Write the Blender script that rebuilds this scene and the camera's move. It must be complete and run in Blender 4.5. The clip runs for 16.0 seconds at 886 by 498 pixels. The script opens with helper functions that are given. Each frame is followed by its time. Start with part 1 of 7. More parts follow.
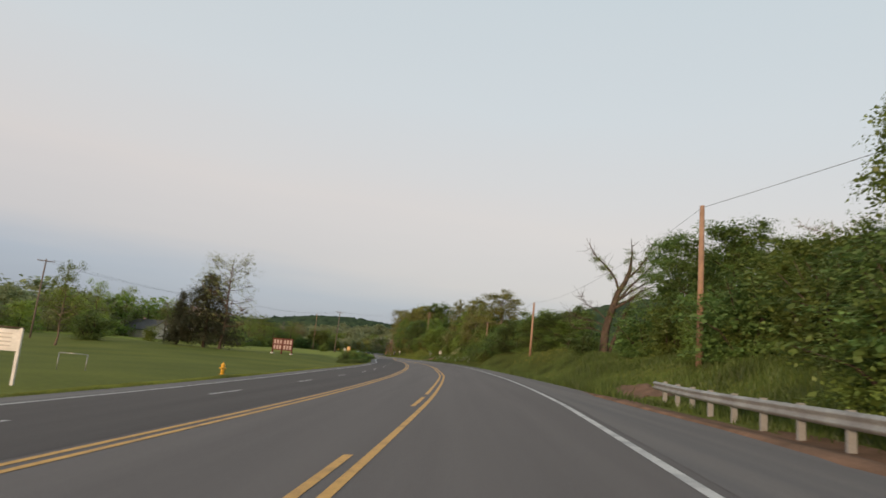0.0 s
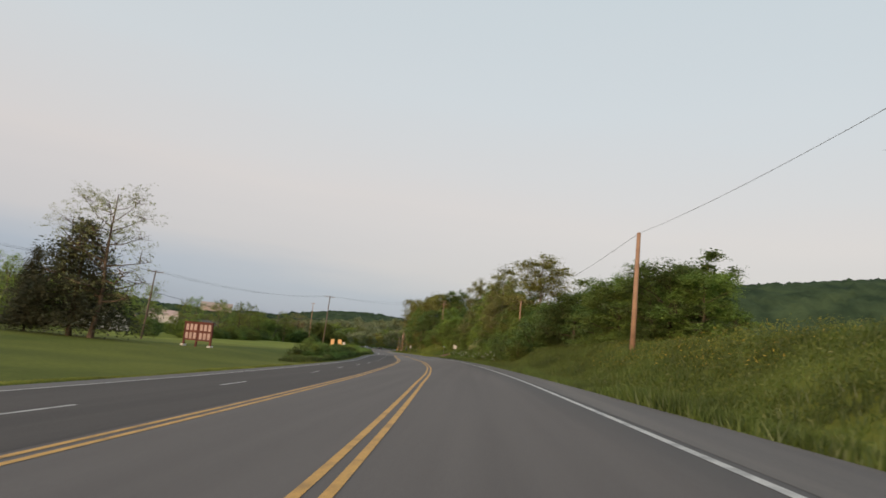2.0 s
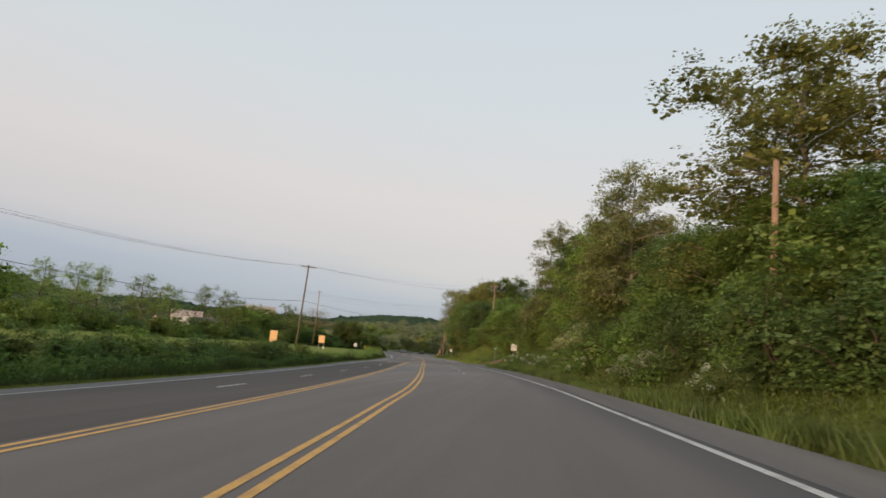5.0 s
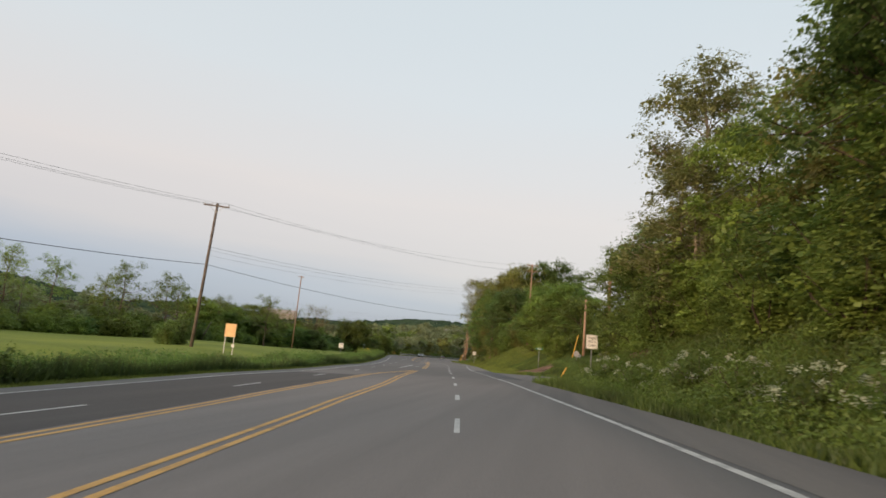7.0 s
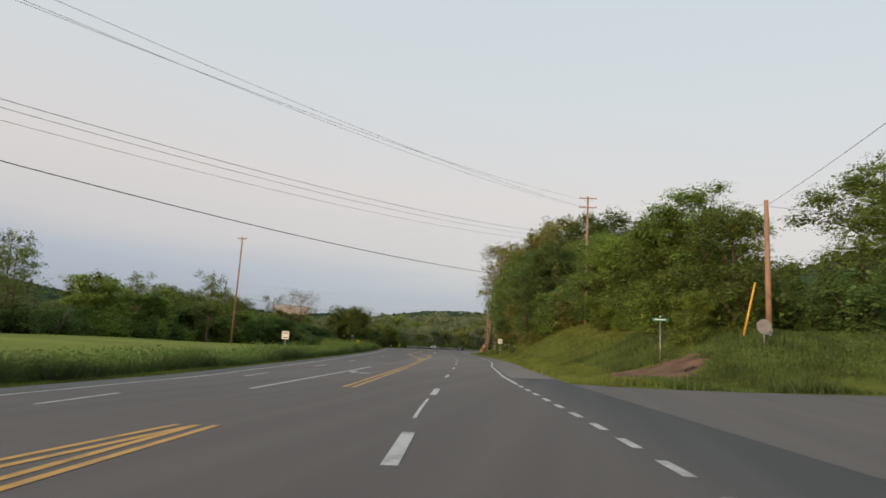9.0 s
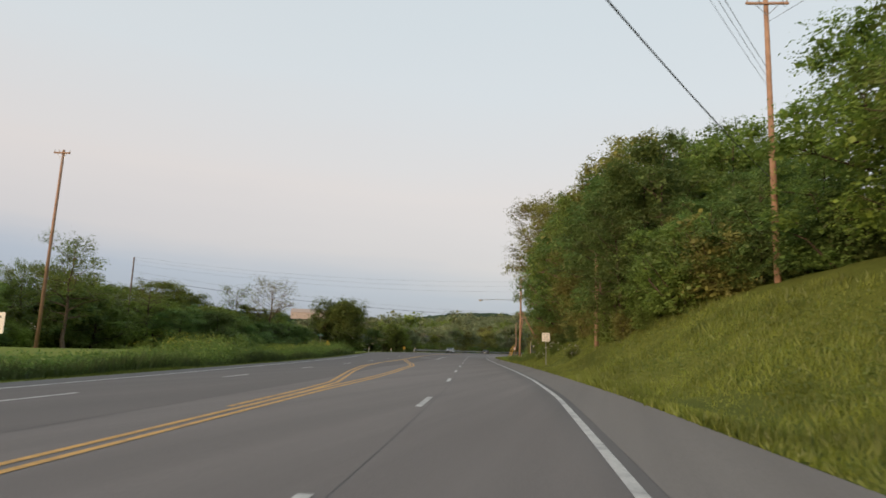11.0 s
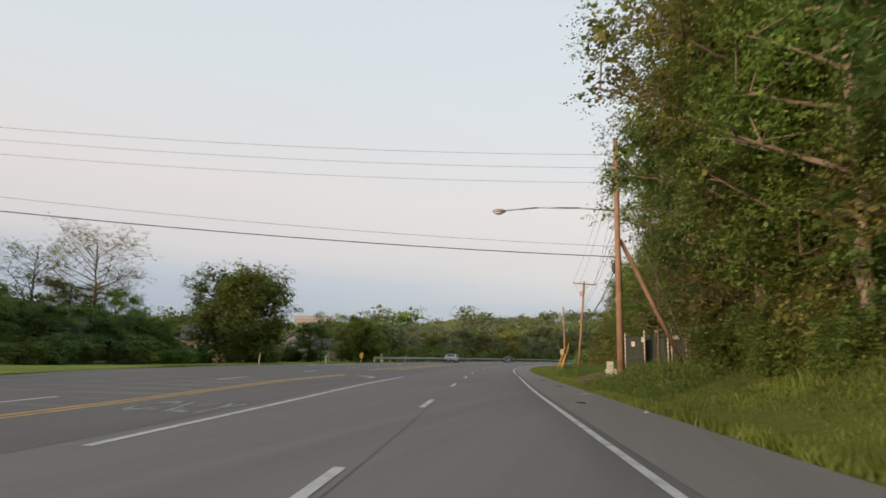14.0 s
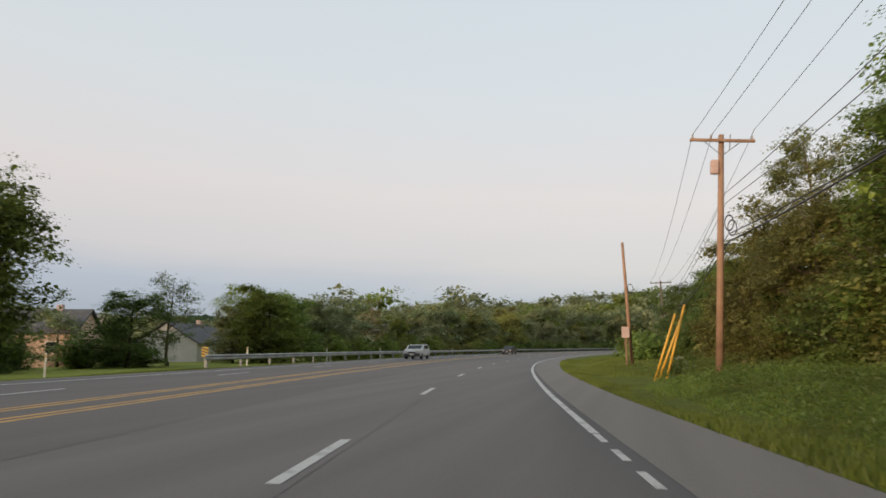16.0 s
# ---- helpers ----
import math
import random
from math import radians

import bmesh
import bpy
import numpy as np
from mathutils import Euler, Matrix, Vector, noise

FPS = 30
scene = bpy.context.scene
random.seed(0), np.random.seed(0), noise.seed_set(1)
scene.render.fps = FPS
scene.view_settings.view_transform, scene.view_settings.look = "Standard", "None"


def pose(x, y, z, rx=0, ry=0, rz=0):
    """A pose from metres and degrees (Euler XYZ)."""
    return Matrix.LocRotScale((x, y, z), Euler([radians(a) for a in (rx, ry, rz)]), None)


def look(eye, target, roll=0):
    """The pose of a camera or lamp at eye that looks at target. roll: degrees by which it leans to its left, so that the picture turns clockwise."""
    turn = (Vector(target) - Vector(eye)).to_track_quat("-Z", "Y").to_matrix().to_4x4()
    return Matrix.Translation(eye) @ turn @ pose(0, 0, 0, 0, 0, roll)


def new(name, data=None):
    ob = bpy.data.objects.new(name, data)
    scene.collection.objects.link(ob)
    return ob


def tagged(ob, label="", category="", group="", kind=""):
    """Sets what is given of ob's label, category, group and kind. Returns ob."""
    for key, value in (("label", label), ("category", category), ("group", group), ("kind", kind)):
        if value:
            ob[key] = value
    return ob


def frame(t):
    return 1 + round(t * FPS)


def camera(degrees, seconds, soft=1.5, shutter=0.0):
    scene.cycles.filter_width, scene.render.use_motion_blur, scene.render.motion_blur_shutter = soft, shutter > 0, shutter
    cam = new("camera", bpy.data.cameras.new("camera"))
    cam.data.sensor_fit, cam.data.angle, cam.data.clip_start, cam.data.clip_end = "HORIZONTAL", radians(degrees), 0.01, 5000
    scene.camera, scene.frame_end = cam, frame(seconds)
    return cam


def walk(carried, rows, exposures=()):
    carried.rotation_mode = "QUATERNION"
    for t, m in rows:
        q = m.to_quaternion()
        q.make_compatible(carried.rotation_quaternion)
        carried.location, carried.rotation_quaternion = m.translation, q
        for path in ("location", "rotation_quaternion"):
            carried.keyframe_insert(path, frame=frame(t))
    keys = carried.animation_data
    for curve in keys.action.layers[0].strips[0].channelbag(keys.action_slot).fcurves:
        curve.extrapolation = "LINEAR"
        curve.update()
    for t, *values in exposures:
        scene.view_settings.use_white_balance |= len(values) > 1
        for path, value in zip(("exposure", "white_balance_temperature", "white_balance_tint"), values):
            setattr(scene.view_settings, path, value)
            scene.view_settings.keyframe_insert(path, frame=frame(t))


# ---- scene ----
cam = camera(69.0, 16.0, soft=1.65, shutter=0.12)
PATH = [
    (0, (3.091, 4.126, 1.266), (3.031, 6.097, 1.601), 5.0),
    (0.5, (3.49, 15.749, 1.293), (3.421, 17.72, 1.62), 4.6),
    (1, (3.769, 27.252, 1.351), (3.675, 29.223, 1.675), 5.1),
    (1.5, (3.768, 38.688, 1.36), (3.667, 40.659, 1.685), 5.3),
    (2, (3.693, 50.185, 1.322), (3.57, 52.156, 1.641), 5.1),
    (2.5, (3.469, 61.754, 1.346), (3.316, 63.723, 1.657), 4.7),
    (3, (3.114, 73.363, 1.321), (2.932, 75.331, 1.627), 4.3),
    (5.5, (0.055, 131.626, 1.328), (-0.252, 133.575, 1.651), 5.3),
    (6, (-0.891, 143.381, 1.335), (-1.219, 145.328, 1.652), 5.1),
    (6.5, (-2.089, 155.3, 1.358), (-2.435, 157.243, 1.684), 5.2),
    (7, (-3.492, 167.306, 1.329), (-3.86, 169.244, 1.658), 5.1),
    (7.5, (-5.018, 179.349, 1.302), (-5.394, 181.284, 1.64), 5.1),
    (8, (-6.671, 191.354, 1.276), (-7.062, 193.288, 1.601), 4.6),
    (8.5, (-8.439, 203.388, 1.313), (-8.854, 205.32, 1.619), 3.4),
    (9, (-10.278, 215.377, 1.274), (-10.698, 217.309, 1.576), 3.0),
    (9.2, (-10.989, 220.2, 1.23), (-11.417, 222.13, 1.531), 2.9),
    (11.5, (-19.755, 275.594, 1.307), (-20.271, 277.5, 1.622), 2.0),
    (12, (-21.943, 287.622, 1.349), (-22.476, 289.523, 1.673), 2.0),
    (12.5, (-24.364, 299.637, 1.367), (-24.909, 301.533, 1.692), 2.0),
    (13, (-26.793, 311.613, 1.367), (-27.339, 313.509, 1.696), 1.8),
    (13.5, (-29.276, 323.49, 1.312), (-29.826, 325.383, 1.648), 1.6),
    (14, (-31.752, 335.323, 1.312), (-32.303, 337.217, 1.643), 1.2),
    (14.5, (-34.203, 347.142, 1.301), (-34.748, 349.036, 1.644), 0.5),
    (15, (-36.555, 358.671, 1.293), (-37.087, 360.568, 1.635), -0.4),
    (15.5, (-38.775, 370.113, 1.293), (-39.32, 372.01, 1.613), -0.0),
    (16, (-40.899, 381.665, 1.305), (-41.434, 383.567, 1.614), -0.6),
]
EXPOSURES = [(0, -0.05), (3, -0.05), (5.5, 0.05), (7, 0.12), (9, 0.0), (11.5, 0.1), (13, 0.15), (16, 0.08)]
walk(cam, [(t, look(eye, target, roll)) for t, eye, target, roll in PATH], EXPOSURES)

# ---- world, sun ----
world = bpy.data.worlds.new("dusk_sky")
scene.world = world
world.use_nodes = True
wn, wl = world.node_tree.nodes, world.node_tree.links
wn.clear()


def wnode(kind, **values):
    n = wn.new(kind)
    for k, v in values.items():
        n.inputs[k].default_value = v
    return n


sky = wn.new("ShaderNodeTexSky")
sky.sky_type = "NISHITA"
sky.sun_disc = False
sky.sun_elevation = radians(5)
sky.sun_rotation = radians(200)
coord = wn.new("ShaderNodeTexCoord")
split = wn.new("ShaderNodeSeparateXYZ")
wl.new(coord.outputs["Generated"], split.inputs[0])
cloud = wnode("ShaderNodeTexNoise", Scale=2.2, Detail=5.0, Roughness=0.55)
stretch = wn.new("ShaderNodeMapping")
stretch.inputs["Scale"].default_value = (1.0, 1.0, 7.0)
wl.new(coord.outputs["Generated"], stretch.inputs["Vector"])
wl.new(stretch.outputs[0], cloud.inputs["Vector"])
wave = wn.new("ShaderNodeMath")
wave.operation = "MULTIPLY_ADD"
wave.inputs[1].default_value = 0.06
wl.new(cloud.outputs["Fac"], wave.inputs[0])
wl.new(split.outputs["Z"], wave.inputs[2])
tip = wn.new("ShaderNodeMath")  # the cloud bank lies higher towards the west
tip.operation = "MULTIPLY_ADD"
tip.inputs[1].default_value = 0.055
wl.new(split.outputs["X"], tip.inputs[0])
wl.new(wave.outputs[0], tip.inputs[2])
ramp = wn.new("ShaderNodeValToRGB")
wl.new(tip.outputs[0], ramp.inputs["Fac"])
stops = [(0.0, (0.27, 0.31, 0.38)), (0.05, (0.31, 0.36, 0.46)), (0.095, (0.38, 0.42, 0.51)), (0.15, (0.56, 0.53, 0.545)),
         (0.24, (0.655, 0.605, 0.59)), (0.40, (0.615, 0.645, 0.665)), (0.62, (0.568, 0.635, 0.67)), (1.0, (0.515, 0.60, 0.65))]
while len(ramp.color_ramp.elements) < len(stops):
    ramp.color_ramp.elements.new(0.5)
for e, (p, c) in zip(ramp.color_ramp.elements, stops):
    e.position, e.color = p, (*c, 1)
back_sky, back_haze = wnode("ShaderNodeBackground", Strength=0.03), wnode("ShaderNodeBackground", Strength=1.0)
wl.new(sky.outputs[0], back_sky.inputs["Color"])
wl.new(ramp.outputs[0], back_haze.inputs["Color"])
both = wn.new("ShaderNodeAddShader")
wl.new(back_sky.outputs[0], both.inputs[0])
wl.new(back_haze.outputs[0], both.inputs[1])
wout = wn.new("ShaderNodeOutputWorld")
wl.new(both.outputs[0], wout.inputs[0])

sun = new("sun", bpy.data.lights.new("sun", "SUN"))
sun.data.energy, sun.data.color, sun.data.angle = 3.6, (1.0, 0.73, 0.50), radians(10)
sun.matrix_world = look((-55, -100, 15), (0, 0, 0))


# ---- materials ----
def material(name, base=(0.5, 0.5, 0.5), rough=0.7, metal=0.0, second=None, scale=4.0, grain=40.0, bump=0.0, contrast=(0.35, 0.65), specular=0.5):
    """A surface with broad stains between two colours, fine grain and relief."""
    m = bpy.data.materials.new(name)
    m.use_nodes = True
    n, l = m.node_tree.nodes, m.node_tree.links
    p = n["Principled BSDF"]
    p.inputs["Roughness"].default_value = rough
    p.inputs["Metallic"].default_value = metal
    p.inputs["Specular IOR Level"].default_value = specular
    tc = n.new("ShaderNodeTexCoord")
    big = n.new("ShaderNodeTexNoise")
    big.inputs["Scale"].default_value, big.inputs["Detail"].default_value = scale, 6
    fine = n.new("ShaderNodeTexNoise")
    fine.inputs["Scale"].default_value, fine.inputs["Detail"].default_value = grain, 3
    l.new(tc.outputs["Object"], big.inputs["Vector"])
    l.new(tc.outputs["Object"], fine.inputs["Vector"])
    r = n.new("ShaderNodeValToRGB")
    r.color_ramp.elements[0].position, r.color_ramp.elements[1].position = contrast
    second = second or tuple(c * 0.72 for c in base)
    r.color_ramp.elements[0].color, r.color_ramp.elements[1].color = (*second, 1), (*base, 1)
    l.new(big.outputs["Fac"], r.inputs["Fac"])
    mix = n.new("ShaderNodeMix")
    mix.data_type, mix.blend_type = "RGBA", "MULTIPLY"
    mix.inputs["Factor"].default_value = 0.5
    g = n.new("ShaderNodeValToRGB")
    g.color_ramp.elements[0].position, g.color_ramp.elements[1].position = 0.3, 0.7
    g.color_ramp.elements[0].color = (0.55, 0.55, 0.55, 1)
    l.new(fine.outputs["Fac"], g.inputs["Fac"])
    l.new(r.outputs[0], mix.inputs["A"])
    l.new(g.outputs[0], mix.inputs["B"])
    l.new(mix.outputs["Result"], p.inputs["Base Color"])
    if bump:
        b = n.new("ShaderNodeBump")
        b.inputs["Strength"].default_value, b.inputs["Distance"].default_value = bump, 0.02
        l.new(fine.outputs["Fac"], b.inputs["Height"])
        l.new(b.outputs[0], p.inputs["Normal"])
    return m


def leaf_material(name, dark, light, accent=None, share=0.12):
    """Leaves: each one its own shade, light shining through."""
    mean = [(a + b) / 2 for a, b in zip(dark, light)]
    mean = [m_ * k for m_, k in zip(mean, (1.10, 1.0, 1.08))]
    dark, light = [[m_ + (c - m_) * 0.5 for c, m_ in zip(e, mean)] for e in (dark, light)]
    m = bpy.data.materials.new(name)
    m.use_nodes = True
    n, l = m.node_tree.nodes, m.node_tree.links
    n.clear()
    geo, info = n.new("ShaderNodeNewGeometry"), n.new("ShaderNodeObjectInfo")
    r = n.new("ShaderNodeValToRGB")
    r.color_ramp.elements[0].color, r.color_ramp.elements[1].color = (*dark, 1), (*light, 1)
    if accent:
        r.color_ramp.elements[1].position = 1.0 - share - 0.02
        e = r.color_ramp.elements.new(1.0 - share)
        e.color = (*accent, 1)
    l.new(geo.outputs["Random Per Island"], r.inputs["Fac"])
    hsv = n.new("ShaderNodeHueSaturation")
    span = n.new("ShaderNodeMapRange")
    span.inputs["To Min"].default_value, span.inputs["To Max"].default_value = 0.75, 1.25
    l.new(info.outputs["Random"], span.inputs["Value"])
    tc = n.new("ShaderNodeTexCoord")
    clump = n.new("ShaderNodeTexNoise")
    clump.inputs["Scale"].default_value, clump.inputs["Detail"].default_value = 0.42, 4
    l.new(tc.outputs["Object"], clump.inputs["Vector"])
    tone = n.new("ShaderNodeMapRange")
    tone.inputs["From Min"].default_value, tone.inputs["From Max"].default_value = 0.3, 0.7
    tone.inputs["To Min"].default_value, tone.inputs["To Max"].default_value = 0.62, 1.42
    l.new(clump.outputs["Fac"], tone.inputs["Value"])
    both_tones = n.new("ShaderNodeMath")
    both_tones.operation = "MULTIPLY"
    l.new(span.outputs[0], both_tones.inputs[0])
    l.new(tone.outputs[0], both_tones.inputs[1])
    l.new(both_tones.outputs[0], hsv.inputs["Value"])
    hue = n.new("ShaderNodeMapRange")
    hue.inputs["To Min"].default_value, hue.inputs["To Max"].default_value = 0.482, 0.512
    l.new(info.outputs["Random"], hue.inputs["Value"])
    l.new(hue.outputs[0], hsv.inputs["Hue"])
    l.new(r.outputs[0], hsv.inputs["Color"])
    d, t = n.new("ShaderNodeBsdfDiffuse"), n.new("ShaderNodeBsdfTranslucent")
    gl = n.new("ShaderNodeBsdfGlossy")
    gl.inputs["Roughness"].default_value = 0.55
    l.new(hsv.outputs[0], d.inputs["Color"])
    l.new(hsv.outputs[0], t.inputs["Color"])
    mix, mix2 = n.new("ShaderNodeMixShader"), n.new("ShaderNodeMixShader")
    mix.inputs[0].default_value, mix2.inputs[0].default_value = 0.46, 0.03
    l.new(d.outputs[0], mix.inputs[1])
    l.new(t.outputs[0], mix.inputs[2])
    l.new(mix.outputs[0], mix2.inputs[1])
    l.new(gl.outputs[0], mix2.inputs[2])
    out = n.new("ShaderNodeOutputMaterial")
    l.new(mix2.outputs[0], out.inputs[0])
    return m


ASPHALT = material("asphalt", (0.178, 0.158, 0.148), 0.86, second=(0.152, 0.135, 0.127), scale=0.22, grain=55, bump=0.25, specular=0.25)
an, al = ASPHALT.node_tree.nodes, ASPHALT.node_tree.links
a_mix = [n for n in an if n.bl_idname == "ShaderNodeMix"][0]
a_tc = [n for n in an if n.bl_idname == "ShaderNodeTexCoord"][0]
a_xyz, a_map, a_tone = an.new("ShaderNodeSeparateXYZ"), an.new("ShaderNodeMapRange"), an.new("ShaderNodeValToRGB")
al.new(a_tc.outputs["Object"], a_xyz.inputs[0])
a_wob = an.new("ShaderNodeMath")  # noise makes the edges of the painted brightness steps ragged
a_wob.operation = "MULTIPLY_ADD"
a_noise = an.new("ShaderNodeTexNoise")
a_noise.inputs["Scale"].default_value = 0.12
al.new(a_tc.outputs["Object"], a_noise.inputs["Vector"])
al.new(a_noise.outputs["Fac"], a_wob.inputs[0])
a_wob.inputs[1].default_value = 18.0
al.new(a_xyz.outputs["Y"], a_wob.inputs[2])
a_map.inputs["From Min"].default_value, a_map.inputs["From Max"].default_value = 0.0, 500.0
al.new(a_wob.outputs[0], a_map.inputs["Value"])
al.new(a_map.outputs[0], a_tone.inputs["Fac"])
# brightness of the road by stretch, put into the asphalt colour
road_tones = [(0.0, 0.92), (0.28, 0.98), (0.36, 1.35), (0.42, 1.35), (0.455, 0.92), (0.49, 0.95), (0.59, 1.38), (0.70, 1.38), (0.76, 1.22), (1.0, 1.15)]
while len(a_tone.color_ramp.elements) < len(road_tones):
    a_tone.color_ramp.elements.new(0.5)
for e, (p_, v_) in zip(a_tone.color_ramp.elements, road_tones):
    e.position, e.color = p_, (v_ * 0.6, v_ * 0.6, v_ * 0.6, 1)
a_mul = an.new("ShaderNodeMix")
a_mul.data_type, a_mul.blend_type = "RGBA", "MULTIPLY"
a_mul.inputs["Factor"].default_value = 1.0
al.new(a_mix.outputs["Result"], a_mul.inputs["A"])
al.new(a_tone.outputs[0], a_mul.inputs["B"])
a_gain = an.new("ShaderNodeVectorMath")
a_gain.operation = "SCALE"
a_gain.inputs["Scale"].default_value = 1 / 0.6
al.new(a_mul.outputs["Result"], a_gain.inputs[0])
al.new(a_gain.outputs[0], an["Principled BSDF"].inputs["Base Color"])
# darker asphalt colour that stands in for lens vignetting on the oncoming lanes
ASPHALT_DARK = material("vignette_dark_asphalt", (0.104, 0.090, 0.084), 0.86, second=(0.086, 0.075, 0.070), scale=0.22, grain=55, bump=0.25, specular=0.25)
ASPHALT_MID = material("mid_asphalt", (0.184, 0.164, 0.154), 0.86, second=(0.160, 0.143, 0.135), scale=0.22, grain=55, bump=0.25, specular=0.25)
SEAM = material("sealed_seam", (0.150, 0.134, 0.127), 0.86, second=(0.180, 0.160, 0.150), scale=0.8, grain=55)
SHOULDER = material("shoulder_asphalt", (0.203, 0.185, 0.172), 0.9, second=(0.158, 0.147, 0.144), scale=0.6, grain=45, bump=0.3, specular=0.2)
# paler copy of the shoulder, keeping step with the brightness painted into the lanes
SHOULDER_PALE = material("pale_shoulder_asphalt", (0.262, 0.236, 0.216), 0.9, second=(0.238, 0.214, 0.197), scale=0.6, grain=45, bump=0.3, specular=0.2)
for m_, wide_ in ((SHOULDER_PALE, 1.6), (ASPHALT, 1.1), (ASPHALT_DARK, 1.1), (ASPHALT_MID, 1.1), (SHOULDER, 1.6)):
    # wear and seams run along the road
    n_, l_ = m_.node_tree.nodes, m_.node_tree.links
    broad = min((q for q in n_ if q.bl_idname == "ShaderNodeTexNoise" and q.inputs["Detail"].default_value == 6), key=lambda q: q.inputs["Scale"].default_value)
    along = n_.new("ShaderNodeMapping")
    along.inputs["Rotation"].default_value = (0, 0, radians(-7))
    along.inputs["Scale"].default_value = (wide_, 0.035, 1)
    broad.inputs["Scale"].default_value = 1.0
    l_.new([q for q in n_ if q.bl_idname == "ShaderNodeTexCoord"][0].outputs["Object"], along.inputs["Vector"])
    l_.new(along.outputs[0], broad.inputs["Vector"])
WHITE_PAINT = material("white_road_paint", (0.62, 0.60, 0.57), 0.7, second=(0.36, 0.35, 0.34), scale=1.6, grain=18, contrast=(0.30, 0.52))
YELLOW_PAINT = material("yellow_road_paint", (0.66, 0.36, 0.085), 0.7, second=(0.42, 0.235, 0.07), scale=1.6, grain=18, contrast=(0.30, 0.52))
GRASS = material("lawn", (0.152, 0.166, 0.030), 0.95, second=(0.104, 0.124, 0.023), scale=0.09, grain=3.0, bump=0.4, specular=0.1)
gn, gl_ = GRASS.node_tree.nodes, GRASS.node_tree.links
g_tc = [n for n in gn if n.bl_idname == "ShaderNodeTexCoord"][0]
g_xyz, g_hay, g_scale = gn.new("ShaderNodeSeparateXYZ"), gn.new("ShaderNodeMapRange"), gn.new("ShaderNodeVectorMath")
gl_.new(g_tc.outputs["Object"], g_xyz.inputs[0])
gl_.new(g_xyz.outputs["Y"], g_hay.inputs["Value"])  # the hay field beyond the lawn is paler
g_hay.inputs["From Min"].default_value, g_hay.inputs["From Max"].default_value = 140.0, 175.0
g_hay.inputs["To Min"].default_value, g_hay.inputs["To Max"].default_value = 0.0, 0.7
g_side, g_left, g_gain = gn.new("ShaderNodeMath"), gn.new("ShaderNodeMapRange"), gn.new("ShaderNodeMath")
g_side.operation = g_gain.operation = "MULTIPLY_ADD"
g_side.inputs[1].default_value, g_gain.inputs[2].default_value = 0.2, 1.0
gl_.new(g_xyz.outputs["Y"], g_side.inputs[0])
gl_.new(g_xyz.outputs["X"], g_side.inputs[2])
gl_.new(g_side.outputs[0], g_left.inputs["Value"])
g_left.inputs["From Min"].default_value, g_left.inputs["From Max"].default_value = 28.0, 20.0
gl_.new(g_hay.outputs[0], g_gain.inputs[0])
gl_.new(g_left.outputs[0], g_gain.inputs[1])
g_scale.operation = "SCALE"
gl_.new([n for n in gn if n.bl_idname == "ShaderNodeMix"][0].outputs["Result"], g_scale.inputs[0])
gl_.new(g_gain.outputs[0], g_scale.inputs["Scale"])
gl_.new(g_scale.outputs[0], gn["Principled BSDF"].inputs["Base Color"])
FOREST = material("wooded_hill", (0.060, 0.090, 0.045), 0.95, second=(0.026, 0.045, 0.026), scale=0.05, grain=0.25, bump=0.5, specular=0.05)
DIRT = material("bare_earth", (0.25, 0.148, 0.098), 0.95, second=(0.13, 0.083, 0.056), scale=0.9, grain=14, bump=0.5, specular=0.1)
POLE_WOOD = material("weathered_pole_wood", (0.40, 0.25, 0.165), 0.85, second=(0.27, 0.165, 0.11), scale=1.2, grain=30, bump=0.3, specular=0.2)
POLE_GREY = material("grey_pole_wood", (0.19, 0.15, 0.125), 0.85, second=(0.12, 0.095, 0.08), scale=1.2, grain=30, bump=0.3, specular=0.2)
BARK = material("bark", (0.12, 0.088, 0.065), 0.95, second=(0.060, 0.045, 0.034), scale=3, grain=22, bump=0.7, specular=0.1)
BARK_PALE = material("pale_bark", (0.34, 0.27, 0.21), 0.95, second=(0.19, 0.15, 0.115), scale=3, grain=22, bump=0.6, specular=0.1)
BARK_MID = material("grey_brown_bark", (0.20, 0.145, 0.105), 0.95, second=(0.10, 0.075, 0.055), scale=3, grain=22, bump=0.6, specular=0.1)
GALVANISED = material("galvanised_steel", (0.42, 0.42, 0.41), 0.45, 0.75, second=(0.30, 0.29, 0.28), scale=2.0, grain=25)
RAIL_STEEL = material("weathered_rail_steel", (0.40, 0.40, 0.385), 0.6, 0.35, second=(0.27, 0.26, 0.25), scale=1.2, grain=20)
SIGN_WHITE = material("sign_white", (0.78, 0.74, 0.66), 0.5, second=(0.66, 0.62, 0.55), scale=2, grain=20)
SIGN_BACK = material("sign_back_aluminium", (0.40, 0.37, 0.34), 0.5, 0.5, second=(0.30, 0.28, 0.26), scale=3, grain=25)
# amber of the reflectors; on sign backs it stands in for reflected sun
SIGN_WARM = material("sign_amber_and_sunlit", (0.86, 0.52, 0.22), 0.5, second=(0.74, 0.43, 0.18), scale=2, grain=20)
SIGN_YELLOW = material("sign_yellow", (0.85, 0.50, 0.03), 0.45, second=(0.74, 0.43, 0.03), scale=2, grain=20)
SIGN_GREEN = material("sign_green", (0.03, 0.23, 0.16), 0.45, second=(0.02, 0.17, 0.12), scale=2, grain=20)
LETTER_BLACK = material("letter_black", (0.035, 0.033, 0.03), 0.6, scale=3, grain=20)
RUST_RED = material("rust_red_timber", (0.19, 0.058, 0.042), 0.8, second=(0.12, 0.038, 0.028), scale=1.5, grain=25, bump=0.2)
FADED_PANEL = material("faded_panel", (0.62, 0.47, 0.42), 0.7, second=(0.47, 0.33, 0.29), scale=1.2, grain=12)
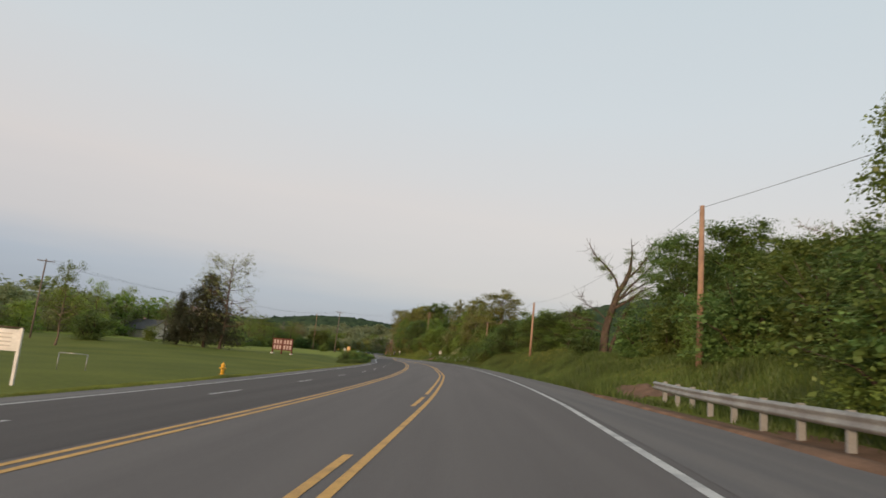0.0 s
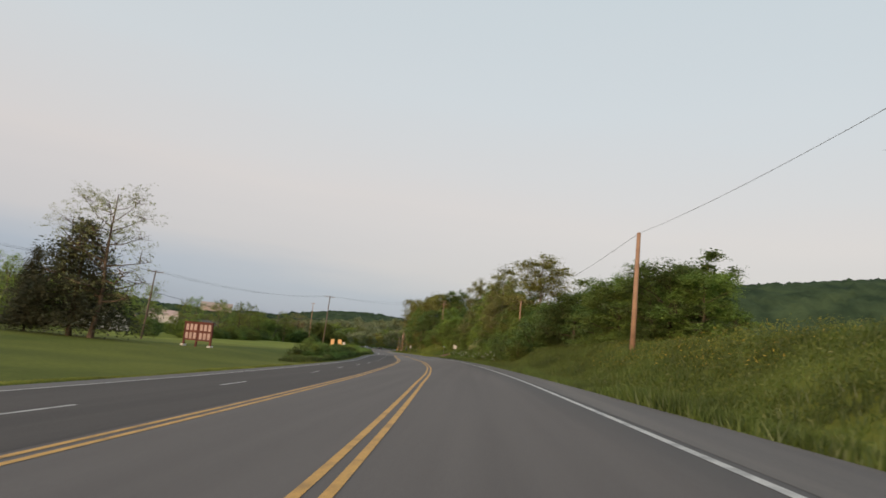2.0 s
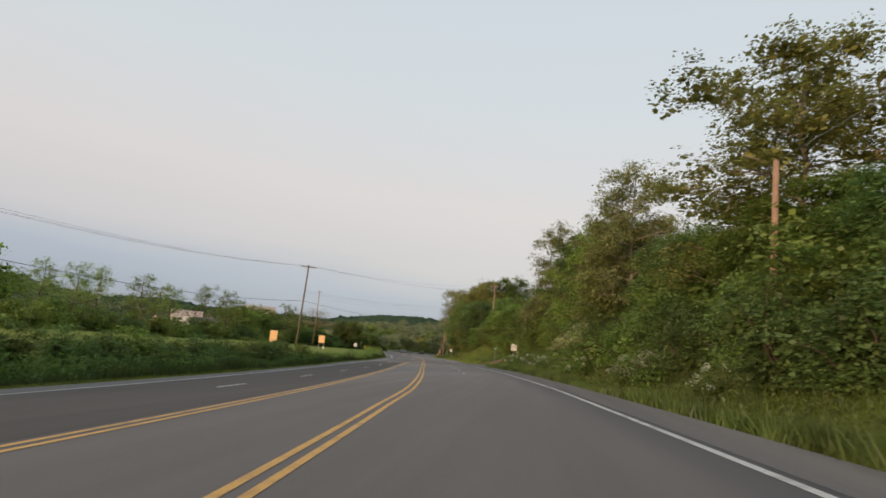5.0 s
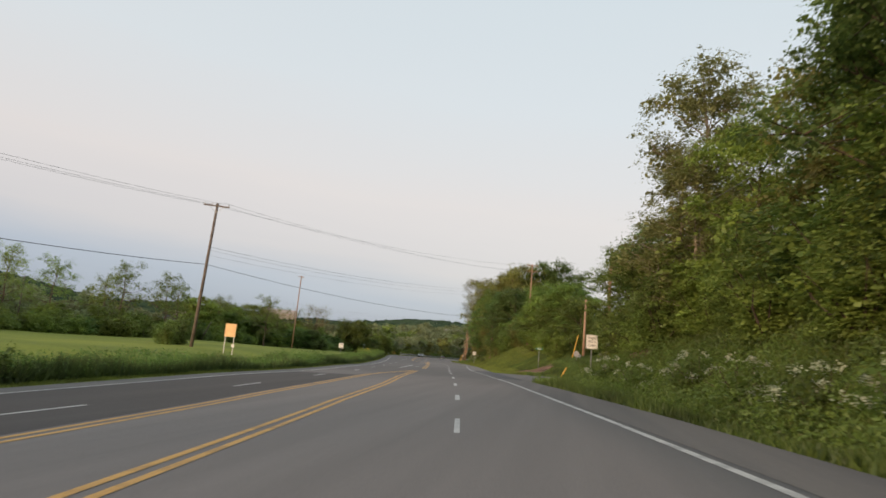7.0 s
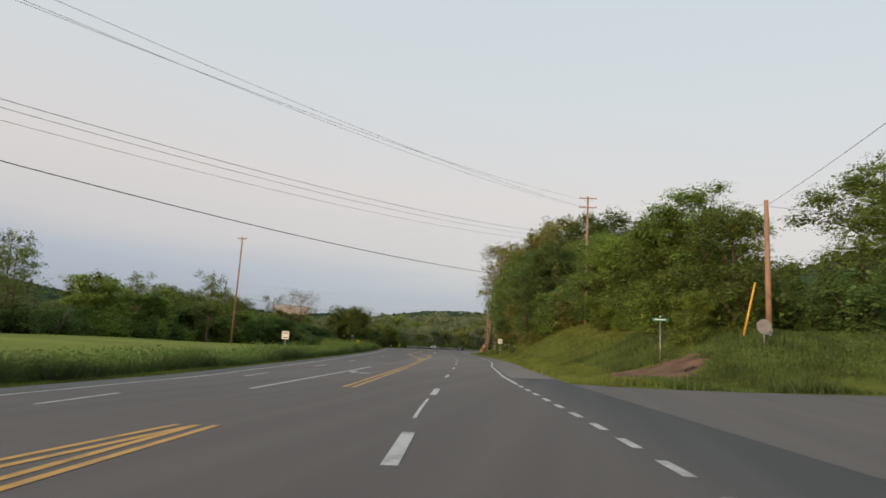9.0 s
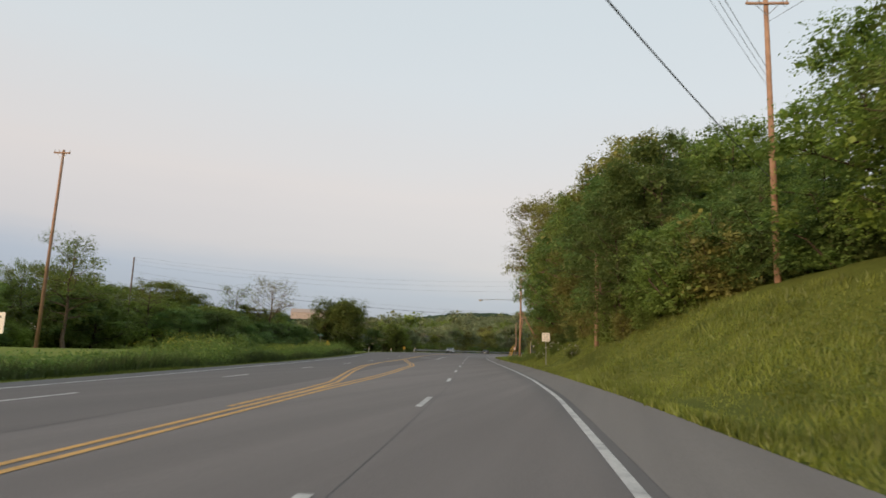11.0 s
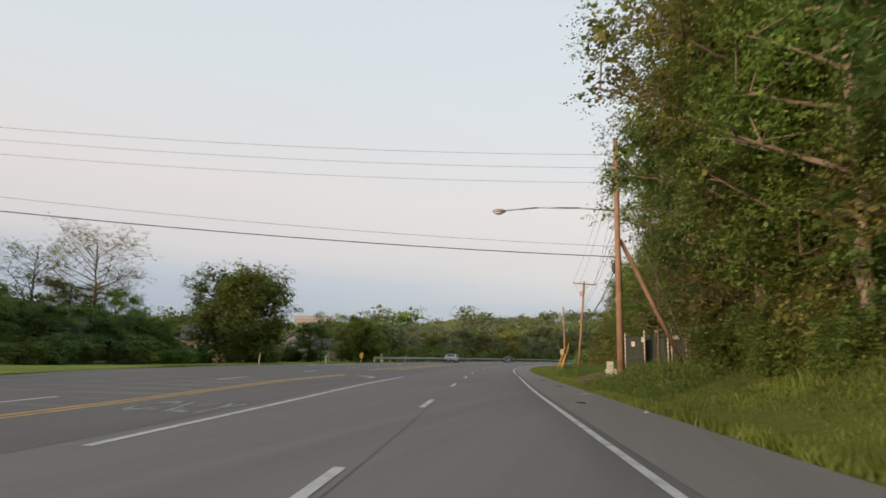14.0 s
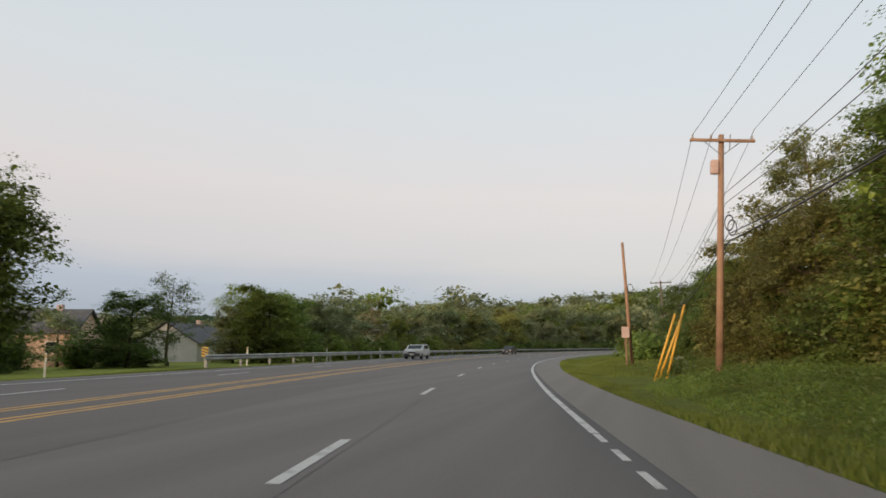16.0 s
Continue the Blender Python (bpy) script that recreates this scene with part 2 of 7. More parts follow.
WHITE_PLASTIC = material("white_plastic", (0.76, 0.73, 0.68), 0.5, second=(0.60, 0.57, 0.52), scale=2, grain=18)
YELLOW_PLASTIC = material("yellow_plastic", (0.80, 0.45, 0.05), 0.45, second=(0.66, 0.36, 0.05), scale=2, grain=18)
HYDRANT_YELLOW = material("hydrant_enamel", (0.78, 0.42, 0.03), 0.4, second=(0.62, 0.32, 0.03), scale=6, grain=30)
CABLE = material("black_cable", (0.06, 0.06, 0.062), 0.6, scale=1, grain=8)
WIRE_GREY = material("grey_wire", (0.22, 0.22, 0.23), 0.5, 0.3, scale=1, grain=8)
CERAMIC = material("insulator", (0.45, 0.40, 0.36), 0.3, scale=5, grain=20)
SIDING_WHITE = material("white_siding", (0.74, 0.68, 0.62), 0.7, second=(0.64, 0.58, 0.53), scale=0.7, grain=6)
# peach walls; behind the roadside trees the colour stands in for low sun
SIDING_PEACH = material("peach_and_sunlit_siding", (0.68, 0.46, 0.34), 0.7, second=(0.58, 0.39, 0.29), scale=0.7, grain=6)
TAN_WALL = material("tan_wall", (0.42, 0.35, 0.31), 0.8, second=(0.37, 0.31, 0.27), scale=0.4, grain=3)
ROOF_GREY = material("grey_shingle", (0.12, 0.115, 0.12), 0.85, second=(0.08, 0.078, 0.08), scale=0.8, grain=8)
WINDOW_DARK = material("window_glass", (0.03, 0.035, 0.04), 0.08, scale=1, grain=4)
CAR_WHITE = material("car_white", (0.72, 0.71, 0.70), 0.25, second=(0.66, 0.65, 0.64), scale=2, grain=10)
CAR_DARK = material("car_charcoal", (0.07, 0.07, 0.075), 0.25, scale=2, grain=10)
RUBBER = material("tyre_rubber", (0.025, 0.025, 0.026), 0.85, scale=8, grain=40)
CHROME = material("brushed_metal", (0.55, 0.55, 0.55), 0.25, 1.0, scale=4, grain=30)
FENCE_GREEN = material("dark_green_mesh", (0.060, 0.078, 0.066), 0.8, second=(0.046, 0.060, 0.050), scale=3, grain=60)
LAMP_GLASS = material("lamp_lens", (0.62, 0.58, 0.54), 0.3, scale=4, grain=20)

LEAF_MID = leaf_material("leaf_mid_green", (0.090, 0.150, 0.032), (0.237, 0.323, 0.065))
LEAF_DARK = leaf_material("leaf_dark_green", (0.072, 0.131, 0.038), (0.182, 0.271, 0.064))
LEAF_FRESH = leaf_material("leaf_fresh_green", (0.123, 0.189, 0.032), (0.275, 0.348, 0.065))
LEAF_OLIVE = leaf_material("leaf_olive_brown", (0.142, 0.150, 0.040), (0.285, 0.284, 0.076))
# distance haze put into the leaf colour of far trees: paler and greyer
LEAF_HAZE_GREY = leaf_material("leaf_haze_grey_green", (0.165, 0.205, 0.095), (0.275, 0.315, 0.150))
LEAF_HAZE_SAGE = leaf_material("leaf_haze_sage_green", (0.205, 0.235, 0.110), (0.325, 0.350, 0.170))
LEAF_PALE = leaf_material("leaf_pale_new", (0.172, 0.198, 0.064), (0.325, 0.352, 0.125))
LEAF_NEEDLE = leaf_material("needle_dark", (0.041, 0.052, 0.029), (0.102, 0.104, 0.052))
BLOSSOM_CREAM = leaf_material("cream_blossom", (0.34, 0.37, 0.13), (0.52, 0.53, 0.24))
BLOSSOM_WHITE = leaf_material("white_blossom", (0.40, 0.44, 0.28), (0.58, 0.61, 0.42))
WEED = leaf_material("tall_weeds", (0.070, 0.118, 0.023), (0.162, 0.226, 0.042))
WEED_YELLOW = leaf_material("yellow_flowering_weeds", (0.123, 0.174, 0.026), (0.246, 0.290, 0.043), (0.56, 0.47, 0.07), 0.08)
WEED_DARK = leaf_material("rank_dark_weeds", (0.062, 0.115, 0.025), (0.156, 0.231, 0.045))
BLADE_RANK = leaf_material("rank_grass_blades", (0.047, 0.091, 0.023), (0.124, 0.189, 0.042))
BLADE = leaf_material("grass_blades", (0.087, 0.138, 0.020), (0.239, 0.290, 0.049))
BLADE_GREEN = leaf_material("lush_grass_blades", (0.047, 0.086, 0.018), (0.128, 0.180, 0.035))


# ---- the road's line: heading along its length, integrated ----
HEADING = ((-150, -2.0), (0, -2.0), (17, -1.4), (29, -0.1), (40, 0.4), (52, 1.1), (64, 1.8), (98, 3.0), (133, 4.6), (145, 5.7), (157, 6.7), (170, 7.2),
           (182, 7.8), (194, 8.4), (206, 8.7), (245, 9.0), (279, 10.3), (291, 11.3), (303, 11.5), (328, 11.8), (352, 11.5), (375, 10.4), (400, 9.8),
           (420, 8.0), (440, 5.6), (470, 1.6), (520, -5.0), (600, -17.0), (760, -40.0), (900, -50.0))
STEP = 0.5
ARC = np.arange(-150, 900, STEP)
TURN = np.radians(np.interp(ARC, *zip(*HEADING)))
LINE_X, LINE_Y = np.cumsum(-np.sin(TURN) * STEP), np.cumsum(np.cos(TURN) * STEP)
ZERO = int(round(150 / STEP))
LINE_X += 3.09 - LINE_X[ZERO]
LINE_Y += 4.13 - LINE_Y[ZERO]
BANK = ((-150, 3.3), (60, 3.2), (130, 3.4), (180, 3.2), (200, 2.1), (220, 1.4), (275, 0.4), (310, 0.2), (335, -0.3), (350, -1.0), (360, -1.7), (600, -2.0), (900, -2.0))


def table(rows):
    a, b = zip(*rows)
    return lambda s: np.interp(s, a, b)


bank = table(BANK)
white_right = table(((-150, 2.3), (0, 2.3), (7, 2.5), (21, 3), (34, 3.3), (47, 3.5), (65, 3.65), (82, 3.85), (108, 3.85), (135, 3.8), (147, 3.88), (171, 3.68), (184, 3.35), (195, 3.15), (206, 3), (214, 2.6), (224, 2.3), (234, 1.85), (244, 1.5), (262, 1.5), (280, 2.3), (292, 2.5), (305, 2.48), (329, 2.3), (354, 2.15), (369, 2), (384, 1.85), (391, 1.68), (400, 1.5), (420, 1.25), (450, 1), (900, 1)))
pave_right = table(((-150, 5), (0, 5), (11, 5.3), (32, 5.7), (66, 5.6), (83, 5.6), (139, 5.5), (172, 5.45), (196, 5.25), (203, 5.05), (240, 4), (262, 4), (281, 4.5), (309, 4.75), (334, 4.85), (363, 4.8), (385, 4.05), (400, 3.5), (420, 3.2), (900, 3.2)))
white_left = table(((-150, -10.2), (14, -10.4), (26, -10.8), (44, -11.4), (60, -11.9), (75, -11.75), (91, -11.85), (144, -12.1), (161, -12.3), (181, -12.4), (196, -11.5), (205, -10.3), (214, -9.9), (226, -10), (235, -9.7), (275, -11.8), (303, -13.3), (320, -13.8), (342, -14.8), (377, -15.4), (400, -14.2), (420, -13.4), (900, -13.4)))
pave_left = lambda s: white_left(s) - 1.35


def place(s, u):
    """World x, y at s along the road and u to its right."""
    h = np.interp(s, ARC, TURN)
    return np.interp(s, ARC, LINE_X) + u * np.cos(h), np.interp(s, ARC, LINE_Y) + u * np.sin(h)


def road_z(s, u):
    return np.clip(u, -17, 8) * np.tan(np.radians(bank(s)))


def smooth(a, b, v):
    t = np.clip((v - a) / (b - a), 0, 1)
    return t * t * (3 - 2 * t)


RISE = table(((-150, 1.2), (0, 1.6), (35, 2.0), (60, 2.6), (85, 2.6), (130, 2.4), (160, 3.2), (200, 3.6), (213, 1.6), (218, 0.25), (240, 0.25), (246, 1.4), (262, 3.0), (285, 5.2), (330, 4.6),
              (355, 2.2), (375, 1.6), (400, 0.8), (430, 0.4), (900, 0.4)))
REACH = table(((-150, 9.0), (60, 7.0), (130, 7.0), (205, 7.0), (240, 14.0), (262, 12.0), (330, 9.0), (375, 9.0), (900, 12.0)))


def side_from(u):
    return 213.0 + 0.10 * (u - 5) - 5.0 * np.exp(-np.clip(u - 4, -2, 90) / 3.0)


def side_to(u):
    return 236.5 + 0.20 * (u - 5) + 3.5 * np.exp(-np.clip(u - 4, -2, 90) / 3.0)


def ground_z(s, u):
    """Height of the land."""
    s, u = np.asarray(s, float), np.asarray(u, float)
    edge_r, edge_l = pave_right(s), pave_left(s)
    z = road_z(s, np.clip(u, edge_l, edge_r))
    right = np.maximum(u - edge_r, 0)
    z = z - 0.12 * smooth(0.2, 1.4, right) * (1 - smooth(1.4, 3.5, right)) + RISE(s) * smooth(0.8, REACH(s), right)
    z = z + 0.05 * np.clip(right - 10, 0, 60) * smooth(215, 180, s) + (0.20 + 0.12 * smooth(320, 345, s)) * np.clip(right - 9, 0, 45) * smooth(262, 300, s) * smooth(400, 350, s)
    corner = side_to(u)
    z = z + 1.1 * smooth(0.6, 7.0, s - corner) * smooth(9, 15, u) * smooth(275, 255, s)
    left = np.maximum(edge_l - u, 0)
    z = z - (0.25 + 0.25 * smooth(90, 70, s)) * smooth(0.3, 3, left) - 0.006 * np.clip(left, 0, 120) + 0.8 * smooth(85, 118, s) * smooth(4, 13, left) * smooth(340, 310, s)
    z = z + 0.15 * np.sin(s * 0.071 + u * 0.13) * smooth(4, 25, np.maximum(right, left))
    far = np.maximum(right, left)
    return z * (1 - smooth(110, 260, far)) - 1.0 * smooth(110, 260, far) + 24.0 * smooth(610, 800, s) * smooth(18, 60, far)


def spot(s, u, dz=0.0):
    x, y = place(s, u)
    return Vector((float(x), float(y), float(ground_z(s, u)) + dz))


def heading(s):
    return math.degrees(float(np.interp(s, ARC, TURN)))


# ---- building helpers ----
def shade(mesh, smooth_faces):
    if smooth_faces:
        mesh.polygons.foreach_set("use_smooth", [True] * len(mesh.polygons))


def part(name, bm, mat, parent=None, label="", smooth_faces=False):
    """Links a bmesh as one mesh object under a thing or a part."""
    me = bpy.data.meshes.new(name)
    bm.to_mesh(me)
    bm.free()
    me.materials.append(mat)
    shade(me, smooth_faces)
    ob = new(name, me)
    if parent:
        ob.parent = parent
    if label:
        tagged(ob, label)
    return ob


def raw_part(name, verts, faces, mat, parent=None, label="", smooth_faces=False):
    """Links arrays of corners and equal-sided faces as one mesh object."""
    verts, faces = np.asarray(verts, np.float32), np.asarray(faces, np.int32)
    me = bpy.data.meshes.new(name)
    me.vertices.add(len(verts))
    me.vertices.foreach_set("co", verts.ravel())
    k = faces.shape[1]
    me.loops.add(faces.size)
    me.loops.foreach_set("vertex_index", faces.ravel())
    me.polygons.add(len(faces))
    me.polygons.foreach_set("loop_start", np.arange(len(faces), dtype=np.int32) * k)
    me.polygons.foreach_set("loop_total", np.full(len(faces), k, np.int32))
    me.update(calc_edges=True)
    me.materials.append(mat)
    shade(me, smooth_faces)
    ob = new(name, me)
    if parent:
        ob.parent = parent
    if label:
        tagged(ob, label)
    return ob


def thing(name, m, label, category, group="", kind=""):
    ob = new(name)
    ob.empty_display_size = 0.2
    ob.matrix_world = m
    return tagged(ob, label, category, group, kind)


def upright(s, u, dz=0.0, turn=0.0, lean=0.0, tilt=0.0):
    p = spot(s, u, dz)
    return pose(p.x, p.y, p.z, tilt, lean, heading(s) + turn)


def box(sx, sy, sz, at=(0, 0, 0), bevel=0.0, turn=None, bm=None):
    """A block with its middle at the given place, edges eased."""
    b = bmesh.new()
    bmesh.ops.create_cube(b, size=1, matrix=Matrix.Diagonal((sx, sy, sz, 1)))
    if bevel:
        bmesh.ops.bevel(b, geom=b.edges[:], offset=bevel, segments=2, affect="EDGES")
    bmesh.ops.transform(b, matrix=Matrix.Translation(at) @ (turn or Matrix()), verts=b.verts)
    return merge(bm, b)


def tube(r1, r2, a, b_end, sides=10, bm=None, bevel=0.0):
    """A tapered round bar from a to b_end."""
    a, b_end = Vector(a), Vector(b_end)
    d = b_end - a
    b = bmesh.new()
    bmesh.ops.create_cone(b, cap_ends=True, segments=sides, radius1=r1, radius2=r2, depth=d.length)
    if bevel:
        rims = [e for e in b.edges if abs(e.verts[0].co.z - e.verts[1].co.z) < 1e-5]
        bmesh.ops.bevel(b, geom=rims, offset=bevel, segments=2, affect="EDGES")
    m = Matrix.Translation((a + b_end) / 2) @ d.to_track_quat("Z", "Y").to_matrix().to_4x4()
    bmesh.ops.transform(b, matrix=m, verts=b.verts)
    return merge(bm, b)


def ball(r, at, squash=(1, 1, 1), bm=None):
    b = bmesh.new()
    bmesh.ops.create_icosphere(b, subdivisions=2, radius=r)
    bmesh.ops.transform(b, matrix=Matrix.Translation(at) @ Matrix.Diagonal((*squash, 1)), verts=b.verts)
    return merge(bm, b)


def merge(bm, other):
    if bm is None:
        return other
    me = bpy.data.meshes.new("joined")
    other.to_mesh(me)
    other.free()
    bm.from_mesh(me)
    bpy.data.meshes.remove(me)
    return bm


def prism(outline, depth, bm=None, m=None):
    """A flat outline in x, z given thickness along y."""
    b = bmesh.new()
    face = b.faces.new([b.verts.new((x, 0, z)) for x, z in outline])
    r = bmesh.ops.extrude_face_region(b, geom=[face])
    bmesh.ops.translate(b, vec=(0, depth, 0), verts=[v for v in r["geom"] if isinstance(v, bmesh.types.BMVert)])
    bmesh.ops.recalc_face_normals(b, faces=b.faces)
    if m:
        bmesh.ops.transform(b, matrix=m, verts=b.verts)
    return merge(bm, b)


def lettering(text, size, m, parent, mat, name="lettering", width=None, height=None):
    """Words in the built-in font as a thin mesh; m places their middle, facing -y."""
    cu = bpy.data.curves.new(name, "FONT")
    cu.body, cu.size, cu.align_x, cu.align_y, cu.extrude = text, size, "CENTER", "CENTER", 0.001
    tmp = new(name, cu)
    me = bpy.data.meshes.new_from_object(tmp.evaluated_get(bpy.context.evaluated_depsgraph_get()))
    bpy.data.objects.remove(tmp)
    bpy.data.curves.remove(cu)
    co = np.array([v.co for v in me.vertices])
    if width:
        s = np.array([width / np.ptp(co[:, 0]), (height or size) / np.ptp(co[:, 1]), 1])
        me.transform(Matrix.Diagonal((*[float(v) for v in s], 1)))
    me.transform(m)
    me.materials.clear()
    me.materials.append(mat)
    ob = new(name, me)
    ob.parent = parent
    return ob


# ---- ground: one sheet to the horizon ----
def side_z(s, u):
    return road_z(s, np.minimum(u, pave_right(s))) - 0.03 * (1 - smooth(0.0, 0.8, u - pave_right(s))) + 0.02 * np.clip(u - 6, 0, 80)


def spread(fine, lo, hi):
    """Grid lines: even in the middle, wider and wider outside."""
    out = [fine[0]]
    d = fine[1] - fine[0]
    while out[0] > lo:
        d *= 1.35
        out.insert(0, max(lo, out[0] - d))
    out += list(fine[1:])
    d = fine[-1] - fine[-2]
    while out[-1] < hi:
        d *= 1.35
        out.append(min(hi, out[-1] + d))
    return np.array(out)


def nearest(x, y):
    """Road coordinates of points, by the nearest place on the line."""
    s, u = np.empty(x.size), np.empty(x.size)
    keep = slice(None, None, 2)
    ax, ay, ah, aa = LINE_X[keep], LINE_Y[keep], TURN[keep], ARC[keep]
    for i in range(0, x.size, 4000):
        px, py = x[i:i + 4000, None], y[i:i + 4000, None]
        k = np.argmin((px - ax) ** 2 + (py - ay) ** 2, 1)
        dx, dy = px[:, 0] - ax[k], py[:, 0] - ay[k]
        s[i:i + 4000] = aa[k] - dx * np.sin(ah[k]) + dy * np.cos(ah[k])
        u[i:i + 4000] = dx * np.cos(ah[k]) + dy * np.sin(ah[k])
    return s, u


gx, gy = spread(np.arange(-120, 60, 1.0), -2600, 2600), spread(np.arange(-30, 560, 2.5), -1200, 3600)
GX, GY = np.meshgrid(gx, gy)
gs, gu = nearest(GX.ravel(), GY.ravel())
gz = ground_z(gs, gu)
under = smooth(0.2, 1.1, gu - pave_left(gs)) * smooth(0.2, 1.1, pave_right(gs) - gu)
gz -= 0.22 * under
mouth = smooth(-0.5, 1.0, gs - side_from(gu)) * smooth(-0.5, 1.0, side_to(gu) - gs) * (gu > 2.6) * (gu < 78)
gz = np.where(mouth > 0, (gz * (1 - mouth) + (side_z(gs, gu) - 0.2) * mouth), gz)
nx, ny = len(gx), len(gy)
idx = np.arange(nx * ny).reshape(ny, nx)
quads = np.stack([idx[:-1, :-1], idx[:-1, 1:], idx[1:, 1:], idx[1:, :-1]], -1).reshape(-1, 4)
ground = raw_part("ground", np.stack([GX.ravel(), GY.ravel(), gz], -1), quads, GRASS, smooth_faces=True)
tagged(ground, "mown green lawn and rough grass beside the road", "ground", kind="structure")


# ---- road, shoulders and paint ----
def ribbon(name, s0, s1, left, right, mat, lift, label="", parent=None, step=2.0, cells=1, skirt=0.0):
    """A strip along the road between two offsets, laid on its banked surface."""
    ss = np.linspace(s0, s1, max(2, int(abs(s1 - s0) / step) + 1))
    verts, n = [], cells + 1 + (2 if skirt else 0)
    for s in ss:
        a, b = float(left(s)), float(right(s))
        us = list(np.linspace(a, b, cells + 1))
        zs = [float(road_z(s, u)) + lift for u in us]
        if skirt:
            us, zs = [us[0] - 0.15] + us + [us[-1] + 0.15], [zs[0] - skirt] + zs + [zs[-1] - skirt]
        for u, z in zip(us, zs):
            x, y = place(s, u)
            verts.append((x, y, z))
    k = np.arange(len(ss) * n).reshape(len(ss), n)
    faces = np.stack([k[:-1, :-1], k[:-1, 1:], k[1:, 1:], k[1:, :-1]], -1).reshape(-1, 4)
    return raw_part(name, verts, faces, mat, parent, label, smooth_faces=True)


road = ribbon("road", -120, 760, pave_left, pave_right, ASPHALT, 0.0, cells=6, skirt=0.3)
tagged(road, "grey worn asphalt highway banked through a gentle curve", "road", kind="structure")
ribbon("shoulder", -120, 212, lambda s: white_right(s) + 0.25, lambda s: pave_right(s) - 0.02, SHOULDER, 0.005, "paler gritty asphalt shoulder", road)
ribbon("shoulder", 243, 700, lambda s: white_right(s) + 0.25, lambda s: pave_right(s) - 0.02, SHOULDER_PALE, 0.005, "paler gritty asphalt shoulder", road)
ribbon("shoulder", -120, 700, lambda s: pave_left(s) + 0.02, lambda s: white_left(s) - 0.15, SHOULDER, 0.005, "paler gritty asphalt shoulder", road)


def stripe(name, s0, s1, line, width, mat, lift=0.006, label=""):
    return ribbon(name, s0, s1, lambda s: line(s) - width / 2, lambda s: line(s) + width / 2, mat, lift, label, road, step=1.5)


stripe("edge_line", -120, 211.7, white_right, 0.16, WHITE_PAINT, label="white painted edge line")
s = 384.6
while s < 391.5:
    stripe("edge_dot", s, s + 0.9, white_right, 0.11, WHITE_PAINT)
    s += 1.6
stripe("edge_line", 237, 384, white_right, 0.15, WHITE_PAINT, label="white painted edge line")
stripe("edge_line", 392, 700, white_right, 0.15, WHITE_PAINT, label="white painted edge line")
s = 213.2
while s < 237:
    stripe("edge_dot", s, s + 1.0, white_right, 0.15, WHITE_PAINT)
    s += 2.0
stripe("edge_line", -120, 345, white_left, 0.13, WHITE_PAINT, label="white painted edge line")
stripe("edge_line", 385, 700, white_left, 0.13, WHITE_PAINT, label="white painted edge line")


def double_yellow(s0, s1, line):
    for d in (-0.145, 0.145):
        stripe("centre_line", s0, s1, lambda s, d=d: line(s) + d, 0.13, YELLOW_PAINT, label="yellow painted centre line")


lane_left_edge = table(((262, -6.2), (290, -6.3), (305, -6.6), (345, -5.4), (384, -5.2), (470, -5.2)))
yellow_right = table(((-150, -1.42), (6, -1.42), (30, -1.36), (37, -1.33), (52, -1.24), (64, -1.4), (75, -1.52), (88, -1.52), (106, -1.7), (134, -2.37), (141, -2.42), (150, -2.68), (170, -3.3), (183, -3.68), (195, -3.7), (206, -3.98), (222, -3.95)))
yellow_left = table(((-150, -4.9), (30, -4.9), (50, -4.93), (77, -5.17), (84, -5.25), (98, -5.5), (136, -5.95), (144, -6.03), (159, -6.17), (185, -6.47), (193, -6.32), (206, -6.08), (210.5, -5.72), (214, -5.2), (218, -4.68), (222, -4.25)))
# both strips carry lens vignetting as a darker colour
ribbon("lane_surface", 262, 470, lambda s: white_left(s) + 0.1, lambda s: lane_left_edge(s), ASPHALT_MID, 0.003, "oncoming lanes slightly darkened in colour for lens vignetting", road)
ribbon("lane_surface", -120, 204, lambda s: white_left(s) + 0.1, lambda s: yellow_left(s) - 0.35, ASPHALT_DARK, 0.003, "oncoming lanes darkened in colour for lens vignetting", road)
island_right = table(((232, -3.75), (251, -4.15), (280, -4.75), (289, -4.68), (296, -4.74), (305, -4.98), (311, -5.08), (316, -5.6), (325, -6.9), (334, -8.0)))
island_left = table(((274, -4.9), (280, -5.1), (284.5, -5.36), (296, -6.95), (306, -8.0), (312, -8.36), (319, -8.4), (357, -8.25), (370, -8.05)))
stripe("centre_line", 24.5, 222, lambda s: yellow_right(s) - 0.145, 0.13, YELLOW_PAINT, label="yellow painted centre line")
stripe("centre_line", -120, 222, lambda s: yellow_right(s) + 0.145, 0.13, YELLOW_PAINT, label="yellow painted centre line")
for a, b in ((-30.5, -27.8), (-18.3, -15.6), (-6.2, -3.5), (6.0, 8.8), (18.2, 22.9)):
    stripe("centre_dash", a, b, lambda s: yellow_right(s) - 0.145, 0.13, YELLOW_PAINT)
double_yellow(-120, 222, yellow_left)
double_yellow(232, 334, island_right)
double_yellow(274, 370, island_left)
double_yellow(381, 700, lambda s: -9.1)
double_yellow(386, 700, lambda s: -7.9)
lane_left = table(((-150, -7.9), (0, -8), (33, -8.2), (48, -8.3), (61, -8.1), (74, -8.3), (86, -8.4), (100, -8.8), (152, -9), (165, -8.9), (201, -8.2), (211, -7.9), (227, -8.25), (260, -9.2), (300, -10.15), (361, -10.25), (398, -11.8), (900, -11.3)))
